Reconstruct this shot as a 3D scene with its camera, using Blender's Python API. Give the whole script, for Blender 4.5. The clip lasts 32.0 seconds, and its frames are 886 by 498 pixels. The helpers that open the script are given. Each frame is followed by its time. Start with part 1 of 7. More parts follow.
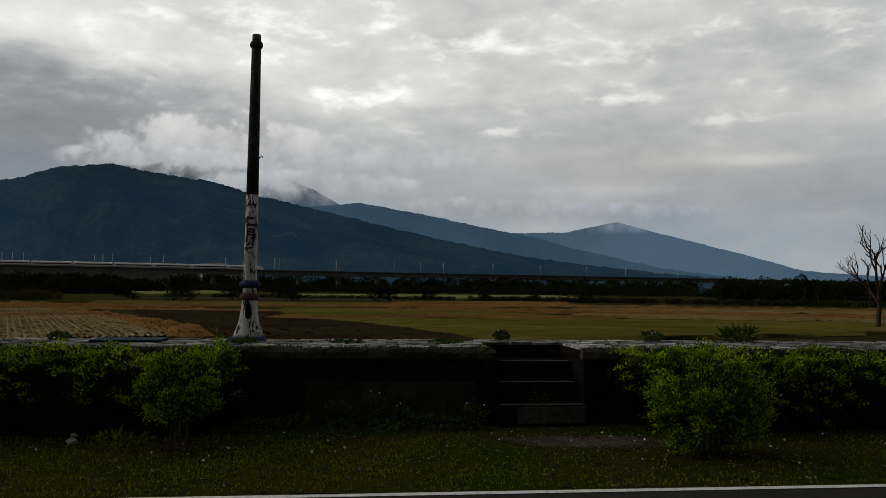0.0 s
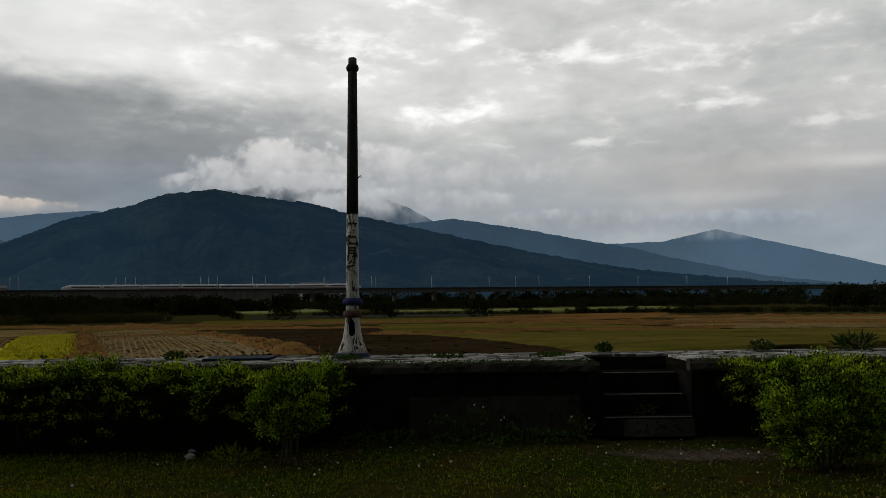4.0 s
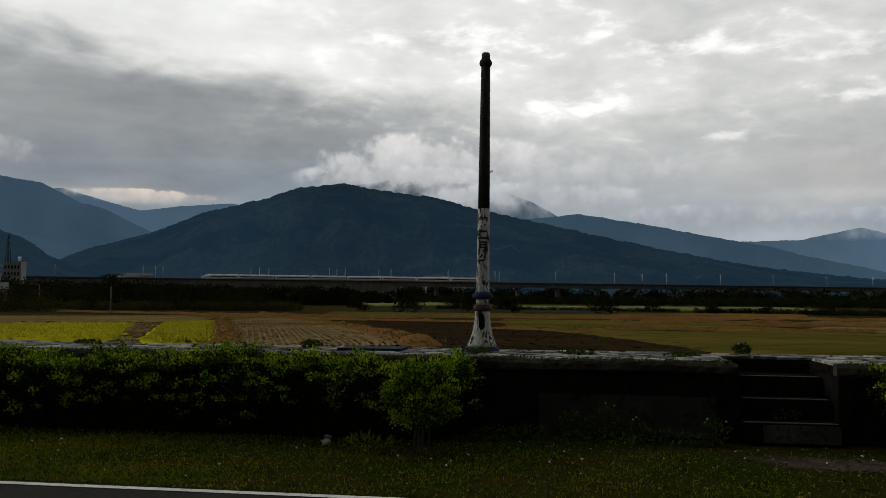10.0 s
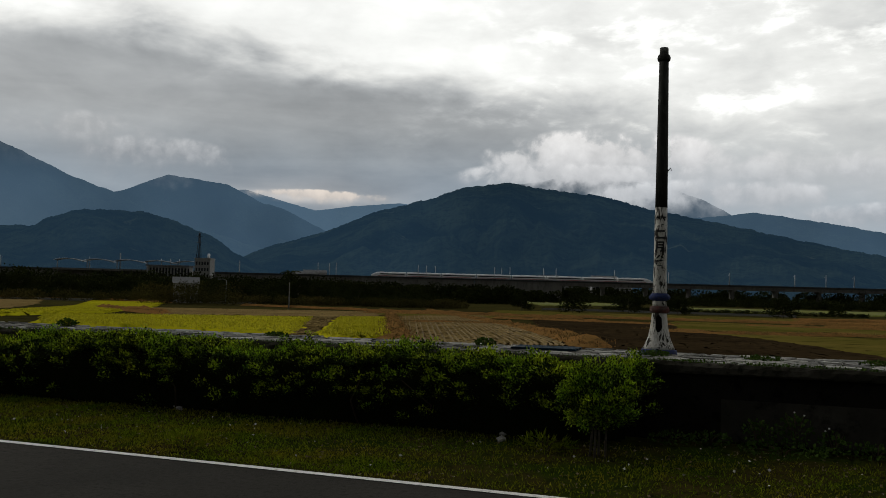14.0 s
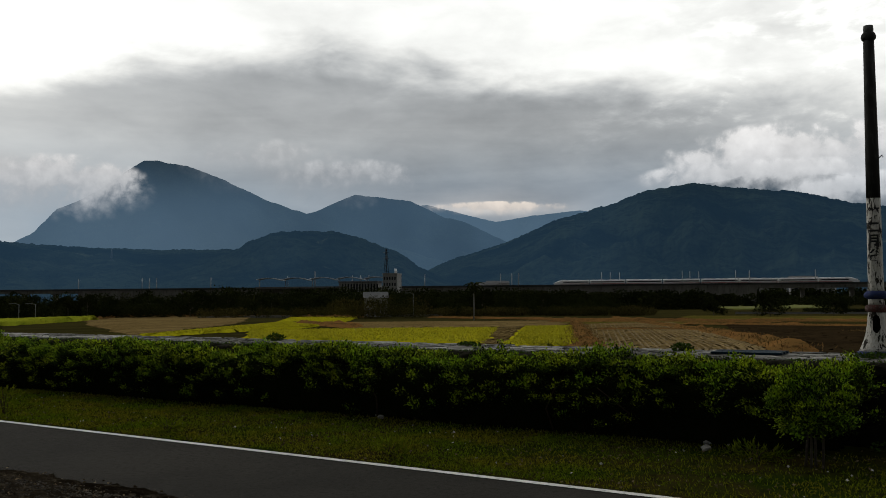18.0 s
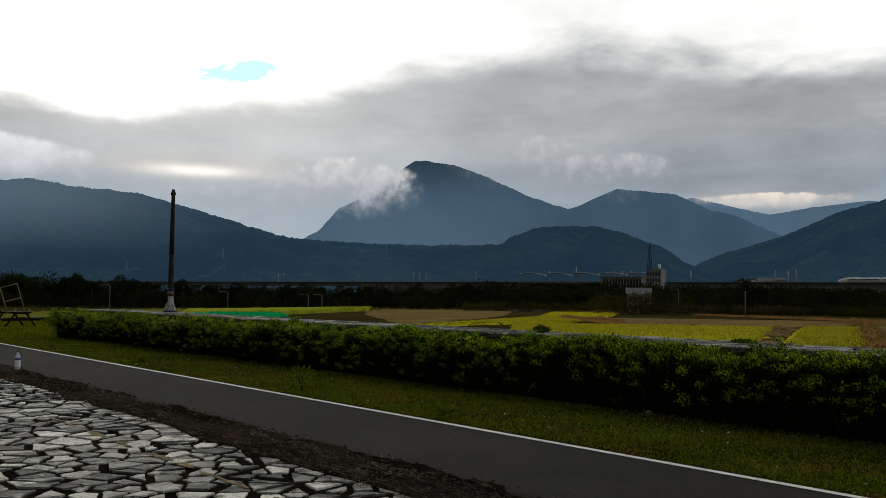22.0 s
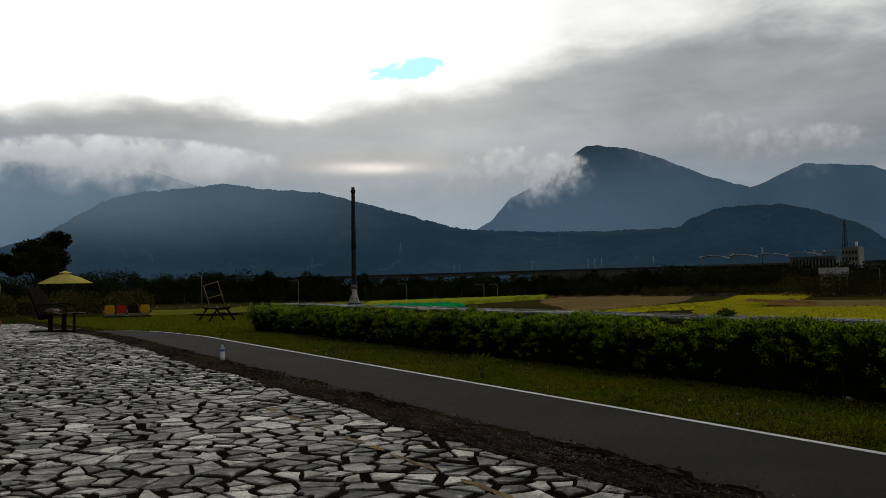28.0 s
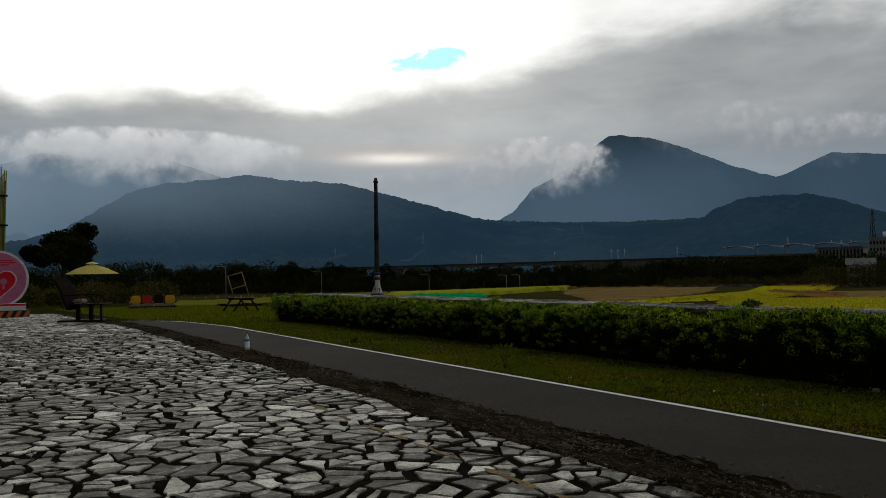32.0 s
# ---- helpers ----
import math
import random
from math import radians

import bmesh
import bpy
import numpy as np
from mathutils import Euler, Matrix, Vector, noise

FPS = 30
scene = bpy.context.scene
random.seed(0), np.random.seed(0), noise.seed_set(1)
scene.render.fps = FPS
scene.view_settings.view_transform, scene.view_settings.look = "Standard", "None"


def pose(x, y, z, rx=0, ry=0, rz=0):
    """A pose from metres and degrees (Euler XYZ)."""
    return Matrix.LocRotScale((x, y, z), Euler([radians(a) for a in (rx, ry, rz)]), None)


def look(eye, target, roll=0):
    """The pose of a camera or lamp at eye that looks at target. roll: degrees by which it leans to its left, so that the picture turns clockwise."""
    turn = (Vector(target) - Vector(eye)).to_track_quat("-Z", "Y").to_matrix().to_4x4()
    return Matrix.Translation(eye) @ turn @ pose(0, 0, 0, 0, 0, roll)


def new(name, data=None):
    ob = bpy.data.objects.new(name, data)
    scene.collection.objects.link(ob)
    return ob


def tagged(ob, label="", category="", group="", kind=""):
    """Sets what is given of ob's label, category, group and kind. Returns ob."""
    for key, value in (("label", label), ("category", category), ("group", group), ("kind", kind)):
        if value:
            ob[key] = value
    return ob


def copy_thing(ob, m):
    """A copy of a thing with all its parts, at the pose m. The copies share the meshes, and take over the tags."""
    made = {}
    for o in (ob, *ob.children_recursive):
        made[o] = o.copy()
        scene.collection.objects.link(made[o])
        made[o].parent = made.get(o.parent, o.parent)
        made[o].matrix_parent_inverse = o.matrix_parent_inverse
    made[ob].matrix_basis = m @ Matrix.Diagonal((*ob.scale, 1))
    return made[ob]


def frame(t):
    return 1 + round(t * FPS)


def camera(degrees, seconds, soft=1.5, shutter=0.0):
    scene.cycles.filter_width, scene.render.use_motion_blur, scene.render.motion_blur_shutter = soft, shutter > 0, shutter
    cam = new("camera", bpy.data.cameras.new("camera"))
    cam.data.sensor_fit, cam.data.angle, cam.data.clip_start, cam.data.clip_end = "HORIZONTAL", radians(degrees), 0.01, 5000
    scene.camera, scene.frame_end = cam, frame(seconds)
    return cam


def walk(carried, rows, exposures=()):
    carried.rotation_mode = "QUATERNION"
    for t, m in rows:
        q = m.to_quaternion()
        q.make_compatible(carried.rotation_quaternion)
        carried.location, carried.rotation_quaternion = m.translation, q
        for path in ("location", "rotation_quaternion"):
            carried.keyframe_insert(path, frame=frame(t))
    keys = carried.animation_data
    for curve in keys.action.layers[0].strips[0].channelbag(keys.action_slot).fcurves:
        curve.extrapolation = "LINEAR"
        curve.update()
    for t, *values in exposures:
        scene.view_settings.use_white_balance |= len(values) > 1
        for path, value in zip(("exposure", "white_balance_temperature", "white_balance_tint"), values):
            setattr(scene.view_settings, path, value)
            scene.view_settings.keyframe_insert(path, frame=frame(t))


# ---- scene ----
cam = camera(55.1, 32.0, soft=0.65)
EXPOSURE = ((0, -0.10), (9, -0.02), (13, 0.18), (15, 0.20), (18, 0.25), (20, 0.36), (22, 0.32), (23, 0.15), (24, -0.06), (25, -0.06), (28, 0.02), (32, 0.02))
PATH = [
    (0, (0.043, -0.315, 1.421), (0.292, 1.667, 1.511), 0.7),
    (0.5, (0.049, -0.346, 1.416), (0.282, 1.638, 1.508), 0.4),
    (1, (0.033, -0.339, 1.418), (0.239, 1.647, 1.518), 0.4),
    (1.5, (0.033, -0.315, 1.423), (0.221, 1.673, 1.534), 0.1),
    (2, (0.03, -0.385, 1.411), (0.185, 1.606, 1.525), -0.4),
    (2.5, (0.019, -0.354, 1.416), (0.145, 1.638, 1.532), -0.3),
    (3, (0.011, -0.338, 1.418), (0.116, 1.656, 1.537), -0.2),
    (3.5, (0.001, -0.356, 1.42), (0.062, 1.639, 1.542), -0.5),
    (4, (-0.007, -0.342, 1.416), (0.021, 1.654, 1.54), -0.7),
    (4.5, (-0.017, -0.34, 1.418), (-0.01, 1.656, 1.544), -0.6),
    (6.5, (-0.047, -0.341, 1.416), (-0.114, 1.654, 1.539), 0.0),
    (7, (-0.05, -0.342, 1.418), (-0.149, 1.652, 1.545), -0.1),
    (7.5, (-0.066, -0.321, 1.423), (-0.18, 1.671, 1.556), -0.1),
    (8, (-0.053, -0.346, 1.42), (-0.186, 1.645, 1.55), -0.3),
    (8.5, (-0.065, -0.342, 1.411), (-0.22, 1.649, 1.528), -0.2),
    (9, (-0.073, -0.358, 1.414), (-0.259, 1.63, 1.529), 0.3),
    (9.5, (-0.08, -0.35, 1.414), (-0.302, 1.634, 1.528), 0.7),
    (10, (-0.089, -0.36, 1.413), (-0.351, 1.619, 1.525), 0.6),
    (10.5, (-0.094, -0.366, 1.413), (-0.395, 1.608, 1.522), 0.5),
    (11, (-0.102, -0.391, 1.404), (-0.459, 1.574, 1.507), 0.5),
    (11.5, (-0.125, -0.396, 1.41), (-0.56, 1.554, 1.508), 1.2),
    (12, (-0.136, -0.391, 1.415), (-0.633, 1.543, 1.522), 1.5),
    (12.5, (-0.143, -0.402, 1.412), (-0.669, 1.525, 1.52), 1.7),
    (13, (-0.154, -0.397, 1.412), (-0.716, 1.519, 1.517), 1.6),
    (13.5, (-0.164, -0.403, 1.407), (-0.761, 1.503, 1.512), 1.4),
    (14, (-0.186, -0.413, 1.413), (-0.824, 1.479, 1.516), 1.5),
    (14.5, (-0.189, -0.429, 1.411), (-0.885, 1.442, 1.523), 1.3),
    (15, (-0.202, -0.432, 1.404), (-0.97, 1.411, 1.513), 0.8),
    (15.5, (-0.217, -0.432, 1.402), (-1.052, 1.382, 1.506), 0.5),
    (17.5, (-0.225, -0.481, 1.394), (-1.223, 1.248, 1.51), -0.0),
    (18, (-0.255, -0.454, 1.394), (-1.278, 1.26, 1.515), -0.3),
    (18.5, (-0.264, -0.466, 1.392), (-1.315, 1.232, 1.508), -0.5),
    (19, (-0.246, -0.507, 1.392), (-1.362, 1.149, 1.499), -0.8),
    (19.5, (-0.248, -0.497, 1.385), (-1.457, 1.093, 1.487), -1.3),
    (20, (-0.253, -0.509, 1.383), (-1.545, 1.014, 1.482), -0.7),
    (20.5, (-0.246, -0.514, 1.382), (-1.589, 0.964, 1.486), -0.1),
    (21, (-0.257, -0.516, 1.378), (-1.647, 0.918, 1.475), 0.3),
    (21.5, (-0.254, -0.513, 1.368), (-1.695, 0.87, 1.472), 0.5),
    (22, (-0.27, -0.533, 1.362), (-1.762, 0.794, 1.47), 0.6),
    (22.5, (-0.243, -0.574, 1.371), (-1.792, 0.686, 1.485), 0.6),
    (23, (-0.232, -0.593, 1.37), (-1.815, 0.622, 1.496), 1.7),
    (23.5, (-0.235, -0.593, 1.362), (-1.855, 0.57, 1.515), 1.8),
    (24, (-0.225, -0.607, 1.362), (-1.874, 0.513, 1.515), 1.3),
    (24.5, (-0.225, -0.604, 1.356), (-1.903, 0.474, 1.498), 0.5),
    (25, (-0.202, -0.619, 1.349), (-1.905, 0.423, 1.464), -0.2),
    (25.5, (-0.233, -0.579, 1.341), (-1.965, 0.417, 1.43), -0.7),
    (27.5, (-0.227, -0.593, 1.35), (-1.956, 0.407, 1.439), -1.0),
    (28, (-0.227, -0.583, 1.347), (-1.958, 0.416, 1.43), -1.0),
    (28.5, (-0.225, -0.592, 1.35), (-1.961, 0.398, 1.43), -1.1),
    (29, (-0.22, -0.598, 1.345), (-1.964, 0.377, 1.432), -0.6),
    (29.5, (-0.22, -0.582, 1.35), (-1.971, 0.381, 1.433), -0.6),
    (30, (-0.225, -0.577, 1.339), (-1.974, 0.39, 1.413), -0.6),
    (30.5, (-0.224, -0.588, 1.351), (-1.974, 0.379, 1.421), -0.8),
    (31, (-0.223, -0.595, 1.352), (-1.976, 0.366, 1.421), -0.8),
    (31.5, (-0.215, -0.6, 1.351), (-1.97, 0.357, 1.415), -0.8),
    (32, (-0.22, -0.598, 1.344), (-1.977, 0.355, 1.406), -1.0),
]
walk(cam, [(t, look(eye, target, roll)) for t, eye, target, roll in PATH], EXPOSURE)


# ---------------------------------------------------------------- node helpers
def math_node(nt, op, a, b=None, c=None):
    n = nt.nodes.new("ShaderNodeMath")
    n.operation = op
    for i, v in enumerate((a, b, c)):
        if v is None:
            continue
        if isinstance(v, (int, float)):
            n.inputs[i].default_value = v
        else:
            nt.links.new(v, n.inputs[i])
    return n.outputs[0]


def noise_node(nt, vec, scale, detail=4.0, rough=0.55, distort=0.0):
    n = nt.nodes.new("ShaderNodeTexNoise")
    n.inputs["Scale"].default_value = scale
    n.inputs["Detail"].default_value = detail
    n.inputs["Roughness"].default_value = rough
    n.inputs["Distortion"].default_value = distort
    nt.links.new(vec, n.inputs["Vector"])
    return n.outputs["Fac"]


def mix_node(nt, fac, a, b, mode="MIX"):
    n = nt.nodes.new("ShaderNodeMix")
    n.data_type, n.blend_type = "RGBA", mode
    for i, v in ((0, fac), (6, a), (7, b)):
        if isinstance(v, (int, float)):
            n.inputs[i].default_value = v
        elif isinstance(v, tuple):
            n.inputs[i].default_value = (*v[:3], 1)
        else:
            nt.links.new(v, n.inputs[i])
    return n.outputs[2]


def span(nt, v, a, b, lo=0.0, hi=1.0):
    n = nt.nodes.new("ShaderNodeMapRange")
    n.interpolation_type = "SMOOTHSTEP"
    nt.links.new(v, n.inputs[0])
    for i, x in enumerate((a, b, lo, hi)):
        n.inputs[i + 1].default_value = x
    return n.outputs[0]


# ---------------------------------------------------------------- world: overcast evening sky
world = bpy.data.worlds.new("sky")
scene.world = world
world.use_nodes = True
wt = world.node_tree
wt.nodes.clear()
SUN_AZ, SUN_EL = 74.0, 24.0


def build_sky():
    co = wt.nodes.new("ShaderNodeTexCoord").outputs["Generated"]
    sep = wt.nodes.new("ShaderNodeSeparateXYZ")
    wt.links.new(co, sep.inputs[0])
    x, y, z = sep.outputs
    M = lambda op, a, b=None, c=None: math_node(wt, op, a, b, c)
    az = M("MULTIPLY", M("ARCTAN2", M("MULTIPLY", x, -1.0), y), 57.2958)
    el = M("MULTIPLY", M("ARCSINE", z), 57.2958)
    plane = wt.nodes.new("ShaderNodeCombineXYZ")
    wt.links.new(M("MULTIPLY", az, 0.11), plane.inputs[0])
    wt.links.new(M("MULTIPLY", el, 0.26), plane.inputs[1])
    broad = noise_node(wt, plane.outputs[0], 0.55, 5, 0.5, 0.2)
    puffs = noise_node(wt, plane.outputs[0], 1.5, 7, 0.55, 0.25)
    fine = noise_node(wt, plane.outputs[0], 4.2, 6, 0.6, 0.2)
    puffs_c, broad_c, fine_c = (M("SUBTRACT", v, 0.5) for v in (puffs, broad, fine))

    def ramp(stops, top):
        """A curve over the azimuth, 100 to -40 degrees."""
        r = wt.nodes.new("ShaderNodeValToRGB")
        r.color_ramp.interpolation = "B_SPLINE"
        e = r.color_ramp.elements
        while len(e) < len(stops):
            e.new(0.5)
        for k, (a, v) in enumerate(sorted(stops)):
            e[k].position = (a + 40) / 140
            e[k].color = (v / top,) * 3 + (1,)
        wt.links.new(M("DIVIDE", M("ADD", az, 40.0), 140.0), r.inputs[0])
        return M("MULTIPLY", r.outputs[0], top)

    def blob(a, e, wa, we, amp):
        da = M("DIVIDE", M("SUBTRACT", az, a), wa)
        de = M("DIVIDE", M("SUBTRACT", el, e), we)
        g = M("EXPONENT", M("MULTIPLY", M("ADD", M("MULTIPLY", da, da), M("MULTIPLY", de, de)), -1.0))
        return M("MULTIPLY", g, amp)

    # the upper edge of the low grey deck, and the light below and above it
    edge = ramp(((100, 11.5), (84, 11.3), (66, 11.6), (56, 13.6), (46, 15.6), (36, 15.4), (26, 14.0), (14, 12.6), (2, 11.2), (-12, 10.5), (-34, 11.0)), 20)
    low = ramp(((100, 0.44), (82, 0.44), (70, 0.47), (62, 0.50), (54, 0.43), (40, 0.33), (28, 0.29), (18, 0.34), (8, 0.45), (-4, 0.57), (-18, 0.57), (-36, 0.50)), 1)
    high = ramp(((100, 1.4), (84, 1.5), (66, 1.4), (54, 1.05), (44, 0.78), (34, 0.82), (24, 0.82), (12, 0.85), (0, 0.80), (-14, 0.66), (-36, 0.56)), 2)
    wave = M("ADD", M("MULTIPLY", broad_c, 5.0), M("MULTIPLY", puffs_c, 3.2))
    over = span(wt, M("SUBTRACT", M("ADD", el, wave), edge), -1.2, 2.2)
    total = M("ADD", M("MULTIPLY", low, M("SUBTRACT", 1.0, over)), M("MULTIPLY", high, over))
    grain = M("ADD", M("MULTIPLY", broad_c, 0.45), M("ADD", M("MULTIPLY", puffs_c, 0.46), M("MULTIPLY", fine_c, 0.13)))
    calm = span(wt, az, 8.0, 30.0, 1.0, 0.62)
    total = M("ADD", total, M("MULTIPLY", M("MULTIPLY", grain, calm), M("ADD", M("MULTIPLY", over, 0.5), 0.65)))
    # long thin layers of stratus
    layers = wt.nodes.new("ShaderNodeCombineXYZ")
    wt.links.new(M("MULTIPLY", az, 0.045), layers.inputs[0])
    wt.links.new(M("ADD", M("MULTIPLY", el, 0.55), M("MULTIPLY", az, 0.012)), layers.inputs[1])
    streak_c = M("SUBTRACT", noise_node(wt, layers.outputs[0], 0.55, 5, 0.52, 0.6), 0.5)
    total = M("ADD", total, M("MULTIPLY", streak_c, 0.20))
    # torn gaps in the upper cloud, with firm edges
    gaps = None
    for b in ((-1.3, 12.9, 3.4, 0.8, 1.0), (-18.7, 12.5, 2.8, 0.34, 0.9), (-11.2, 10.4, 2.0, 0.34, 0.8), (-25.5, 10.9, 4.2, 0.4, 0.8), (7.5, 16.8, 6.0, 1.2, 0.75), (-9.0, 16.2, 3.4, 0.9, 0.8), (-20.0, 15.0, 4.0, 0.5, 0.7)):
        gaps = M("ADD", gaps, blob(*b)) if gaps else blob(*b)
    torn = M("ADD", M("MULTIPLY", gaps, 0.8), M("ADD", M("MULTIPLY", puffs_c, 2.6), M("MULTIPLY", fine_c, 1.6)))
    right = span(wt, az, 26.0, 6.0, 0.0, 0.30)
    total = M("ADD", total, M("MULTIPLY", M("MULTIPLY", span(wt, torn, 0.12, 0.95), right), span(wt, el, 8.5, 11.0)))
    for b in ((64.8, 7.85, 3.4, 0.36, 0.50), (58, 7.6, 2.0, 0.3, 0.22), (27.5, 6.1, 3.8, 0.35, 0.42), (28, 6.0, 6, 0.8, 0.14), (-26, 8.3, 6, 0.4, 0.14), (-18, 6.6, 5, 0.4, 0.12)):
        total = M("ADD", total, M("MULTIPLY", blob(*b), M("ADD", M("MULTIPLY", puffs_c, 2.5), 1.0)))
    # unseen sky overhead and behind is dimmed, to darken faces turned towards the camera
    total = M("MULTIPLY", total, span(wt, el, 18.0, 42.0, 1.0, 0.46))
    total = M("MULTIPLY", total, span(wt, y, -0.65, 0.30, 0.13, 1.0))
    total = M("MAXIMUM", total, 0.03)
    grey = mix_node(wt, span(wt, total, 0.2, 0.75), (0.945, 0.985, 1.01), (1.005, 1.012, 0.98))
    warm = M("ADD", M("ADD", blob(65, 8.0, 8, 0.9, 0.9), blob(28, 6.2, 7, 1.2, 1.0)), blob(-22, 7.2, 13, 2.2, 0.7))
    grey = mix_node(wt, M("MINIMUM", warm, 1.0), grey, (1.12, 1.0, 0.88))
    scaled = wt.nodes.new("ShaderNodeVectorMath")
    scaled.operation = "SCALE"
    wt.links.new(grey, scaled.inputs[0])
    wt.links.new(total, scaled.inputs["Scale"])
    air = wt.nodes.new("ShaderNodeTexSky")
    air.sky_type, air.sun_disc = "NISHITA", False
    air.sun_elevation, air.sun_rotation = radians(SUN_EL), radians(-SUN_AZ)
    air_back = wt.nodes.new("ShaderNodeBackground")
    wt.links.new(air.outputs[0], air_back.inputs[0])
    air_back.inputs[1].default_value = 0.08
    open_sky = M("ADD", blob(61.2, 14.6, 2.1, 0.66, 1.0), blob(63.8, 14.0, 2.4, 0.46, 0.85))
    hole = M("MULTIPLY", open_sky, M("ADD", M("MULTIPLY", fine_c, 3.4), 1.0))
    hole = span(wt, hole, 0.42, 0.72)
    cloud = wt.nodes.new("ShaderNodeBackground")
    wt.links.new(mix_node(wt, hole, scaled.outputs[0], (0.52, 0.97, 1.05)), cloud.inputs[0])
    both = wt.nodes.new("ShaderNodeMixShader")
    both.inputs[0].default_value = 0.97
    wt.links.new(air_back.outputs[0], both.inputs[1])
    wt.links.new(cloud.outputs[0], both.inputs[2])
    out = wt.nodes.new("ShaderNodeOutputWorld")
    wt.links.new(both.outputs[0], out.inputs[0])


build_sky()
scene.cycles.min_transparent_bounces = 8

sun = new("sun", bpy.data.lights.new("sun", "SUN"))
sun.data.energy, sun.data.angle, sun.data.color = 0.5, radians(25), (1.0, 0.96, 0.9)
sun.matrix_world = look((0, 0, 0), (math.sin(radians(SUN_AZ)) * math.cos(radians(SUN_EL)), -math.cos(radians(SUN_AZ)) * math.cos(radians(SUN_EL)), -math.sin(radians(SUN_EL))))


# ---------------------------------------------------------------- materials
def material(name, colours, scale=4.0, rough=0.8, bump=0.3, bump_scale=None, metal=0.0, island=0.0, each=0.0, fine=6.0, spec=0.06, translucent=0.0, stretch=(1, 1, 1), wet=0.0):
    """Three colours mixed by noise at two scales. island / each: how far every loose piece / object strays in brightness."""
    m = bpy.data.materials.new(name)
    m.use_nodes = True
    nt = m.node_tree
    p = nt.nodes["Principled BSDF"]
    out = nt.nodes["Material Output"]
    pos = nt.nodes.new("ShaderNodeNewGeometry")
    mapping = nt.nodes.new("ShaderNodeMapping")
    mapping.inputs["Scale"].default_value = stretch
    tc = nt.nodes.new("ShaderNodeTexCoord")
    nt.links.new(tc.outputs["Object"], mapping.inputs[0])
    vec = mapping.outputs[0]
    big = noise_node(nt, vec, scale, 5, 0.6, 0.3)
    small = noise_node(nt, vec, scale * fine, 5, 0.65)
    a, b, c = colours if len(colours) == 3 else (colours[0], colours[-1], colours[0])
    col = mix_node(nt, span(nt, big, 0.35, 0.65), a, b)
    col = mix_node(nt, span(nt, small, 0.48, 0.72), col, c)
    if island or each:
        if island:
            rnd = pos.outputs["Random Per Island"]
        else:
            rnd = nt.nodes.new("ShaderNodeObjectInfo").outputs["Random"]
        k = island or each
        v = math_node(nt, "ADD", math_node(nt, "MULTIPLY", rnd, 2 * k), 1 - k)
        s = nt.nodes.new("ShaderNodeVectorMath")
        s.operation = "SCALE"
        nt.links.new(col, s.inputs[0])
        nt.links.new(v, s.inputs["Scale"])
        col = s.outputs[0]
    nt.links.new(col, p.inputs["Base Color"])
    rr = math_node(nt, "ADD", math_node(nt, "MULTIPLY", math_node(nt, "SUBTRACT", small, 0.5), 0.35), rough)
    if wet:
        rr = math_node(nt, "SUBTRACT", rr, math_node(nt, "MULTIPLY", span(nt, big, 0.45, 0.6), wet))
    nt.links.new(rr, p.inputs["Roughness"])
    p.inputs["Metallic"].default_value = metal
    p.inputs["Specular IOR Level"].default_value = spec
    if bump:
        bn = nt.nodes.new("ShaderNodeBump")
        bn.inputs["Strength"].default_value = bump
        bn.inputs["Distance"].default_value = 0.02
        h = noise_node(nt, vec, bump_scale or scale * fine * 1.5, 6, 0.7)
        nt.links.new(h, bn.inputs["Height"])
        nt.links.new(bn.outputs[0], p.inputs["Normal"])
    if translucent:
        t = nt.nodes.new("ShaderNodeBsdfTranslucent")
        nt.links.new(col, t.inputs[0])
        mx = nt.nodes.new("ShaderNodeMixShader")
        mx.inputs[0].default_value = translucent
        nt.links.new(p.outputs[0], mx.inputs[1])
        nt.links.new(t.outputs[0], mx.inputs[2])
        nt.links.new(mx.outputs[0], out.inputs[0])
    return m


SOIL = material("soil", ((0.034, 0.030, 0.010), (0.050, 0.044, 0.012), (0.022, 0.018, 0.008)), 0.05, 0.95, 0.5, 8, fine=14, spec=0.0)
LAWN = material("lawn", ((0.020, 0.033, 0.003), (0.038, 0.030, 0.008), (0.008, 0.009, 0.003)), 1.1, 0.9, 0.8, 40, fine=6, spec=0.0)
BLADE = material("grass_blade", ((0.122, 0.180, 0.006), (0.205, 0.180, 0.014), (0.062, 0.094, 0.004)), 1.3, 0.8, 0.0, island=0.5, translucent=0.25, spec=0.0)
ASPHALT = material("asphalt", ((0.033, 0.0305, 0.0255), (0.043, 0.0395, 0.0325), (0.025, 0.023, 0.0195)), 0.7, 0.95, 0.5, 120, fine=30, spec=0.04)
PAINT_WHITE = material("road_paint", ((0.80, 0.78, 0.72), (0.70, 0.68, 0.62), (0.48, 0.46, 0.42)), 3.0, 0.75, 0.2, 60)
PAINT_YELLOW = material("worn_yellow_paint", ((0.25, 0.16, 0.045), (0.13, 0.09, 0.035), (0.03, 0.025, 0.017)), 5.0, 0.8, 0.3)
GRAVEL = material("gravel", ((0.010, 0.0075, 0.005), (0.040, 0.031, 0.020), (0.095, 0.076, 0.050)), 0.9, 0.95, 1.0, 45, fine=14, spec=0.0, stretch=(0.45, 1.6, 1))
GROUT = material("paving_bed", ((0.010, 0.008, 0.006), (0.020, 0.016, 0.011), (0.005, 0.0045, 0.004)), 2.0, 0.95, 0.8, 50, spec=0.0)


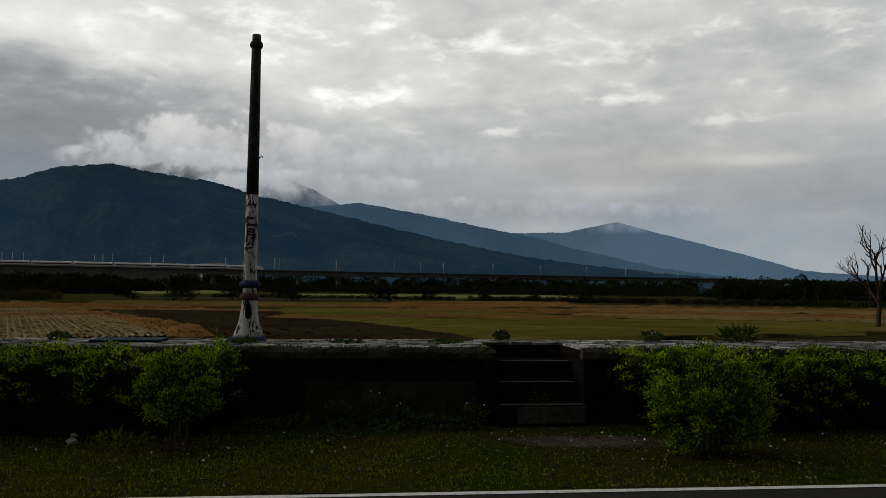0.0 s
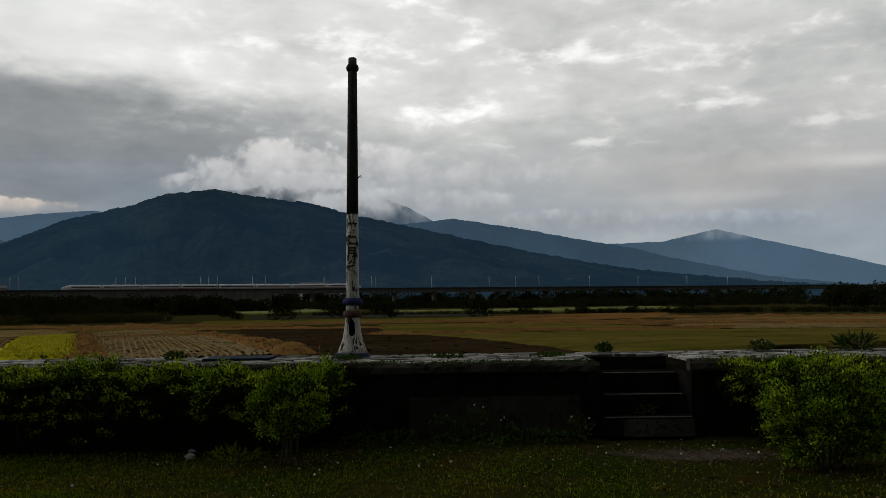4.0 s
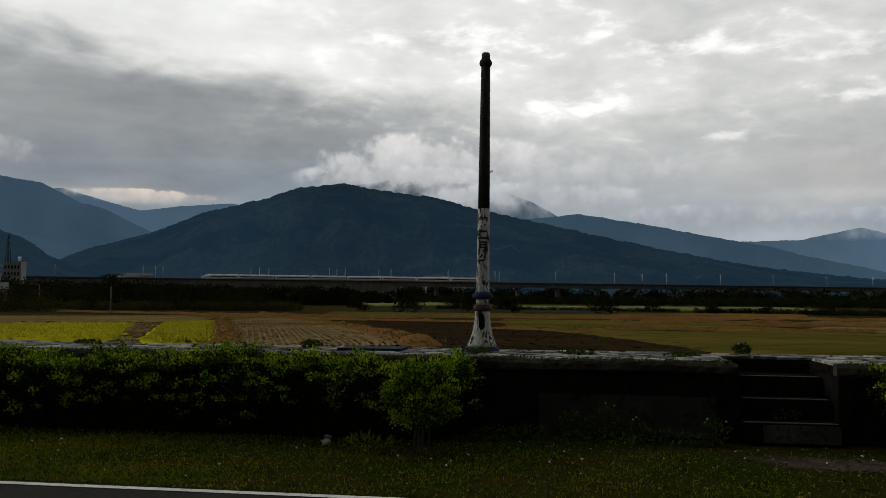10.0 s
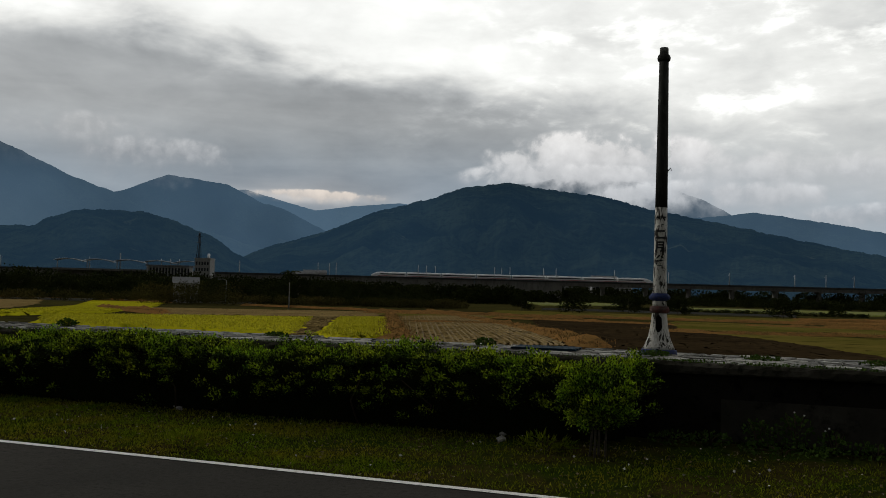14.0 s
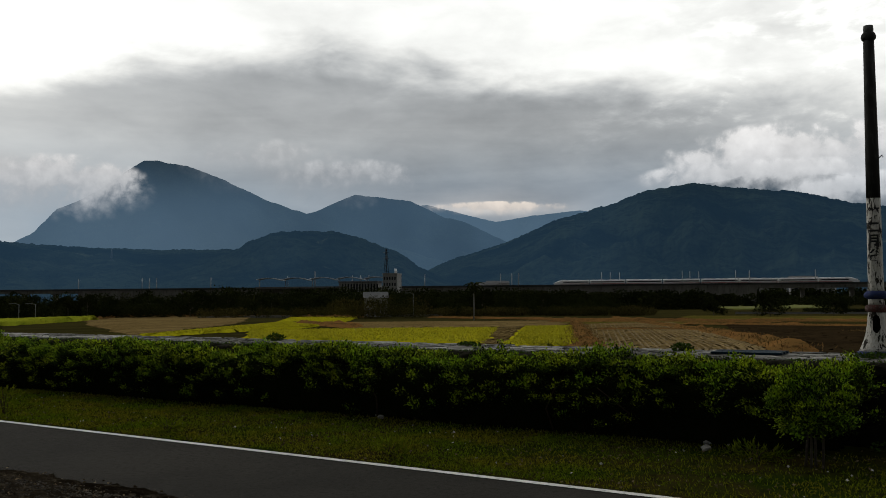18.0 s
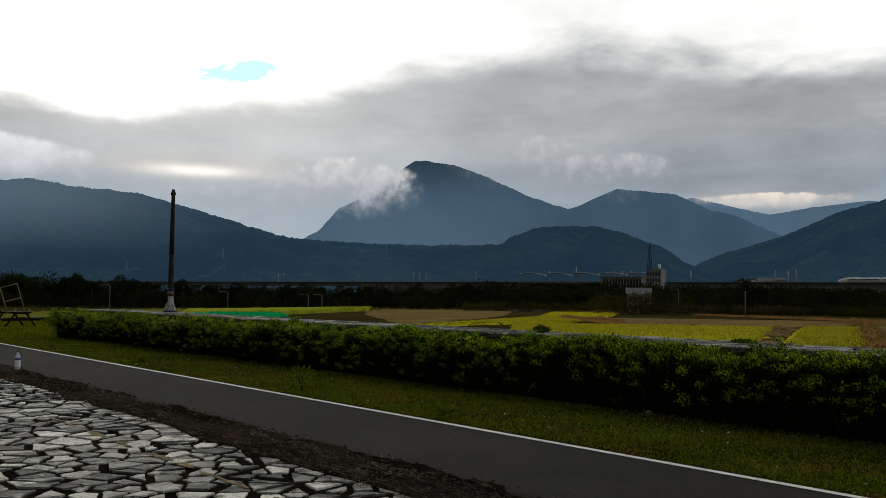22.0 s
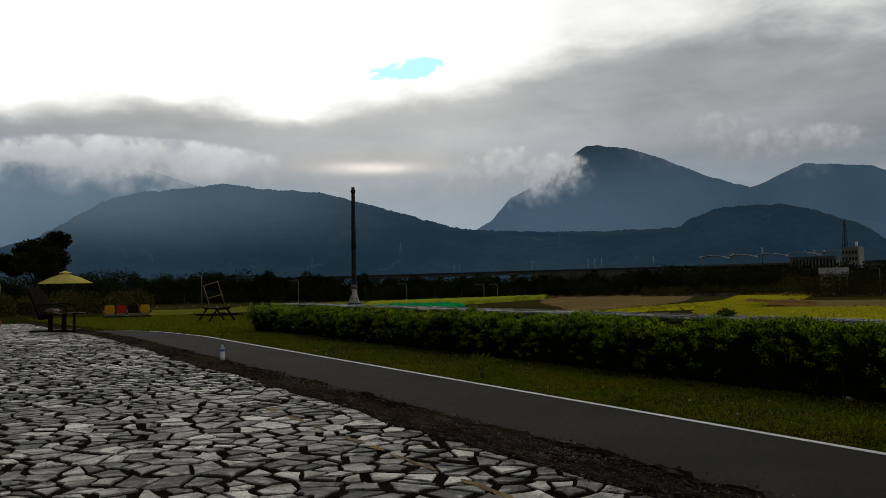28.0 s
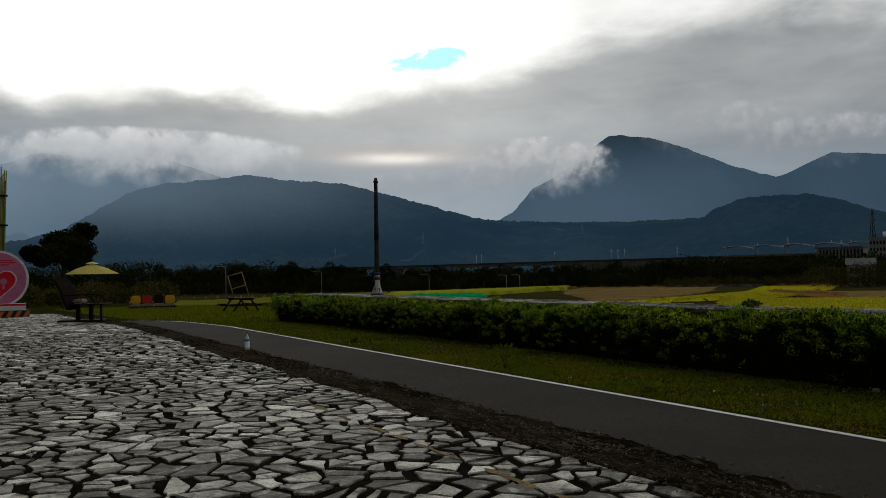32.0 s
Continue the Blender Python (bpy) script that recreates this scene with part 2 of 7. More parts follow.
def slate(name, by_object, light):
    """Split slate: every slab has its own tone, with bedding streaks, pale bloom and dark damp stains."""
    m = bpy.data.materials.new(name)
    m.use_nodes = True
    nt = m.node_tree
    p = nt.nodes["Principled BSDF"]
    if by_object:
        rnd = nt.nodes.new("ShaderNodeObjectInfo").outputs["Random"]
    else:
        rnd = nt.nodes.new("ShaderNodeNewGeometry").outputs["Random Per Island"]
    M = lambda op, a, b=None: math_node(nt, op, a, b)
    mapping = nt.nodes.new("ShaderNodeMapping")
    turn = nt.nodes.new("ShaderNodeCombineXYZ")
    shift = nt.nodes.new("ShaderNodeCombineXYZ")
    nt.links.new(M("MULTIPLY", M("FRACT", M("MULTIPLY", rnd, 37.0)), 6.28), turn.inputs[2])
    nt.links.new(M("MULTIPLY", rnd, 90.0), shift.inputs[0])
    nt.links.new(M("MULTIPLY", rnd, 41.0), shift.inputs[1])
    nt.links.new(turn.outputs[0], mapping.inputs["Rotation"])
    nt.links.new(shift.outputs[0], mapping.inputs["Location"])
    nt.links.new(nt.nodes.new("ShaderNodeTexCoord").outputs["Object"], mapping.inputs[0])
    streak_map = nt.nodes.new("ShaderNodeMapping")
    streak_map.inputs["Scale"].default_value = (1.0, 3.6, 1.0)
    nt.links.new(mapping.outputs[0], streak_map.inputs[0])
    vec = mapping.outputs[0]
    cloudy = noise_node(nt, vec, 4.5, 7, 0.65, 0.6)
    streak = noise_node(nt, streak_map.outputs[0], 5.0, 5, 0.65, 0.5)
    grit = noise_node(nt, vec, 45.0, 5, 0.7)
    ground = nt.nodes.new("ShaderNodeNewGeometry").outputs["Position"]
    damp = noise_node(nt, ground, 0.55, 4, 0.6, 0.8)
    tone = M("MULTIPLY", M("POWER", M("FRACT", M("MULTIPLY", rnd, 11.0)), 1.7), span(nt, damp, 0.36, 0.60, 0.30, 1.1))
    col = mix_node(nt, tone, (0.060 * light, 0.057 * light, 0.048 * light), (0.50 * light, 0.48 * light, 0.415 * light))
    col = mix_node(nt, M("MULTIPLY", span(nt, streak, 0.48, 0.66), 0.42), col, (0.035, 0.033, 0.029))
    col = mix_node(nt, M("MULTIPLY", span(nt, cloudy, 0.52, 0.66), 0.5), col, (0.42 * light, 0.405 * light, 0.35 * light))
    col = mix_node(nt, M("MULTIPLY", span(nt, cloudy, 0.50, 0.38), 0.72), col, (0.034, 0.031, 0.025))
    col = mix_node(nt, M("MULTIPLY", span(nt, grit, 0.50, 0.68), 0.6), col, (0.045, 0.042, 0.034))
    nt.links.new(col, p.inputs["Base Color"])
    nt.links.new(M("ADD", M("MULTIPLY", grit, 0.3), 0.5), p.inputs["Roughness"])
    p.inputs["Specular IOR Level"].default_value = 0.03
    bn = nt.nodes.new("ShaderNodeBump")
    bn.inputs["Strength"].default_value, bn.inputs["Distance"].default_value = 0.6, 0.012
    nt.links.new(M("ADD", M("MULTIPLY", streak, 0.8), M("MULTIPLY", grit, 0.5)), bn.inputs["Height"])
    nt.links.new(bn.outputs[0], p.inputs["Normal"])
    return m


SLATE, SLATE_ONE = slate("slate", False, 1.85), slate("slate_piece", True, 1.85)
SLATE_PALE, SLATE_PALE_ONE = slate("pale_slate", False, 1.15), slate("pale_slate_piece", True, 1.15)
# Near-black base, several times darker than the coping.
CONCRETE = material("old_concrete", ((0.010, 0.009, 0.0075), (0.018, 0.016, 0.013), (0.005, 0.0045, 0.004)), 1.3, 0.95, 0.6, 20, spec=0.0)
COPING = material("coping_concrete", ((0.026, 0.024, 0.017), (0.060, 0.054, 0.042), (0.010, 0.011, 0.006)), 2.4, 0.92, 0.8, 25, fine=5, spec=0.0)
RENDER_GREY = material("cement_render", ((0.034, 0.031, 0.024), (0.058, 0.052, 0.041), (0.010, 0.009, 0.007)), 1.6, 0.95, 0.5, 20, fine=4, spec=0.0)
NOSING_DARK = material("step_edge_concrete", ((0.105, 0.098, 0.085), (0.15, 0.14, 0.12), (0.035, 0.032, 0.026)), 5.0, 0.9, 0.5, 30, spec=0.0)
STEP_GREY = material("step_render", ((0.050, 0.047, 0.040), (0.075, 0.070, 0.060), (0.018, 0.016, 0.013)), 4.0, 0.95, 0.5, 20, fine=4, spec=0.0)
NOSING = material("worn_concrete", ((0.20, 0.19, 0.17), (0.28, 0.27, 0.24), (0.06, 0.055, 0.05)), 6.0, 0.9, 0.4, 30)
LEAF_HEDGE = material("hedge_leaf", ((0.175, 0.310, 0.012), (0.370, 0.440, 0.018), (0.070, 0.150, 0.007)), 1.6, 0.6, 0.0, island=0.8, translucent=0.16, spec=0.03)
# Darker copy of the leaf colour: shade inside the foliage, painted.
LEAF_SHADED = material("shaded_leaf", ((0.022, 0.042, 0.005), (0.048, 0.068, 0.007), (0.012, 0.022, 0.003)), 2.2, 0.6, 0.0, island=0.6, translucent=0.12, spec=0.03)
LEAF_LIME = material("lime_leaf", ((0.150, 0.290, 0.010), (0.310, 0.400, 0.014), (0.065, 0.145, 0.006)), 4.0, 0.6, 0.0, island=0.7, translucent=0.16, spec=0.03)
LEAF_OLIVE = material("olive_scrub", ((0.046, 0.046, 0.012), (0.080, 0.066, 0.020), (0.022, 0.024, 0.007)), 0.06, 0.8, 0.0, island=0.5, translucent=0.12, spec=0.0)
LEAF_TREE = material("tree_leaf", ((0.012, 0.017, 0.005), (0.032, 0.036, 0.010), (0.006, 0.009, 0.003)), 0.12, 0.8, 0.0, island=0.5, translucent=0.12, spec=0.0)
TWIG = material("dark_twig", ((0.05, 0.035, 0.022), (0.07, 0.05, 0.03), (0.03, 0.02, 0.015)), 8, 0.9, 0.3)
BARK = material("bark", ((0.10, 0.085, 0.065), (0.07, 0.058, 0.045), (0.14, 0.12, 0.10)), 4, 0.9, 0.6)
HEDGE_SHADE = material("hedge_gap_shade", ((0.007, 0.009, 0.003), (0.010, 0.012, 0.004), (0.004, 0.005, 0.002)), 6, 0.95, 0.0, spec=0.0)
RICE_YELLOW = material("ripe_rice", ((0.34, 0.31, 0.010), (0.42, 0.38, 0.012), (0.22, 0.23, 0.010)), 0.12, 0.85, 1.0, 6, fine=20, spec=0.0)
RICE_GREEN = material("green_crop", ((0.13, 0.15, 0.022), (0.17, 0.17, 0.03), (0.085, 0.105, 0.018)), 0.10, 0.85, 1.0, 5, fine=20)
CROP_DULL = material("dull_crop", ((0.125, 0.135, 0.016), (0.165, 0.160, 0.022), (0.07, 0.085, 0.012)), 0.12, 0.85, 1.0, 5, fine=20, spec=0.0)
CROP_BRIGHT = material("bright_crop", ((0.26, 0.30, 0.020), (0.34, 0.35, 0.026), (0.16, 0.20, 0.016)), 0.10, 0.85, 1.0, 5, fine=20, spec=0.0)
STUBBLE = material("stubble", ((0.155, 0.105, 0.038), (0.235, 0.165, 0.066), (0.070, 0.050, 0.018)), 0.30, 0.9, 1.0, 6, fine=9, stretch=(1, 0.25, 1), spec=0.0)
MUD = material("ploughed_mud", ((0.027, 0.018, 0.009), (0.042, 0.028, 0.013), (0.013, 0.009, 0.005)), 0.25, 0.95, 1.0, 3, fine=8, spec=0.0)
STRAW = material("dry_bank_grass", ((0.24, 0.118, 0.036), (0.175, 0.098, 0.031), (0.060, 0.038, 0.014)), 0.7, 0.9, 1.0, 6, spec=0.0)
GREENFIELD = material("grazed_field", ((0.088, 0.080, 0.014), (0.150, 0.112, 0.026), (0.045, 0.040, 0.009)), 0.07, 0.9, 0.8, 5, fine=9, spec=0.0, stretch=(0.8, 1.2, 1))


def forest_slope():
    """Closed forest seen from afar: mottled stands that also paint spur shading, single crowns, pale clearings and
    slips.
    """
    m = bpy.data.materials.new("forest_slope")
    m.use_nodes = True
    nt = m.node_tree
    p = nt.nodes["Principled BSDF"]
    vec = nt.nodes.new("ShaderNodeTexCoord").outputs["Object"]
    stands = noise_node(nt, vec, 0.0045, 6, 0.62, 0.6)
    crowns = noise_node(nt, vec, 0.045, 5, 0.7)
    slips = noise_node(nt, vec, 0.011, 4, 0.55, 0.8)
    col = mix_node(nt, span(nt, stands, 0.36, 0.64), (0.005, 0.010, 0.009), (0.028, 0.040, 0.026))
    col = mix_node(nt, math_node(nt, "MULTIPLY", span(nt, crowns, 0.44, 0.64), 0.62), col, (0.003, 0.006, 0.006))
    col = mix_node(nt, math_node(nt, "MULTIPLY", span(nt, slips, 0.66, 0.74), 0.5), col, (0.085, 0.095, 0.060))
    nt.links.new(col, p.inputs["Base Color"])
    p.inputs["Roughness"].default_value, p.inputs["Specular IOR Level"].default_value = 0.95, 0.0
    bn = nt.nodes.new("ShaderNodeBump")
    bn.inputs["Strength"].default_value, bn.inputs["Distance"].default_value = 1.0, 9.0
    nt.links.new(math_node(nt, "ADD", crowns, stands), bn.inputs["Height"])
    nt.links.new(bn.outputs[0], p.inputs["Normal"])
    return m


FOREST = forest_slope()
VIA_CONCRETE = material("viaduct_concrete", ((0.19, 0.18, 0.155), (0.14, 0.13, 0.115), (0.085, 0.08, 0.07)), 0.25, 0.85, 0.0, fine=3, stretch=(1, 1, 0.3))
VIA_DARK = material("stained_parapet", ((0.05, 0.05, 0.048), (0.07, 0.07, 0.065), (0.035, 0.035, 0.033)), 0.05, 0.9, 0.0)
DARK_STEEL = material("dark_steel", ((0.022, 0.022, 0.024), (0.03, 0.03, 0.03), (0.015, 0.015, 0.016)), 6, 0.55, 0.2, metal=0.3)
WHITE_STEEL = material("white_steel", ((0.82, 0.83, 0.83), (0.74, 0.75, 0.76), (0.86, 0.86, 0.86)), 0.5, 0.5, 0.0)


# ---------------------------------------------------------------- mesh helpers
def part(name, bm, mat, parent=None, label=""):
    me = bpy.data.meshes.new(name)
    bm.to_mesh(me)
    bm.free()
    me.materials.append(mat)
    ob = new(name, me)
    if parent:
        ob.parent = parent
    if label:
        ob["label"] = label
    return ob


def arrays(name, verts, faces, mat, parent=None, smooth=False):
    """A mesh from an (n, 3) array and an (m, k) array of corners."""
    verts, faces = np.asarray(verts, np.float32), np.asarray(faces, np.int32)
    me = bpy.data.meshes.new(name)
    me.vertices.add(len(verts))
    me.vertices.foreach_set("co", verts.ravel())
    m, k = faces.shape
    me.loops.add(m * k)
    me.loops.foreach_set("vertex_index", faces.ravel())
    me.polygons.add(m)
    me.polygons.foreach_set("loop_start", np.arange(0, m * k, k, dtype=np.int32))
    if smooth:
        me.polygons.foreach_set("use_smooth", np.ones(m, bool))
    me.update(calc_edges=True)
    me.validate()
    me.materials.append(mat)
    ob = new(name, me)
    if parent:
        ob.parent = parent
    return ob


def empty(name, m, label, category, group="", kind=""):
    ob = new(name)
    ob.empty_display_size = 0.1
    ob.matrix_basis = m
    return tagged(ob, label, category, group, kind)


def bm_box(bm, x0, x1, y0, y1, z0, z1, bevel=0.0):
    vs = [bm.verts.new(p) for p in ((x0, y0, z0), (x1, y0, z0), (x1, y1, z0), (x0, y1, z0), (x0, y0, z1), (x1, y0, z1), (x1, y1, z1), (x0, y1, z1))]
    fs = [bm.faces.new([vs[i] for i in f]) for f in ((3, 2, 1, 0), (4, 5, 6, 7), (0, 1, 5, 4), (1, 2, 6, 5), (2, 3, 7, 6), (3, 0, 4, 7))]
    if bevel:
        bmesh.ops.bevel(bm, geom=list({e for f in fs for e in f.edges}), offset=bevel, segments=2, affect="EDGES")
    return vs


def box(name, x0, x1, y0, y1, z0, z1, mat, parent=None, bevel=0.0, label=""):
    bm = bmesh.new()
    bm_box(bm, x0, x1, y0, y1, z0, z1, bevel)
    return part(name, bm, mat, parent, label)


def bm_tube(bm, path, radii, n=8, cap=True):
    """A tapered tube along the points of path."""
    rings = []
    path = [Vector(p) for p in path]
    for i, p in enumerate(path):
        d = (path[min(i + 1, len(path) - 1)] - path[max(i - 1, 0)]).normalized()
        u = d.cross(Vector((0.31, 0.95, 0.05))).normalized()
        v = d.cross(u)
        rings.append([bm.verts.new(p + radii[i] * (math.cos(2 * math.pi * k / n) * u + math.sin(2 * math.pi * k / n) * v)) for k in range(n)])
    for a, b in zip(rings, rings[1:]):
        for k in range(n):
            f = bm.faces.new((a[k], a[(k + 1) % n], b[(k + 1) % n], b[k]))
            f.smooth = True
    if cap:
        bm.faces.new(rings[0][::-1])
        bm.faces.new(rings[-1])


def tube(name, path, radii, mat, parent=None, n=8, label=""):
    bm = bmesh.new()
    bm_tube(bm, path, radii if isinstance(radii, (list, tuple)) else [radii] * len(path), n)
    bmesh.ops.recalc_face_normals(bm, faces=bm.faces)
    return part(name, bm, mat, parent, label)


def lathe(name, profile, mat, parent=None, n=28, label=""):
    """profile: (radius, z) from the foot up."""
    bm = bmesh.new()
    rings = [[bm.verts.new((r * math.cos(2 * math.pi * k / n), r * math.sin(2 * math.pi * k / n), z)) for k in range(n)] for r, z in profile]
    for a, b in zip(rings, rings[1:]):
        for k in range(n):
            bm.faces.new((a[k], a[(k + 1) % n], b[(k + 1) % n], b[k])).smooth = True
    bm.faces.new(rings[0][::-1])
    bm.faces.new(rings[-1])
    return part(name, bm, mat, parent, label)


def ground_z(x, y):
    """Level round the camera, then falling gently to the valley floor."""
    r = np.hypot(x, y)
    return -0.018 * np.clip(np.minimum(r, 142.0) - 25.0, 0, None)


def sheet(name, xs, y_of, ny, dz, mat, label, category="ground", bumpy=0.0, kind="structure", parent=None):
    """A sheet over the ground between two edges y_of(x) -> (y0, y1)."""
    rng = np.random.default_rng(3)
    lo, hi = np.array([y_of(x) for x in xs]).T
    t = np.linspace(0, 1, ny)
    X = np.repeat(np.array(xs)[:, None], ny, 1)
    Y = lo[:, None] * (1 - t) + hi[:, None] * t
    Z = ground_z(X, Y) + dz + bumpy * rng.normal(size=X.shape)
    i = np.arange(len(xs) - 1)[:, None] * ny + np.arange(ny - 1)
    faces = np.stack([i, i + ny, i + ny + 1, i + 1], -1).reshape(-1, 4)
    ob = arrays(name, np.stack([X, Y, Z], -1).reshape(-1, 3), faces, mat, parent)
    return tagged(ob, label, category, kind=kind)


def leaf_mesh(points, normals, size, rng, spread=0.9, slim=0.45, level=0.0):
    """Folded leaf blades of two faces each, standing on points and leaning along normals."""
    n = len(points)
    d = normals + spread * rng.normal(size=(n, 3))
    d /= np.linalg.norm(d, axis=1)[:, None]
    s = np.cross(d, rng.normal(size=(n, 3)) + (0, 0, level))
    s /= np.linalg.norm(s, axis=1)[:, None]
    u = np.cross(d, s)
    L = size * rng.uniform(0.6, 1.3, (n, 1))
    a = points
    b = points + d * L * 0.5 + s * L * slim + u * L * 0.12
    c = points + d * L
    e = points + d * L * 0.5 - s * L * slim + u * L * 0.12
    verts = np.stack([a, b, c, e], 1).reshape(-1, 3)
    i = np.arange(n)[:, None] * 4
    faces = np.concatenate([i + (0, 1, 2), i + (0, 2, 3)], 1).reshape(-1, 3)
    return verts, faces


# ---------------------------------------------------------------- setting: ground
def build_ground():
    az = np.linspace(0, 2 * np.pi, 181)[:-1]
    rr = np.concatenate([[0.01], np.linspace(6, 60, 19), np.geomspace(70, 4900, 26)])
    A, R = np.meshgrid(az, rr)
    X, Y = R * np.cos(A), R * np.sin(A)
    Z = ground_z(X, Y) - 0.08
    n = len(az)
    i = np.arange(len(rr) - 1)[:, None] * n + np.arange(n)
    j = np.arange(len(rr) - 1)[:, None] * n + (np.arange(n) + 1) % n
    faces = np.stack([i, j, j + n, i + n], -1).reshape(-1, 4)
    ob = arrays("ground", np.stack([X, Y, Z], -1).reshape(-1, 3), faces, SOIL)
    tagged(ob, "wide brown valley floor of soil and grass", "ground", kind="structure")


build_ground()

ROAD_IN, ROAD_OUT, PAVE_EDGE = 3.80, 5.60, 3.22


def road_outer(x):
    if x > -29:
        return ROAD_OUT
    return ROAD_IN + (ROAD_OUT - ROAD_IN) * math.sqrt(max(0.0, 1 - ((-29 - x) / 5.2) ** 2))


XS_FAR = np.unique(np.concatenate([np.arange(-120, -58, 3.0), np.linspace(-57.2, -34.3, 24), np.arange(-34.2, 30.1, 0.4)]))
sheet("lawn", XS_FAR, lambda x: (road_outer(x) - 0.02 if x > -34.2 else (3.9 if x > -57.1 else -45.0), 8.5 if x > -29 else 16.0 + min(60.0, -29 - x) * 0.25), 22, 0.0, LAWN, "dull green lawn with bare patches beside the path", "lawn", 0.006)
sheet("road", np.append(np.arange(-34.2, -26, 0.2), np.arange(-26, 30.1, 0.5)), lambda x: (ROAD_IN - 0.05, road_outer(x)), 6, 0.0, ASPHALT, "narrow dark asphalt cycle path with a white edge line", "road")
sheet("edge_line", np.append(np.arange(-34.0, -26, 0.2), np.arange(-26, 30.1, 0.5)), lambda x: (road_outer(x) - 0.10, road_outer(x) - 0.02), 2, 0.006, PAINT_WHITE, "thin white painted line along the path", "road marking")
shoulder_rng = np.random.default_rng(8)


def build_shoulder():
    """Trodden strip with lengthwise ruts, crumbling over the asphalt's edge."""
    xs = np.unique(np.concatenate([np.arange(-56, -14, 0.35), np.arange(-14, 3, 0.06), np.arange(3, 30.1, 0.4)]))
    ny = 44
    wander = lambda step, seed: np.interp(xs, np.arange(-60, 34, step), np.random.default_rng(seed).normal(size=len(np.arange(-60, 34, step))))
    rag = 0.045 * wander(0.9, 1) + 0.035 * wander(0.28, 2) + shoulder_rng.normal(size=len(xs)) * 0.016
    spill = np.clip(0.06 * wander(1.3, 3) + 0.05 * wander(0.35, 4), -0.06, 0.24)
    t = np.linspace(0, 1, ny)
    X = np.repeat(xs[:, None], ny, 1)
    Y = (PAVE_EDGE - 0.08 - spill[:, None]) * (1 - t) + (ROAD_IN + rag[:, None]) * t
    bend = 0.05 * np.sin(X * 0.35) + 0.02 * np.sin(X * 1.1)
    rut = sum(d * np.exp(-((Y - c - bend) / w) ** 2) for c, w, d in ((3.36, 0.04, 0.026), (3.45, 0.025, 0.022), (3.53, 0.03, 0.034), (3.61, 0.03, 0.036), (3.68, 0.025, 0.032), (3.75, 0.02, 0.022)))
    Z = ground_z(X, Y) + 0.008 + 0.022 * np.clip((Y - 3.08) / 0.25, 0, 1) - rut * (0.6 + 0.4 * np.sin(X * 0.9)) + 0.006 * shoulder_rng.normal(size=X.shape)
    Z[:, -1] = ground_z(xs, 3.8) - 0.004
    Z[:, 0] = ground_z(xs, 3.2) - 0.012
    i = np.arange(len(xs) - 1)[:, None] * ny + np.arange(ny - 1)
    ob = arrays("shoulder", np.stack([X, Y, Z], -1).reshape(-1, 3), np.stack([i, i + ny, i + ny + 1, i + 1], -1).reshape(-1, 4), GRAVEL)
    tagged(ob, "dark rutted strip of soil, gravel and dead leaves", "ground", kind="structure")


build_shoulder()
sheet("paving_bed", np.arange(-57, 30.1, 1.0), lambda x: (-30, PAVE_EDGE), 12, -0.014, GROUT, "dark mortar bed of the stone paving", "ground")

# ---------------------------------------------------------------- platform
PLAT_Z, PLAT_Y0, PLAT_Y1 = 0.78, 8.47, 10.0
STEP_X0, STEP_X1 = 1.72, 2.66


def rough_kerb(name, x0, x1, parent):
    """A broken concrete edge: a bar whose arrises are worn back unevenly."""
    rng = np.random.default_rng(int(40 + x0))
    n = int((x1 - x0) / 0.07)
    xs = np.linspace(x0, x1, n)
    slow = np.interp(xs, np.linspace(x0, x1, n // 9), rng.normal(size=n // 9))
    chip = np.clip(np.interp(xs, np.linspace(x0, x1, n // 4), rng.normal(size=n // 4)) - 0.7, 0, 1.5)
    prof = ((0.01, -0.11), (0.0, -0.085), (0.0, -0.03), (0.025, 0.0), (0.07, 0.002), (0.13, 0.0), (0.13, -0.11))
    V = np.zeros((n, len(prof), 3))
    for k, (a, b) in enumerate(prof):
        front = k in (1, 2, 3)
        V[:, k, 0] = xs
        V[:, k, 1] = PLAT_Y0 + a + (0.012 * slow + 0.035 * chip + 0.006 * rng.normal(size=n) if front else 0)
        V[:, k, 2] = PLAT_Z + b + (0.006 * slow + 0.004 * rng.normal(size=n) - (0.03 * chip if k == 3 else 0) if b > -0.1 else 0)
    m = len(prof)
    i = np.arange(n - 1)[:, None] * m + np.arange(m - 1)
    f = [tuple(q) for q in np.stack([i, i + m, i + m + 1, i + 1], -1).reshape(-1, 4)] + [tuple(range(m))[::-1], tuple((n - 1) * m + k for k in range(m))]
    bm = bmesh.new()
    vs = [bm.verts.new(v) for v in V.reshape(-1, 3)]
    for q in f:
        bm.faces.new([vs[k] for k in q])
    part(name, bm, COPING, parent)


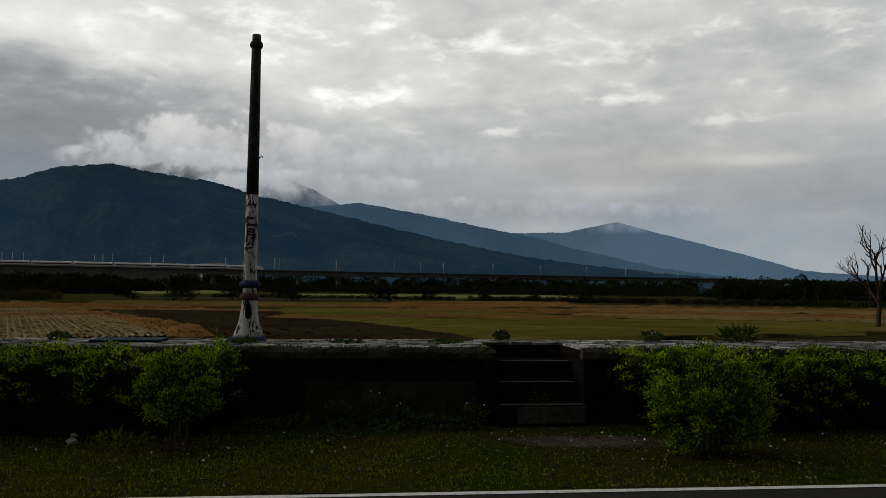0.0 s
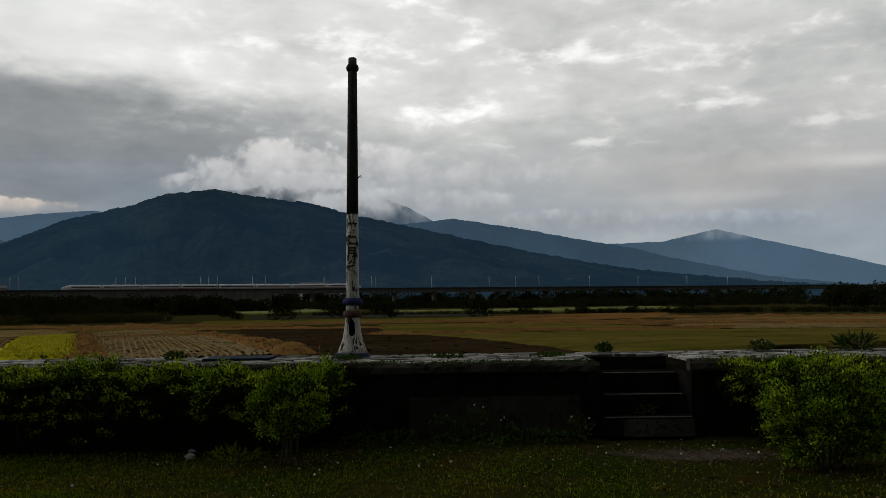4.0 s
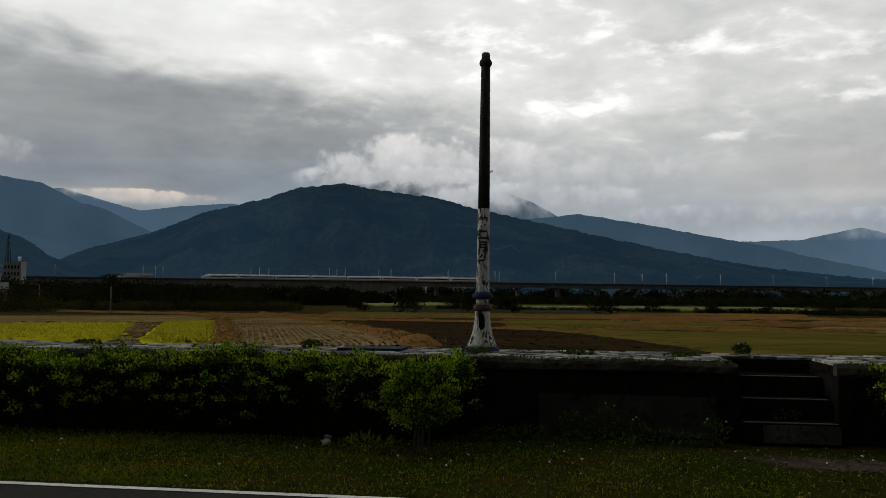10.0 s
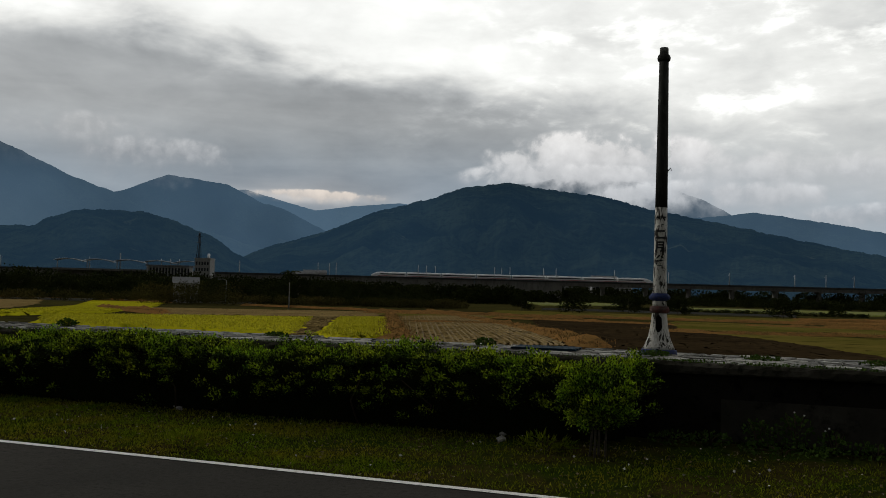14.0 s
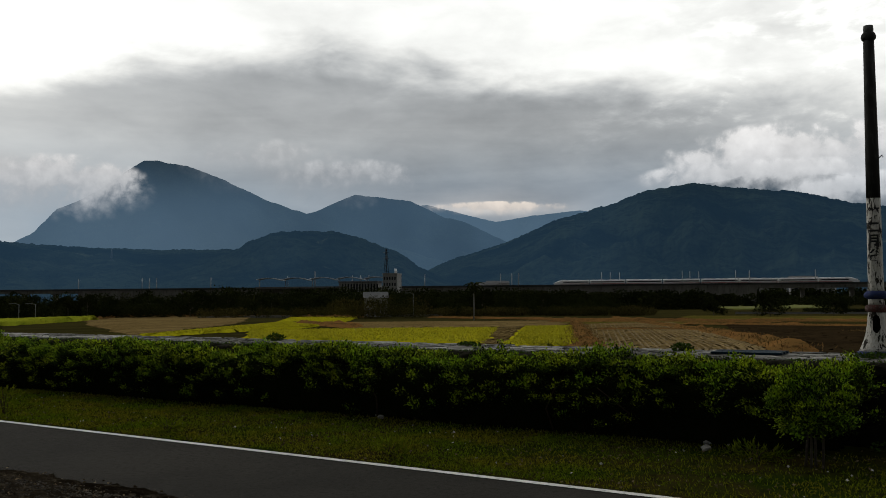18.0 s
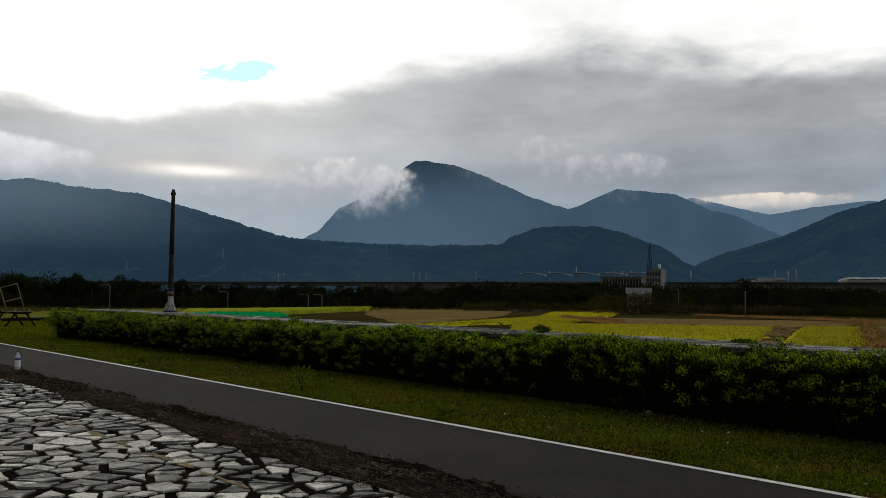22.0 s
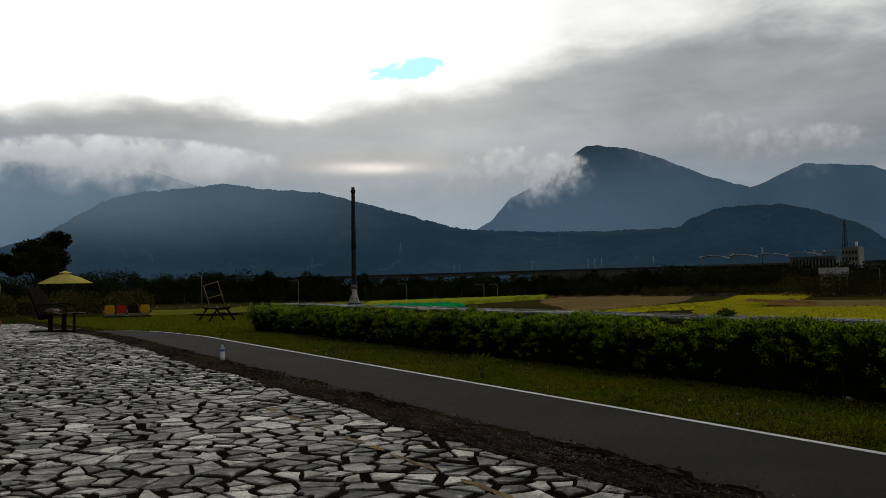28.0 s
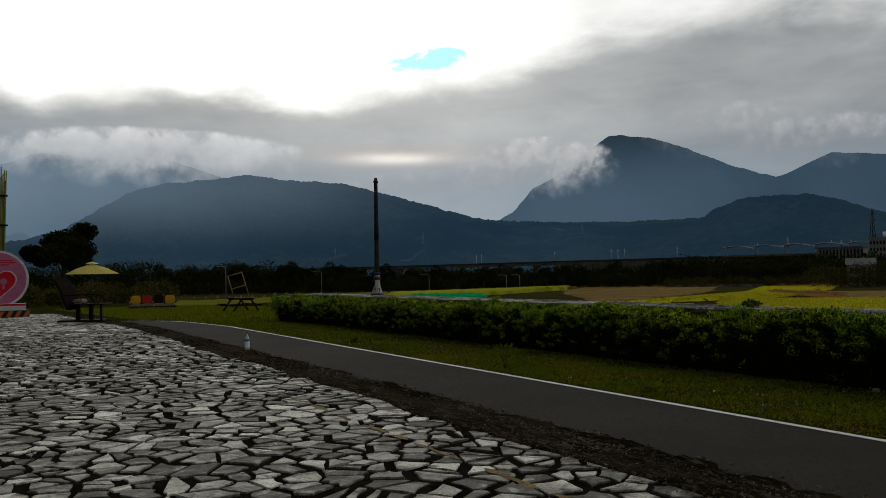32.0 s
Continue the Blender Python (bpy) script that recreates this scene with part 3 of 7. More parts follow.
def build_platform():
    plat = empty("platform", pose(0, 0, 0), "old low concrete station platform with weathered edge", "platform", kind="structure")
    bm = bmesh.new()
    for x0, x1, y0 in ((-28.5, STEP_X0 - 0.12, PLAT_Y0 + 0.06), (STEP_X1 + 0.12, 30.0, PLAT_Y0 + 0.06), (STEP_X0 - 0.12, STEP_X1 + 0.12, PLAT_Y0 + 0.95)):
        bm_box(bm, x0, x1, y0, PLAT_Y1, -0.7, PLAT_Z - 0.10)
    part("wall", bm, CONCRETE, plat, "near-black concrete wall")
    for x0, x1 in ((-28.5, STEP_X0), (STEP_X1, 30.0)):
        rough_kerb("coping", x0, x1, plat)
    box("fill", -28.5, 30.0, PLAT_Y0 + 0.95, PLAT_Y1, PLAT_Z - 0.10, PLAT_Z - 0.02, GROUT, plat)
    for x0, x1 in ((-28.5, STEP_X0), (STEP_X1, 30.0)):
        box("fill", x0, x1, PLAT_Y0 + 0.131, PLAT_Y0 + 0.95, PLAT_Z - 0.10, PLAT_Z - 0.02, GROUT, plat)
    box("cheek_wall", STEP_X1, STEP_X1 + 0.12, PLAT_Y0 - 0.04, PLAT_Y0 + 0.95, -0.1, PLAT_Z - 0.11, CONCRETE, plat, 0.01)
    box("cheek_wall", STEP_X0 - 0.12, STEP_X0, PLAT_Y0 - 0.04, PLAT_Y0 + 0.95, -0.1, PLAT_Z - 0.11, CONCRETE, plat, 0.01)
    box("render_patch", -0.25, 1.52, PLAT_Y0 + 0.052, PLAT_Y0 + 0.07, 0.02, 0.43, RENDER_GREY, plat, 0.006, "paler patch of cement render")
    steps = empty("steps", pose(0, 0, 0), "worn concrete steps cut into the platform", "steps", kind="structure")
    for k, h in enumerate((0.22, 0.42, 0.62)):
        box("step", STEP_X0 + 0.01, STEP_X1 - 0.01, PLAT_Y0 - 0.16 + 0.30 * k, PLAT_Y0 + 0.94, h - 0.2, h, CONCRETE, steps, 0.012)
    # Thin paler strip along the front of each tread.
    for k, h in enumerate((0.22, 0.42, 0.62)):
        box("nosing", STEP_X0 + 0.03 + 0.05 * k, STEP_X1 - 0.04, PLAT_Y0 - 0.155 + 0.30 * k, PLAT_Y0 - 0.10 + 0.30 * k, h - 0.002, h + 0.005, NOSING_DARK, steps, 0.002, "pale step edge")
    box("step_face", STEP_X0 + 0.20, STEP_X1 - 0.02, PLAT_Y0 - 0.185, PLAT_Y0 - 0.162, 0.03, 0.205, STEP_GREY, steps, 0.006, "pale worn face of the lowest step")
    return plat


platform = build_platform()


# ---------------------------------------------------------------- lamp columns
def flaking(name):
    """Thick white paint, yellowed, that has come off in upright flakes and runs."""
    m = bpy.data.materials.new(name)
    m.use_nodes = True
    nt = m.node_tree
    p = nt.nodes["Principled BSDF"]
    mp = nt.nodes.new("ShaderNodeMapping")
    mp.inputs["Scale"].default_value = (1, 1, 0.3)
    nt.links.new(nt.nodes.new("ShaderNodeTexCoord").outputs["Object"], mp.inputs[0])
    big = noise_node(nt, mp.outputs[0], 14, 6, 0.65, 0.5)
    small = noise_node(nt, mp.outputs[0], 55, 5, 0.7, 0.3)
    mixed = math_node(nt, "ADD", math_node(nt, "MULTIPLY", big, 0.65), math_node(nt, "MULTIPLY", small, 0.35))
    col = mix_node(nt, span(nt, small, 0.4, 0.65), (0.52, 0.50, 0.45), (0.34, 0.32, 0.27))
    col = mix_node(nt, span(nt, mixed, 0.52, 0.56), col, (0.028, 0.025, 0.02))
    nt.links.new(col, p.inputs["Base Color"])
    p.inputs["Roughness"].default_value, p.inputs["Specular IOR Level"].default_value = 0.8, 0.03
    bn = nt.nodes.new("ShaderNodeBump")
    bn.inputs["Strength"].default_value, bn.inputs["Distance"].default_value = 0.8, 0.01
    nt.links.new(mixed, bn.inputs["Height"])
    nt.links.new(bn.outputs[0], p.inputs["Normal"])
    return m


COL_WHITE = flaking("flaking_white_paint")
COL_BLACK = material("tarred_column", ((0.020, 0.020, 0.018), (0.030, 0.028, 0.024), (0.055, 0.055, 0.05)), 3.0, 0.7, 0.4, 30, stretch=(1, 1, 0.3))
HOLE_BLACK = material("painted_hollow", ((0.004, 0.004, 0.004), (0.006, 0.006, 0.005), (0.003, 0.003, 0.003)), 9, 0.95, 0.0, spec=0.0)
COL_BLUE = material("faded_blue_paint", ((0.018, 0.028, 0.085), (0.028, 0.04, 0.11), (0.06, 0.06, 0.06)), 6.0, 0.7, 0.4)
COL_RED = material("faded_red_paint", ((0.11, 0.035, 0.03), (0.06, 0.035, 0.03), (0.14, 0.13, 0.115)), 9.0, 0.7, 0.4)
COL_GREY = material("weathered_cap", ((0.12, 0.12, 0.11), (0.18, 0.18, 0.16), (0.06, 0.06, 0.055)), 8.0, 0.8, 0.4)
INK = material("black_lettering", ((0.02, 0.02, 0.02), (0.03, 0.03, 0.03), (0.02, 0.02, 0.02)), 9, 0.8, 0.0)


def lamp_column(x, y, lean, lettered, label):
    col = empty("lamp_column", pose(x, y, PLAT_Z - 0.02, lean[0], lean[1], 0), label, "lamp post", "old platform lamp columns")
    lathe("foot_ring", [(0.20, 0.0), (0.205, 0.02), (0.20, 0.065), (0.18, 0.075)], COL_BLUE, col, label="dark blue ring")
    lathe("flared_base", [(0.182, 0.07), (0.165, 0.11), (0.138, 0.17), (0.112, 0.26), (0.096, 0.36), (0.086, 0.46), (0.082, 0.49)], COL_WHITE, col, label="flared white base")
    lathe("red_ring", [(0.085, 0.485), (0.108, 0.50), (0.112, 0.53), (0.100, 0.56), (0.080, 0.565)], COL_RED, col)
    lathe("neck", [(0.080, 0.56), (0.076, 0.64)], COL_WHITE, col)
    lathe("blue_ring", [(0.080, 0.625), (0.118, 0.645), (0.122, 0.675), (0.10, 0.70), (0.08, 0.715)], COL_BLUE, col)
    lathe("lower_shaft", [(0.079, 0.70), (0.083, 0.72), (0.077, 0.76), (0.075, 1.0), (0.073, 1.3), (0.069, 1.705)], COL_WHITE, col, label="flaking white lower shaft") if lettered else lathe("lower_shaft", [(0.079, 0.70), (0.083, 0.72), (0.077, 0.76), (0.075, 1.0), (0.073, 1.3), (0.069, 1.705)], COL_BLACK, col)
    shaft = lathe("shaft", [(0.070, 1.70), (0.066, 2.2), (0.060, 2.8), (0.054, 3.42)], COL_BLACK, col, label="black upper shaft")
    lathe("collar", [(0.056, 3.41), (0.073, 3.43), (0.076, 3.455), (0.066, 3.485), (0.052, 3.50)], COL_BLACK, shaft)
    lathe("cap", [(0.051, 3.49), (0.050, 3.565), (0.044, 3.575)], COL_GREY, shaft)
    # Near-black curved patch on the closed base paints the hole's inner shade.
    bm = bmesh.new()
    grid = []
    for z in np.linspace(0.27, 0.46, 9):
        rad = float(np.interp(z, [0.17, 0.26, 0.36, 0.46], [0.138, 0.112, 0.096, 0.086])) + 0.003
        t = abs((z - 0.365) / 0.095)
        half = 0.036 * math.sqrt(max(0.05, 1 - t ** 4))
        grid.append([bm.verts.new((rad * math.sin(a), -rad * math.cos(a), z)) for a in np.linspace(-half / rad, half / rad, 6)])
    for r0, r1 in zip(grid, grid[1:]):
        for k in range(5):
            bm.faces.new((r0[k], r0[k + 1], r1[k + 1], r1[k]))
    bmesh.ops.solidify(bm, geom=bm.faces[:], thickness=0.004)
    part("access_hole_patch", bm, HOLE_BLACK, col, "near-black patch painted as an open access hole")
    tube("bolt_stub", [(0.06, -0.02, 2.12), (0.10, -0.02, 2.16), (0.105, -0.02, 2.13)], 0.006, DARK_STEEL, col, 5)
    if lettered:
        for k, (glyph, z) in enumerate((("第", 1.53), ("二", 1.38), ("月", 1.24), ("台", 1.08))):
            cu = bpy.data.curves.new("character", "FONT")
            cu.body, cu.size, cu.offset, cu.align_x, cu.align_y = glyph, 0.130, 0.005, "CENTER", "CENTER"
            tmp = bpy.data.objects.new("character", cu)
            me = bpy.data.meshes.new_from_object(tmp)
            bpy.data.objects.remove(tmp)
            bm = bmesh.new()
            bm.from_mesh(me)
            bmesh.ops.triangulate(bm, faces=bm.faces)
            for _ in range(5):
                bmesh.ops.subdivide_edges(bm, edges=[e for e in bm.edges if e.calc_length() > 0.014], cuts=1)
                bmesh.ops.triangulate(bm, faces=bm.faces)
            bm.to_mesh(me)
            for v in me.vertices:
                a, r = v.co.x / 0.075, 0.0775
                v.co = Vector((r * math.sin(a), -r * math.cos(a), z + v.co.y))
            me.materials.clear()
            me.materials.append(INK)
            new("character", me).parent = col
    return col


lamp_column(-0.94, 9.66, (0, 0.3), True, "old black and white lamp column without its lamp, standing on the platform edge")
lamp_column(-23.8, 9.90, (0, 0.2), False, "old black and white lamp column farther along the platform")


# ---------------------------------------------------------------- hedges and bushes
def shoot_leaves(owner, P, N, per, reach, size, rng, tip_mat):
    """Leaves gathered on shoots at P that point along N: dark ones that paint shade round the shoot, pale ones at its
    end.
    """
    N = N / np.linalg.norm(N, axis=1)[:, None]
    vigour = rng.uniform(0.55, 1.45, (len(P), 1))
    for name, share, along, flat, mat in (("leaves", 0.6, -0.6, 1.2, LEAF_SHADED), ("young_leaves", 0.4, 0.9, 0.8, tip_mat)):
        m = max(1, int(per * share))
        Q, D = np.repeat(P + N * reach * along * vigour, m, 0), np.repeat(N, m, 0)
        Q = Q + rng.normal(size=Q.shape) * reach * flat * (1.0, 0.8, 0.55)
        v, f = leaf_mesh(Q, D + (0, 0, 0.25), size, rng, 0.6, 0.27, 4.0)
        tagged(arrays(name, v, f, mat, owner), kind="stuff")


def hedge(name, x0, x1, y0, y1, top, count, seed, label, drop=0.0):
    rng = np.random.default_rng(seed)
    h = empty(name, pose((x0 + x1) / 2, (y0 + y1) / 2, 0), label, "hedge")
    cx, cy = (x0 + x1) / 2, (y0 + y1) / 2
    # lumpy near-black shell that paints the shade between the leaves and low down
    n = int((x1 - x0) / 0.25)
    xs = np.linspace(x0 + 0.1, x1 - 0.1, n)
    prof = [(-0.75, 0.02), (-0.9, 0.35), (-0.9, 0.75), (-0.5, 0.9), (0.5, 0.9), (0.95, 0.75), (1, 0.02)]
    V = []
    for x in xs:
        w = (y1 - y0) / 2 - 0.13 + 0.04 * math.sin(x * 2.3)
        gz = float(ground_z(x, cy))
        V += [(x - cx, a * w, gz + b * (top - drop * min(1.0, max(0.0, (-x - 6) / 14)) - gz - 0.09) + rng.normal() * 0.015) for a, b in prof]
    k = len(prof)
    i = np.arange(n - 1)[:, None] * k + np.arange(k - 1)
    arrays("gap_shade_shell", V, np.stack([i, i + k, i + k + 1, i + 1], -1).reshape(-1, 4), HEDGE_SHADE, h)
    # leafy shoots on the front, top and ends, sparse low down, each with pale leaves at its tip
    shoots = rng.uniform((x0, 0.0), (x1, 1.0), (int((x1 - x0) * 105), 2))
    shoots[:, 1] = shoots[:, 1] ** 0.42
    per = max(2, count // len(shoots))
    s = shoots
    u = s[:, 1]
    w = (y1 - y0) / 2
    gz = ground_z(s[:, 0], cy)
    H = top - gz - drop * np.clip((-s[:, 0] - 6) / 14, 0, 1) + 0.05 * np.sin(s[:, 0] * 1.7 + seed) + 0.04 * np.sin(s[:, 0] * 5.1)
    bulge = 1 + 0.10 * np.sin(s[:, 0] * 3.3 + 5 * u) + 0.08 * np.sin(s[:, 0] * 8.9)
    # u < .62: the front face from the ground up; then over the top
    front = u < 0.58
    py = np.where(front, -w * bulge * (0.62 + 0.52 * np.sin(u / 0.58 * 2.1)), -w + (u - 0.58) / 0.42 * 2 * w)
    pz = np.where(front, (0.06 + u / 0.58 * 0.92) * H, H * (0.96 + 0.04 * np.sin(s[:, 0] * 9)))
    P = np.stack([s[:, 0] - cx, py, pz + gz], 1) + rng.normal(size=(len(s), 3)) * (0.03, 0.045, 0.04)
    N = np.stack([0.35 * rng.normal(size=len(s)), np.where(front, -0.9, -0.4), np.where(front, 0.45, 0.6)], 1)
    ends = rng.random(len(P)) < 0.03
    P[ends, 0] = np.where(rng.random(ends.sum()) < 0.5, x0 - cx, x1 - cx) + rng.normal(size=ends.sum()) * 0.08
    P[ends, 1] = rng.uniform(-w, w, ends.sum())
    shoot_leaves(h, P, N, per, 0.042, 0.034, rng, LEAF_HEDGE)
    for _ in range(int((x1 - x0) * 2.5)):
        x, y = rng.uniform(x0 + 0.2, x1 - 0.2) - cx, rng.uniform(-0.5, 0.5) * w
        tube("stem", [(x, y, float(ground_z(x + cx, cy)) - 0.02), (x + rng.normal() * 0.05, y - 0.06, 0.25), (x + rng.normal() * 0.1, y - 0.1, 0.5)], [0.012, 0.010, 0.006], TWIG, h, 5)
    return h


hedge("hedge", -27.4, -1.05, 7.75, 8.42, 0.735, 210000, 1, "long clipped green hedge along the platform wall", 0.07)
hedge("hedge", 3.05, 12.0, 7.75, 8.42, 0.715, 66000, 2, "clipped green hedge beside the platform steps")


def bush(x, y, width, height, sprays, seed, label, stem=0.2, stems=11, mid_z=0.60):
    """A bright bush: stems that fork, and ragged leaf sprays along their ends."""
    rng = np.random.default_rng(seed)
    b = empty("bush", pose(x, y, 0), label, "bush")
    tips = []
    for k in range(stems):
        a = k * 2.4 + rng.normal() * 0.3
        r = width * 0.5 * rng.uniform(0.25, 0.8)
        tip = Vector((r * math.cos(a), r * math.sin(a) * 0.85, height * rng.uniform(0.62, 0.92)))
        mid = Vector((tip.x * 0.4, tip.y * 0.4, height * 0.42))
        tube("stem", [(0.08 * math.cos(a), 0.06 * math.sin(a), -0.03), mid, tip], [0.013, 0.009, 0.004], BARK, b, 5)
        tips += [np.array(tip), np.array(mid.lerp(tip, 0.55))]
    lobes = []
    for k in range(30):
        d = rng.normal(size=3)
        d /= np.linalg.norm(d)
        lobes.append((np.array([d[0] * width * 0.36, d[1] * width * 0.30, height * mid_z + d[2] * height * (0.90 - mid_z)]), rng.uniform(0.07, 0.15) * width))
    P, N = [], []
    for _ in range(sprays):
        c, r = lobes[rng.integers(len(lobes))]
        d = rng.normal(size=3)
        d /= np.linalg.norm(d)
        root = c + d * r * rng.uniform(0.5, 1.0)
        if root[2] < stem:
            continue
        out = root - np.array([0, 0, height * 0.45])
        out = out / np.linalg.norm(out) + rng.normal(size=3) * 0.35 + (0, 0, 0.35)
        P.append(root + out * 0.03)
        N.append(out)
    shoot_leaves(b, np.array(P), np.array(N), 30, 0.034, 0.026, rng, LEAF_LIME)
    return b


bush(-1.28, 7.20, 0.66, 0.82, 720, 5, "yellow-green bush on thin stems in front of the hedge", 0.30, 4)
bush(3.27, 6.75, 1.06, 0.80, 1500, 6, "large yellow-green bush beside the steps", 0.10, 9, 0.50)


# ---------------------------------------------------------------- fields
def plot(name, corners, mat, height, label, rough=0.03, seed=0):
    """A field between four corners, laid over the ground with a rough top and sides that go into it."""
    rng = np.random.default_rng(seed + 11)
    c = np.array(corners, float)
    longest = max(np.linalg.norm(c[0] - c[1]), np.linalg.norm(c[1] - c[2]))
    n = int(np.clip(longest / 0.8, 16, 120))
    s, t = np.meshgrid(np.linspace(0, 1, n), np.linspace(0, 1, n))
    P = (1 - s)[..., None] * (1 - t)[..., None] * c[0] + s[..., None] * (1 - t)[..., None] * c[1] + s[..., None] * t[..., None] * c[2] + (1 - s)[..., None] * t[..., None] * c[3]
    rim = np.minimum(np.minimum(s, 1 - s), np.minimum(t, 1 - t)) <= 1e-6
    P = P + np.where(rim, 0.35, 0.1)[..., None] * rng.normal(size=P.shape)
    Z = ground_z(P[..., 0], P[..., 1]) + np.where(rim, -0.06, height + 0.5 * rough * rng.normal(size=s.shape))
    i = np.arange(n - 1)[:, None] * n + np.arange(n - 1)
    f = np.stack([i, i + 1, i + n + 1, i + n], -1).reshape(-1, 4)
    ob = arrays(name, np.concatenate([P, Z[..., None]], -1).reshape(-1, 3), f, mat, smooth=True)
    return tagged(ob, label, "field", kind="structure")


def tufts(name, corners, count, size, mat, label, seed, lift=0.0, slim=0.10, spread=0.35):
    """Standing blades scattered over a field."""
    rng = np.random.default_rng(seed)
    c = np.array(corners, float)
    u, v = rng.random((2, count, 1))
    P = (1 - u) * (1 - v) * c[0] + u * (1 - v) * c[1] + u * v * c[2] + (1 - u) * v * c[3]
    P = np.concatenate([P, (ground_z(P[:, 0], P[:, 1]) + lift)[:, None]], 1)
    vv, ff = leaf_mesh(P, np.tile([0, 0, 1.0], (count, 1)), size, rng, spread, slim)
    return tagged(arrays(name, vv, ff, mat), label, "plants", kind="stuff")


def polar(az, r):
    return (-0.22 - math.sin(radians(az)) * r, -0.6 + math.cos(radians(az)) * r)


RICE_BLADE = material("rice_blade", ((0.40, 0.36, 0.022), (0.46, 0.42, 0.03), (0.30, 0.30, 0.02)), 0.1, 0.8, 0.0, island=0.25, translucent=0.3)
STRAW_PALE = material("cut_straw", ((0.215, 0.150, 0.060), (0.18, 0.125, 0.05), (0.12, 0.085, 0.036)), 0.5, 0.9, 0.0, island=0.3)
STRAW_BLADE = material("straw_blade", ((0.23, 0.128, 0.045), (0.18, 0.12, 0.04), (0.10, 0.068, 0.027)), 0.2, 0.9, 0.0, island=0.35, translucent=0.2)
R1 = [(-37, 29.5), (-134, 155), (-112, 150), (-49, 57)]
R2 = [(-41, 42.4), (-28.6, 54.9), (-13.3, 24.0), (-26, 26.5)]
R3 = [(-29.5, 61.4), (-27.4, 65.7), (-9.8, 23.4), (-11.7, 22.6)]
for k, (r, lab) in enumerate(((R1, "bright yellow ripe rice plot reaching far back"), (R2, "bright yellow ripe rice plot near the platform"), (R3, "narrow yellow ripe rice plot beside a track"))):
    plot("rice_plot", r, RICE_YELLOW, 0.10, lab, 0.03, k)
    tufts("rice_plants", r, (12000, 14000, 6000)[k], 0.13, RICE_BLADE, "ripe yellow rice plants", 20 + k, 0.06, 0.16, 0.9)
plot("stubble_field", [(-31.9, 79.6), (-44.0, 150), (-4.3, 23.0), (-8.7, 21)], STUBBLE, 0.05, "harvested field of pale brown stubble rows", 0.006, 4)
plot("mud_field", [(-24.5, 109), (-6.3, 86.8), (4.4, 20.5), (-4.2, 21)], MUD, 0.03, "dark ploughed wet field", 0.012, 5)
plot("grass_field", [(-1.0, 46), (16, 54), (60, 60), (5.0, 20)], GREENFIELD, 0.05, "dull green mown field", 0.02, 6)
plot("grass_field", [(-7.5, 124), (15, 121), (18.7, 67.6), (-3.2, 51)], GREENFIELD, 0.06, "dull green far field", 0.02, 7)
plot("stubble_field", [(18.7, 64), (42.8, 150), (135, 170), (58, 63)], STUBBLE, 0.06, "brown harvested field with dry banks", 0.04, 8)
plot("stubble_field", [(12.5, 195), (66.7, 240), (47, 166), (9.2, 143)], STRAW, 0.08, "orange-brown strip of dry grass", 0.05, 18)
plot("crop_field", [(-103, 422), (-77, 560), (-40, 366), (-61, 292)], RICE_GREEN, 0.3, "light green far crop field", 0.06, 9)
plot("crop_field", [polar(15, 186), polar(-5, 186), polar(-5, 158), polar(15, 156)], GREENFIELD, 0.08, "green strip of field behind the dry bank", 0.05, 29)
plot("crop_field", [polar(24, 142), polar(13, 138), polar(13, 104), polar(22, 102)], GREENFIELD, 0.05, "dull green plot beside the stubble", 0.03, 30)
plot("crop_field", [(-22, 340), (105, 400), (92, 285), (-12, 252)], RICE_GREEN, 0.3, "light green field below the viaduct", 0.06, 19)


plot("crop_field", [polar(79.5, 138), polar(65.3, 188), polar(65.3, 124), polar(79.5, 78)], CROP_DULL, 0.12, "bright yellow-green crop strip beside the lawn", 0.1, 10)
plot("crop_field", [polar(65.3, 152), polar(53, 197), polar(53, 184), polar(65.3, 112)], CROP_BRIGHT, 0.65, "bright yellow-green crop strip before the trees", 0.1, 20)
plot("mud_field", [(-86, 112), (-58, 134), (-31, 73), (-43, 57)], STUBBLE, 0.04, "bare brown field between rice plots", 0.03, 12)
plot("mud_field", [(-141, 103), (-183, 150), (-139, 146), (-41, 33)], STUBBLE, 0.04, "bare brown field beyond the platform", 0.03, 13)
plot("stubble_field", [(-30.1, 57.3), (-29.9, 61), (-12.0, 22.5), (-13.0, 23.2)], STUBBLE, 0.03, "pale worn farm track between rice plots", 0.02, 14)


def stubble_rows(c, rows, label):
    """Low ridges of cut straw that run down a field, broken here and there."""
    rng = np.random.default_rng(77)
    c = np.array(c, float)
    V, F = [], []
    for k in range(rows):
        s = (k + 0.5 + rng.uniform(-0.2, 0.2)) / rows
        a, b = c[0] + (c[1] - c[0]) * s, c[3] + (c[2] - c[3]) * s
        n = 70
        for e in range(n):
            if rng.random() < 0.05:
                continue
            q = a + (b - a) * np.array([[e / n], [(e + 0.92) / n]])
            d = (q[1] - q[0]) / np.linalg.norm(q[1] - q[0])
            side = np.array([-d[1], d[0]]) * rng.uniform(0.05, 0.09)
            o = len(V)
            for g in q:
                h = float(ground_z(*g)) + 0.05
                V += [(*(g - side), h - 0.02), (*g, h + 0.025), (*(g + side), h - 0.02)]
            F += [(o, o + 3, o + 4, o + 1), (o + 1, o + 4, o + 5, o + 2)]
    me = bpy.data.meshes.new("stubble_rows")
    me.from_pydata(V, [], F)
    me.materials.append(STRAW_PALE)
    tagged(new("stubble_rows", me), label, "stubble", kind="stuff")


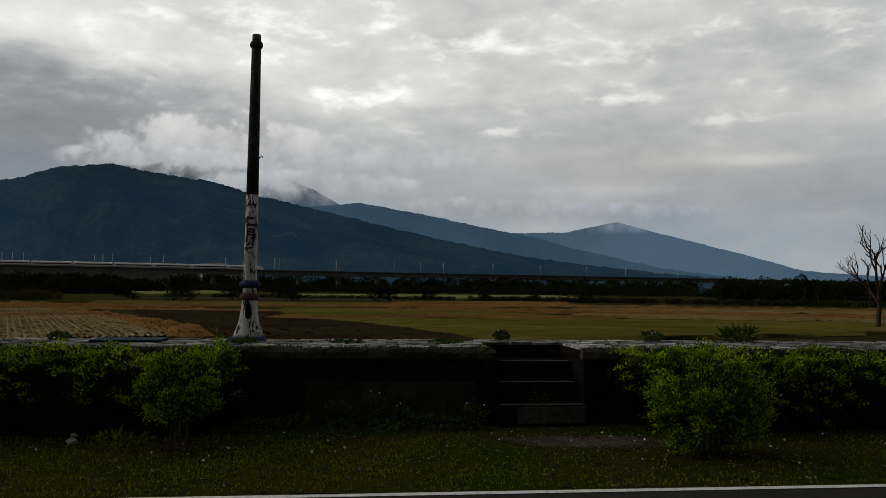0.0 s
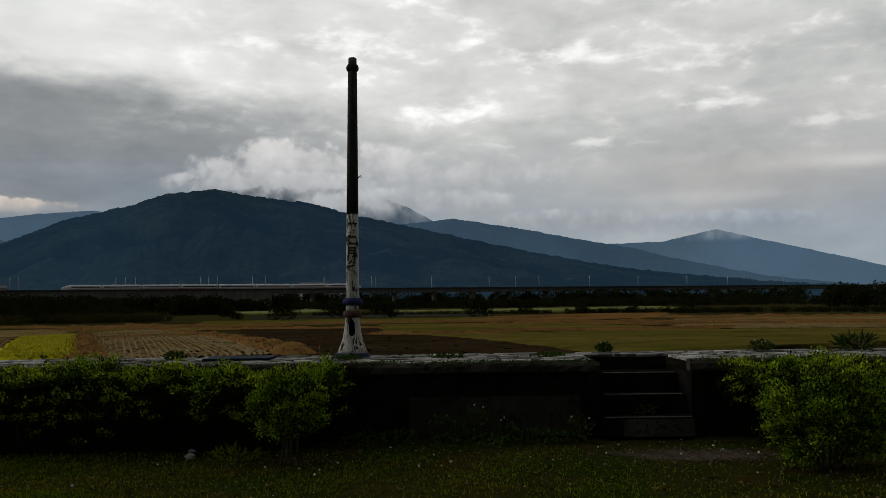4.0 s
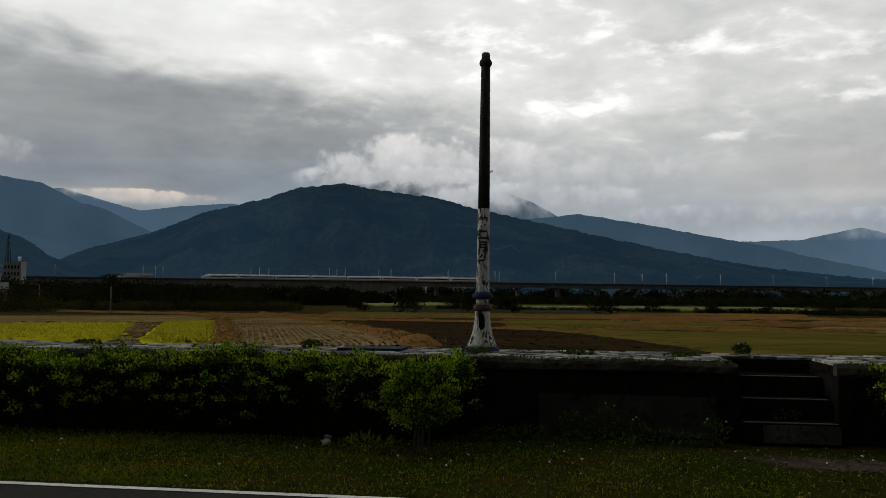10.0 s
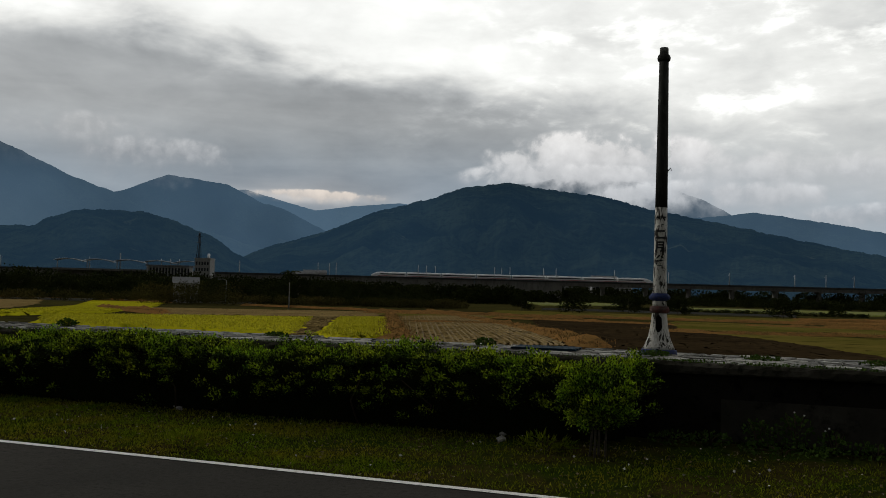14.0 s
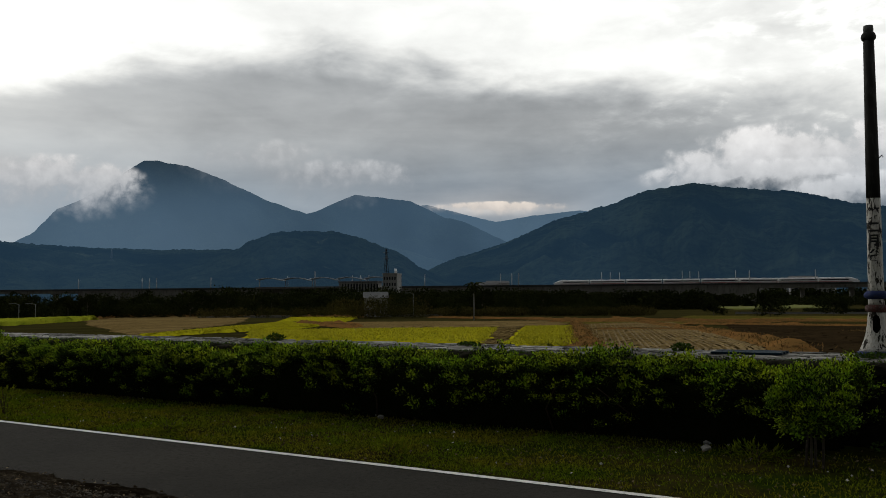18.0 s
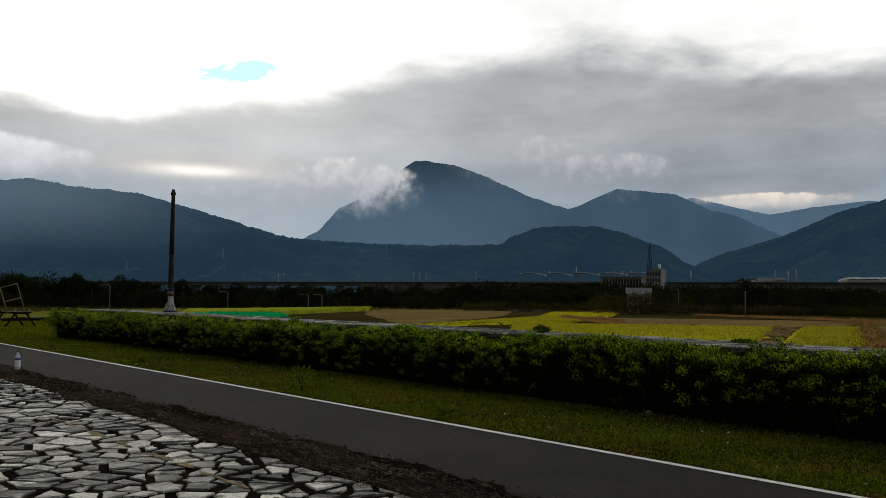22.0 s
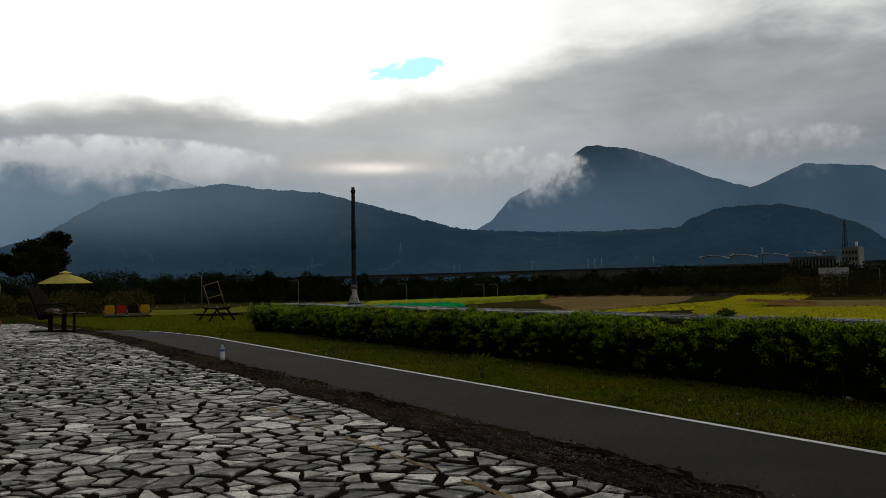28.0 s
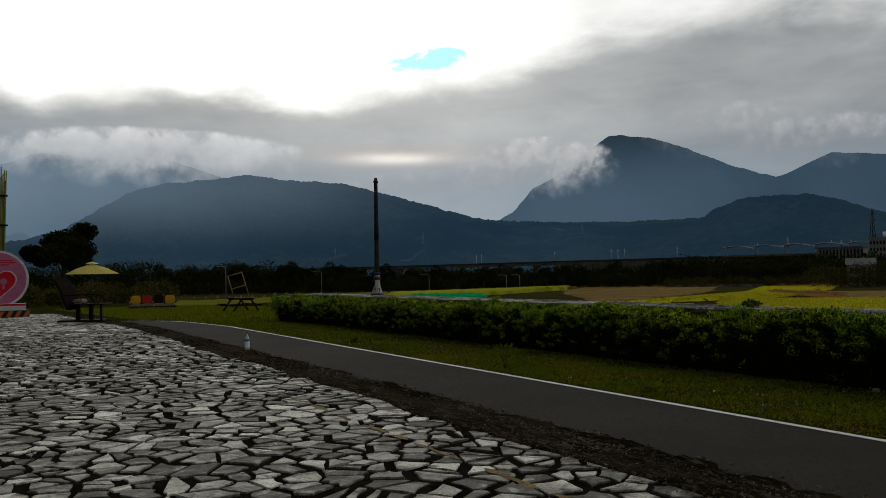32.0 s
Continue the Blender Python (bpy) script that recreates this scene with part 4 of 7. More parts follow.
stubble_rows([(-31.9, 79.6), (-44.0, 150), (-4.3, 23.0), (-8.7, 21)], 26, "pale rows of cut rice straw")


def bank(pts, width, height, label, seed, blades=160):
    """A low field bank with dry grass along a few points."""
    rng = np.random.default_rng(seed)
    p = np.array(pts, float)
    seg = np.r_[0, np.cumsum(np.linalg.norm(np.diff(p, axis=0), axis=1))]
    n = max(12, int(seg[-1] / 1.0))
    q = np.linspace(0, seg[-1], n)
    X, Y = np.interp(q, seg, p[:, 0]), np.interp(q, seg, p[:, 1])
    d = np.gradient(np.stack([X, Y], 1), axis=0)
    d /= np.linalg.norm(d, axis=1)[:, None]
    side = np.stack([-d[:, 1], d[:, 0]], 1)
    prof = ((-0.5, -0.08), (-0.22, 0.8), (0.0, 1.0), (0.22, 0.8), (0.5, -0.08))
    V = np.zeros((n, 5, 3))
    for k, (a, h) in enumerate(prof):
        w = width * (a + 0.06 * rng.normal(size=n))
        V[:, k, 0], V[:, k, 1] = X + side[:, 0] * w, Y + side[:, 1] * w
        V[:, k, 2] = ground_z(V[:, k, 0], V[:, k, 1]) + height * h * (1 + (0.35 * rng.normal(size=n) if h > 0 else 0))
    for e in (0, n - 1):
        V[e, :, 2] = ground_z(V[e, :, 0], V[e, :, 1]) - 0.1
    i = np.arange(n - 1)[:, None] * 5 + np.arange(4)
    f = np.stack([i, i + 5, i + 6, i + 1], -1).reshape(-1, 4)
    b = tagged(arrays("field_bank", V.reshape(-1, 3), f, STRAW), label, "bank", kind="structure")
    m = int(blades * seg[-1] ** 0.7)
    t = rng.integers(0, n, m)
    P = np.stack([X[t], Y[t], ground_z(X[t], Y[t]) + height * 0.7], 1) + rng.normal(size=(m, 3)) * (width * 0.25, width * 0.25, 0.02)
    vv, ff = leaf_mesh(P, np.tile([0, 0, 1.0], (m, 1)), 0.11, rng, 0.8, 0.14)
    tagged(arrays("dry_grass", vv, ff, STRAW_BLADE, b), kind="stuff")


bank([(-62, 152), (-20.3, 49.8), (-9.2, 22.5)], 1.3, 0.16, "dry grass bank beside the rice", 1)
bank([(-58.3, 164), (-42.7, 128), (-12.0, 48.1), (-6.2, 31.7), (-3.6, 22.5)], 1.4, 0.2, "orange dry grass bank across the fields", 2)
bank([(-19.5, 50), (-18.1, 53.5), (-14.0, 53.5)], 1.0, 0.12, "low dry bank", 3)
bank([(-4.5, 49.0), (0.2, 46.1), (6.2, 56.1), (15.1, 56.5), (22, 62)], 1.2, 0.16, "low dry bank between mown fields", 4)
bank([(11.7, 165), (34.5, 180), (48.8, 160), (71.5, 150), (102, 147)], 3.0, 0.45, "far dry bank", 5)
bank([(1, 97), (30, 93), (48, 82), (66, 77)], 1.5, 0.22, "orange dry bank through the mown field", 16)
bank([(12, 128), (40, 124), (60, 112), (95, 108)], 1.8, 0.25, "brown bank of the far field", 17)
bank([(19, 84), (39.7, 90), (56.1, 80.6), (90, 82)], 1.6, 0.25, "dry bank of the brown field", 6)
bank([polar(23, 152), polar(12, 143), polar(2, 147), polar(-10, 152)], 2.2, 0.32, "long pale dry bank across the fields", 21)
bank([polar(15, 96), polar(9, 84), polar(3, 80)], 1.4, 0.18, "low dry bank above the ploughed field", 22)
bank([polar(24, 118), polar(17, 122), polar(9, 126)], 1.8, 0.24, "brown bank between small fields", 23)
bank([(-79, 92.3), (-56, 70), (-44, 58)], 2.2, 0.35, "dark brown bank between rice plots", 7)
bank([(-156, 114), (-175, 146), (-142, 141), (-110, 150)], 3.0, 0.4, "far dry bank before the trees", 8)
bank([(-92, 148), (-55, 138), (-44, 136)], 2.0, 0.3, "pale dry bank behind the rice", 9)


def ditch_wall(az0, az1, r):
    """A low concrete wall of a field ditch."""
    d = empty("ditch_wall", pose(0, 0, 0), "long low pale concrete wall of a field ditch", "wall", kind="structure")
    A = np.linspace(az0, az1, 13)
    for a, b in zip(A, A[1:]):
        p, q = (Vector((-math.sin(radians(k)) * r, math.cos(radians(k)) * r, 0)) for k in (a, b))
        n = (q - p).length
        ob = box("wall_section", 0, n - 0.05, -0.15, 0.15, -0.3, 0.42, NOSING, d, 0.02)
        ob.matrix_basis = pose(p.x, p.y, float(ground_z(p.x, p.y)), 0, 0, math.degrees(math.atan2(q.y - p.y, q.x - p.x)))


ditch_wall(12, -4, 214)
ditch_wall(47, 31, 192)
NET_GREEN = material("green_net", ((0.006, 0.26, 0.075), (0.010, 0.36, 0.11), (0.002, 0.07, 0.02)), 0.35, 0.9, 0.4, 8, spec=0.0)
plot("shade_net", [(-66, 34.0), (-78, 33.5), (-118, 60), (-96, 58)], NET_GREEN, 0.26, "bright green shade net spread on a seedbed", 0.30, 15)


# ---------------------------------------------------------------- mountains
def mountain(name, ridge, dist, foot, label, seed, spur=0.14, wood=1.6, mat=None):
    """A wooded mountain: ridge gives (azimuth, elevation) nodes as the eye sees them; slopes fall to the foot with spurs and gullies."""
    ridge = sorted(ridge)
    az, el = np.array(ridge).T
    n, k = int((az[-1] - az[0]) * 24), 46
    A = np.linspace(az[0], az[-1], n)
    E = np.interp(A, az, el)
    ker = np.hanning(15)
    E = np.convolve(np.pad(E, 7, mode="edge"), ker / ker.sum(), "valid")
    s = np.concatenate([np.linspace(0, 1, k), np.linspace(1.05, 1.5, 6)])
    V = np.zeros((n, len(s), 3))
    for i in range(n):
        a = radians(A[i])
        top = dist * math.tan(radians(E[i]))
        crest = wood * (1.1 * noise.fractal(Vector((A[i] * 1.1, seed * 3.1, 0)), 0.5, 2.3, 6) * 1.5 + 0.3 * noise.noise(Vector((A[i] * 0.6, seed, 2)))) + wood * 0.55 * noise.noise(Vector((A[i] * 7.3, seed * 1.7, 5)))
        for j, q in enumerate(s):
            r = foot + (dist - foot) * q
            w = noise.fractal(Vector((A[i] * 0.22 + seed * 7 + q * 0.8, q * 3.2 - A[i] * 0.05, seed)), 0.8, 2.1, 6)
            up = q ** 1.1 if q <= 1 else max(0.0, 1 - 1.2 * (q - 1))
            hump = math.sin(math.pi * min(q, 1.0))
            zz = top * (up + spur * w * hump) + crest * min(1.0, q ** 4) - 3.0
            V[i, j] = (-math.sin(a) * r, math.cos(a) * r, zz)
    m = len(s)
    i = np.arange(n - 1)[:, None] * m + np.arange(m - 1)
    f = np.stack([i, i + m, i + m + 1, i + 1], -1).reshape(-1, 4)
    return tagged(arrays(name, V.reshape(-1, 3), f, mat or FOREST, smooth=True), label, "mountain", kind="structure")


mountain("mountain", [(34, 1.0), (30.7, 2.73), (26.4, 4.03), (23.4, 5.39), (19.7, 6.37), (17.4, 7.2), (14.3, 7.62), (12, 7.2), (8.3, 6.8), (5.2, 5.99), (1.2, 5.15), (-4.46, 3.88), (-8.6, 3.0), (-12.6, 2.23), (-16.5, 1.75), (-20.4, 1.31), (-25, 0.9), (-29, 0.6)], 2600, 1300, "long dark wooded mountain across the valley", 1, wood=2.2)
mountain("mountain", [(5, 5.0), (1.4, 5.4), (-1.6, 5.66), (-5.8, 4.97), (-9.7, 4.18), (-13.5, 3.45), (-15.4, 2.9), (-21.6, 1.5), (-27, 0.8)], 3120, 2680, "blue wooded ridge falling away behind", 2)
mountain("mountain", [(-5, 3.0), (-11.6, 3.74), (-15.4, 3.83), (-18.7, 4.51), (-21.2, 3.83), (-26.1, 2.53), (-30.1, 1.36), (-36, 0.9), (-42, 0.8)], 4200, 3740, "pale blue distant mountain", 3)
mountain("mountain", [(16, 7.2), (12.5, 7.6), (10.8, 7.95), (8.7, 8.33), (7.3, 7.95), (3.6, 7.23), (1.6, 6.51), (-0.5, 5.3), (-4, 4.5)], 3600, 3300, "higher blue peak half hidden by cloud", 4)
mountain("mountain", [(56, 0.5), (52, 1.2), (48, 2.2), (45.6, 3.1), (44.6, 3.5), (43.8, 4.1), (42.5, 4.65), (40.8, 4.85), (38.4, 4.85), (36.6, 4.52), (35.1, 3.9), (33.9, 3.5), (32.5, 2.47), (29.9, 1.2), (27, 0.6)], 1450, 1004, "low dark green wooded hill", 5, wood=1.3)
mountain("mountain", [(60, 2.8), (57.8, 3.65), (56.6, 4.4), (55.4, 5.8), (54.3, 6.3), (53.0, 7.1), (51.6, 8.2), (50.4, 9.05), (49.6, 9.1), (47.7, 8.81), (45.9, 8.24), (42.4, 6.65), (40.1, 5.95), (37.7, 4.73), (35.3, 4.0), (30, 2.5)], 3080, 2660, "steep blue mountain with its head in cloud", 6)
mountain("mountain", [(44, 5.0), (39.4, 6.03), (36.8, 7.2), (33, 6.76), (30.8, 5.68), (29.4, 5.39), (26.4, 3.9), (22, 2.0)], 3560, 3210, "blue mountain behind the valley mouth", 7)
mountain("mountain", [(36, 6.0), (31.9, 6.5), (29.7, 5.92), (27.2, 5.31), (24.9, 5.7), (21.6, 6.0), (17, 5.5)], 4500, 4000, "pale far range in the valley gap", 8)
mountain("mountain", [(106, 1.4), (96, 1.9), (90, 2.3), (87.5, 2.8), (85.6, 3.4), (83.6, 4.6), (81.6, 5.8), (79.4, 6.35), (76.5, 6.6), (74.5, 6.95), (72.2, 6.6), (68.5, 6.4), (66.5, 5.95), (64.7, 5.48), (61.5, 4.56), (59, 3.86), (57.1, 3.7), (53.3, 3.52), (49.6, 3.45), (44, 3.55), (40, 3.3), (36, 2.5), (31, 1.2)], 2200, 1000, "broad dark wooded mountain beyond the trees", 9, wood=2.0)
mountain("mountain", [(118, 6.0), (104, 6.6), (95, 6.3), (88, 6.1), (83, 6.5), (78, 6.3), (73, 5.2), (70, 4.0)], 2900, 2420, "misty wooded shoulder behind the broad mountain", 11)
mountain("mountain", [(115, 7.0), (95, 7.2), (89, 7.14), (87.2, 7.9), (84.4, 8.3), (80, 8.0), (74, 6.0)], 3500, 3210, "high mountain wrapped in cloud", 10)


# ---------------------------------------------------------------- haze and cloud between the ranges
# Haze is painted with faintly glowing see-through sheets, fading with height.
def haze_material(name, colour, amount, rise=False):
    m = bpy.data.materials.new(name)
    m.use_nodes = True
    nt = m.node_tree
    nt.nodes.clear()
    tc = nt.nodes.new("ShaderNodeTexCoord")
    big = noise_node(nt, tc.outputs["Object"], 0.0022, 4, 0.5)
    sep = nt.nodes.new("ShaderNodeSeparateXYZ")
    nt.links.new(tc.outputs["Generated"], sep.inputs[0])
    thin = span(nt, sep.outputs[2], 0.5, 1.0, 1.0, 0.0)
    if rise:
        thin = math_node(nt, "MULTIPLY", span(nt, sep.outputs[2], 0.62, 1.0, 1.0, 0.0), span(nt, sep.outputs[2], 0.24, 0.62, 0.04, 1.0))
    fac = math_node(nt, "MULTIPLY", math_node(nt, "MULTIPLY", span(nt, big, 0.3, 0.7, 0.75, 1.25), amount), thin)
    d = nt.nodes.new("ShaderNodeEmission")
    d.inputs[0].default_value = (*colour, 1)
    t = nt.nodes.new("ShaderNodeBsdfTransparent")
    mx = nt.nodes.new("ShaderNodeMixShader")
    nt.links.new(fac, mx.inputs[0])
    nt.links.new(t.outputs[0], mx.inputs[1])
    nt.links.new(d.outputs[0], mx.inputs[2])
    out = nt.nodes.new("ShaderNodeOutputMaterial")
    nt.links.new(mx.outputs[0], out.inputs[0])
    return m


def haze(r, top, colour, amount, az0=118, az1=-48):
    A = np.radians(np.linspace(az0, az1, 120))
    zs = np.array([-20, top * 0.5, top])
    V = np.array([(-math.sin(a) * r, math.cos(a) * r, z) for a in A for z in zs])
    i = np.arange(119)[:, None] * 3 + np.arange(2)
    f = np.stack([i, i + 3, i + 4, i + 1], -1).reshape(-1, 4)
    tagged(arrays("backdrop_haze_glow", V, f, haze_material("blue_haze_glow", colour, amount)), "glowing see-through sheet that paints thin blue haze between the mountains", "haze", kind="structure")


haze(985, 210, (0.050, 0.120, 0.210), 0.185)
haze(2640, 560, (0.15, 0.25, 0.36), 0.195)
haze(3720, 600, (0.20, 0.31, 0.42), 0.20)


def cloud_material(bright, seed, soft, warm, most, width):
    """Heaped glowing cloud: firm puffs with tops painted lighter, thinning out into mist below."""
    m = bpy.data.materials.new("cloud")
    m.use_nodes = True
    nt = m.node_tree
    nt.nodes.clear()
    tc = nt.nodes.new("ShaderNodeTexCoord")
    sep = nt.nodes.new("ShaderNodeSeparateXYZ")
    nt.links.new(tc.outputs["Generated"], sep.inputs[0])
    M = lambda op, a, b=None, c=None: math_node(nt, op, a, b, c)
    u = M("SUBTRACT", M("MULTIPLY", sep.outputs[0], 2.0), 1.0)
    v = M("SUBTRACT", M("MULTIPLY", sep.outputs[2], 2.0), 1.0)
    mp = nt.nodes.new("ShaderNodeMapping")
    mp.inputs["Location"].default_value = (seed * 511.0, seed * 97.0, seed * 33.0)
    nt.links.new(tc.outputs["Object"], mp.inputs[0])
    n1 = M("SUBTRACT", noise_node(nt, mp.outputs[0], 4.6 / width, 6, 0.58, 0.4), 0.5)
    n2 = M("SUBTRACT", noise_node(nt, mp.outputs[0], 20.0 / width, 6, 0.62, 0.3), 0.5)
    heap = nt.nodes.new("ShaderNodeTexVoronoi")
    heap.feature, heap.inputs["Scale"].default_value = "SMOOTH_F1", 12.0 / width
    heap.inputs["Detail"].default_value, heap.inputs["Roughness"].default_value = 1.5, 0.5
    nt.links.new(mp.outputs[0], heap.inputs["Vector"])
    puff = M("SUBTRACT", 0.55, heap.outputs["Distance"])
    fall = M("SUBTRACT", 1.0, M("ADD", M("MULTIPLY", u, u), M("MULTIPLY", v, v)))
    shape = M("ADD", M("MULTIPLY", puff, 0.8), M("ADD", M("MULTIPLY", n1, 2.4), M("ADD", M("MULTIPLY", n2, 0.9), 0.15)))
    dens = M("ADD", fall, M("MULTIPLY", shape, span(nt, fall, -0.25, 0.55, 0.0, 1.0)))
    edge = span(nt, v, -0.6, 0.5, soft * 2.2, soft * 0.6)
    alpha = span(nt, M("DIVIDE", M("SUBTRACT", dens, 0.0), edge), 0.0, 1.0, 0.0, most)
    # Glow rises with height and puff: the lit cloud tops are painted in.
    tone = M("ADD", M("ADD", M("MULTIPLY", v, 0.16), bright), M("ADD", M("MULTIPLY", puff, 0.17), M("ADD", M("MULTIPLY", n1, 0.26), M("MULTIPLY", n2, 0.26))))
    col = nt.nodes.new("ShaderNodeCombineXYZ")
    for k, w in enumerate((1.0 + warm, 1.0, 1.0 - warm)):
        nt.links.new(M("MULTIPLY", tone, w), col.inputs[k])
    e = nt.nodes.new("ShaderNodeEmission")
    nt.links.new(col.outputs[0], e.inputs[0])
    t = nt.nodes.new("ShaderNodeBsdfTransparent")
    mx = nt.nodes.new("ShaderNodeMixShader")
    nt.links.new(alpha, mx.inputs[0])
    nt.links.new(t.outputs[0], mx.inputs[1])
    nt.links.new(e.outputs[0], mx.inputs[2])
    out = nt.nodes.new("ShaderNodeOutputMaterial")
    nt.links.new(mx.outputs[0], out.inputs[0])
    return m


def cloud_bank(az0, az1, el0, el1, r, bright, seed, soft=0.7, warm=0.0, most=1.0):
    """A glowing sheet that paints a bank of low cloud between two ranges, seen against what lies behind it."""
    mid, half = (az0 + az1) / 2, abs(az1 - az0) / 2
    n, k = 40, 10
    V = []
    for a in np.radians(np.linspace(half, -half, n)):
        for e in np.linspace(el0, el1, k):
            V.append((-math.sin(a) * r, math.cos(a) * r, 1.4 + r * math.tan(radians(e))))
    i = np.arange(n - 1)[:, None] * k + np.arange(k - 1)
    f = np.stack([i, i + k, i + k + 1, i + 1], -1).reshape(-1, 4)
    ob = arrays("backdrop_cloud", V, f, cloud_material(bright, seed, soft, warm, most, 2 * r * math.sin(radians(half))), smooth=True)
    ob.matrix_basis = pose(0, 0, 0, 0, 0, mid)
    tagged(ob, "pale cloud hanging on the mountain slopes", "cloud", kind="structure")


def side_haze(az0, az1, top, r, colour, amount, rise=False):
    """Glowing sheet that paints thicker mist, fading out towards both its ends."""
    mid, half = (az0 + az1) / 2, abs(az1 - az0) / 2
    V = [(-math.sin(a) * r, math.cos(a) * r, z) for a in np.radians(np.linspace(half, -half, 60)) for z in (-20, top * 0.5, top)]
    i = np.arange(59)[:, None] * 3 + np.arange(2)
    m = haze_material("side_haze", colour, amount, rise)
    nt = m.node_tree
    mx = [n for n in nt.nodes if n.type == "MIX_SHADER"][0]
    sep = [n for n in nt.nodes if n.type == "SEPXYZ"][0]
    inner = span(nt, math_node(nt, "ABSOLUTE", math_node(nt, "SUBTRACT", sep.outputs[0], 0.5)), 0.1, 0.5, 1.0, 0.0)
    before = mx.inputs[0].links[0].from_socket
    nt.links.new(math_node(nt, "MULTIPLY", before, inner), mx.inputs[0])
    ob = arrays("backdrop_haze_glow", np.array(V), np.stack([i, i + 3, i + 4, i + 1], -1).reshape(-1, 4), m)
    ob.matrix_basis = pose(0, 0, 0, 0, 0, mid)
    tagged(ob, "glowing see-through sheet that paints pale mist on the mountain side", "haze", kind="structure")


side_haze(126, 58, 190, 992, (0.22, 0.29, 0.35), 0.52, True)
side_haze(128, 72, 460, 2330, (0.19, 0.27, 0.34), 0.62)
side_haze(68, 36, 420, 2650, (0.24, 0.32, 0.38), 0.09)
cloud_bank(17.0, -1.0, 5.6, 11.2, 3750, 0.60, 1, 0.7, 0.015)
cloud_bank(5.0, -12, 4.6, 9.8, 3760, 0.55, 31, 1.3, 0.015, 0.75)
cloud_bank(12, -8, 4.8, 7.8, 3215, 0.54, 2, 1.0, 0.01)
cloud_bank(18.5, 3.0, 6.3, 9.0, 3255, 0.56, 33, 0.9, 0.015)
cloud_bank(92, 69.5, 5.6, 9.8, 2250, 0.61, 4, 0.75, 0.01)
cloud_bank(90, 74, 7.2, 9.8, 3190, 0.42, 13, 0.9, 0.0)
cloud_bank(70, 54, 4.2, 7.2, 3190, 0.42, 25, 1.7, 0.03, 0.55)
cloud_bank(61.0, 49.3, 4.8, 9.2, 2655, 0.50, 35, 0.9, 0.04, 0.95)
cloud_bank(49, 36, 6.6, 10.8, 2657, 0.34, 6, 1.6, 0.0, 0.6)
cloud_bank(43, 31, 6.0, 9.6, 3200, 0.33, 7, 1.4, 0.0, 0.8)
cloud_bank(-2, -17, 3.6, 6.2, 3205, 0.48, 8, 1.1)
cloud_bank(-12, -26, 3.6, 5.8, 3725, 0.50, 9, 0.9)
cloud_bank(-3, -32, 5.4, 9.6, 4700, 0.52, 21, 1.5, 0.04, 0.3)
cloud_bank(-14, -42, 8.0, 13.0, 4800, 0.58, 22, 1.5, 0.03, 0.3)
cloud_bank(33, 21, 5.6, 6.7, 3960, 0.72, 10, 1.0, 0.20)


# ---------------------------------------------------------------- viaduct
VIA_AZ, VIA_D, RAIL_Z = 17.0, 560.0, 10.6


def via(s, off=0.0):
    """A point of the line: s metres along it, to the right positive; off metres towards the camera."""
    a = radians(VIA_AZ)
    return (-math.sin(a) * (VIA_D - off) + math.cos(a) * s, math.cos(a) * (VIA_D - off) + math.sin(a) * s)


VIA_POSE = pose(*via(0), 0, 0, 0, VIA_AZ)


def build_viaduct():
    v = empty("viaduct", VIA_POSE, "long grey concrete railway viaduct across the fields", "viaduct", kind="structure")
    for k in range(-34, 28):
        s0 = k * 28 + 5.0
        box("girder", s0 + 0.15, s0 + 27.85, -5.0, 5.0, RAIL_Z - 2.6, RAIL_Z - 0.7, VIA_CONCRETE, v)
        box("deck", s0 + 0.05, s0 + 27.95, -5.4, 5.4, RAIL_Z - 0.7, RAIL_Z - 0.3, VIA_CONCRETE, v)
        box("parapet", s0 + 0.05, s0 + 27.95, -5.5, -5.25, RAIL_Z - 0.5, RAIL_Z + 0.7, VIA_DARK, v)
        pier = box("pier", s0 - 1.1, s0 + 1.1, -2.2, 2.2, -4, RAIL_Z - 3.3, VIA_CONCRETE, v)
        box("pier_head", s0 - 1.3, s0 + 1.3, -4.4, 4.4, RAIL_Z - 3.4, RAIL_Z - 2.55, VIA_CONCRETE, pier)
    box("retaining_wall", -420, 62, -5.2, 5.2, -4, RAIL_Z - 2.5, VIA_CONCRETE, v)
    return v


build_viaduct()

# ---------------------------------------------------------------- train on the viaduct
TRAIN_WHITE = material("train_white", ((0.82, 0.80, 0.78), (0.78, 0.76, 0.74), (0.84, 0.82, 0.80)), 0.3, 0.4, 0.0, spec=0.4)
TRAIN_DARK = material("train_glass_band", ((0.02, 0.02, 0.025), (0.03, 0.025, 0.03), (0.02, 0.02, 0.02)), 0.3, 0.25, 0.0)
TRAIN_RED = material("train_red", ((0.36, 0.05, 0.04), (0.32, 0.05, 0.04), (0.40, 0.06, 0.05)), 0.3, 0.45, 0.0)


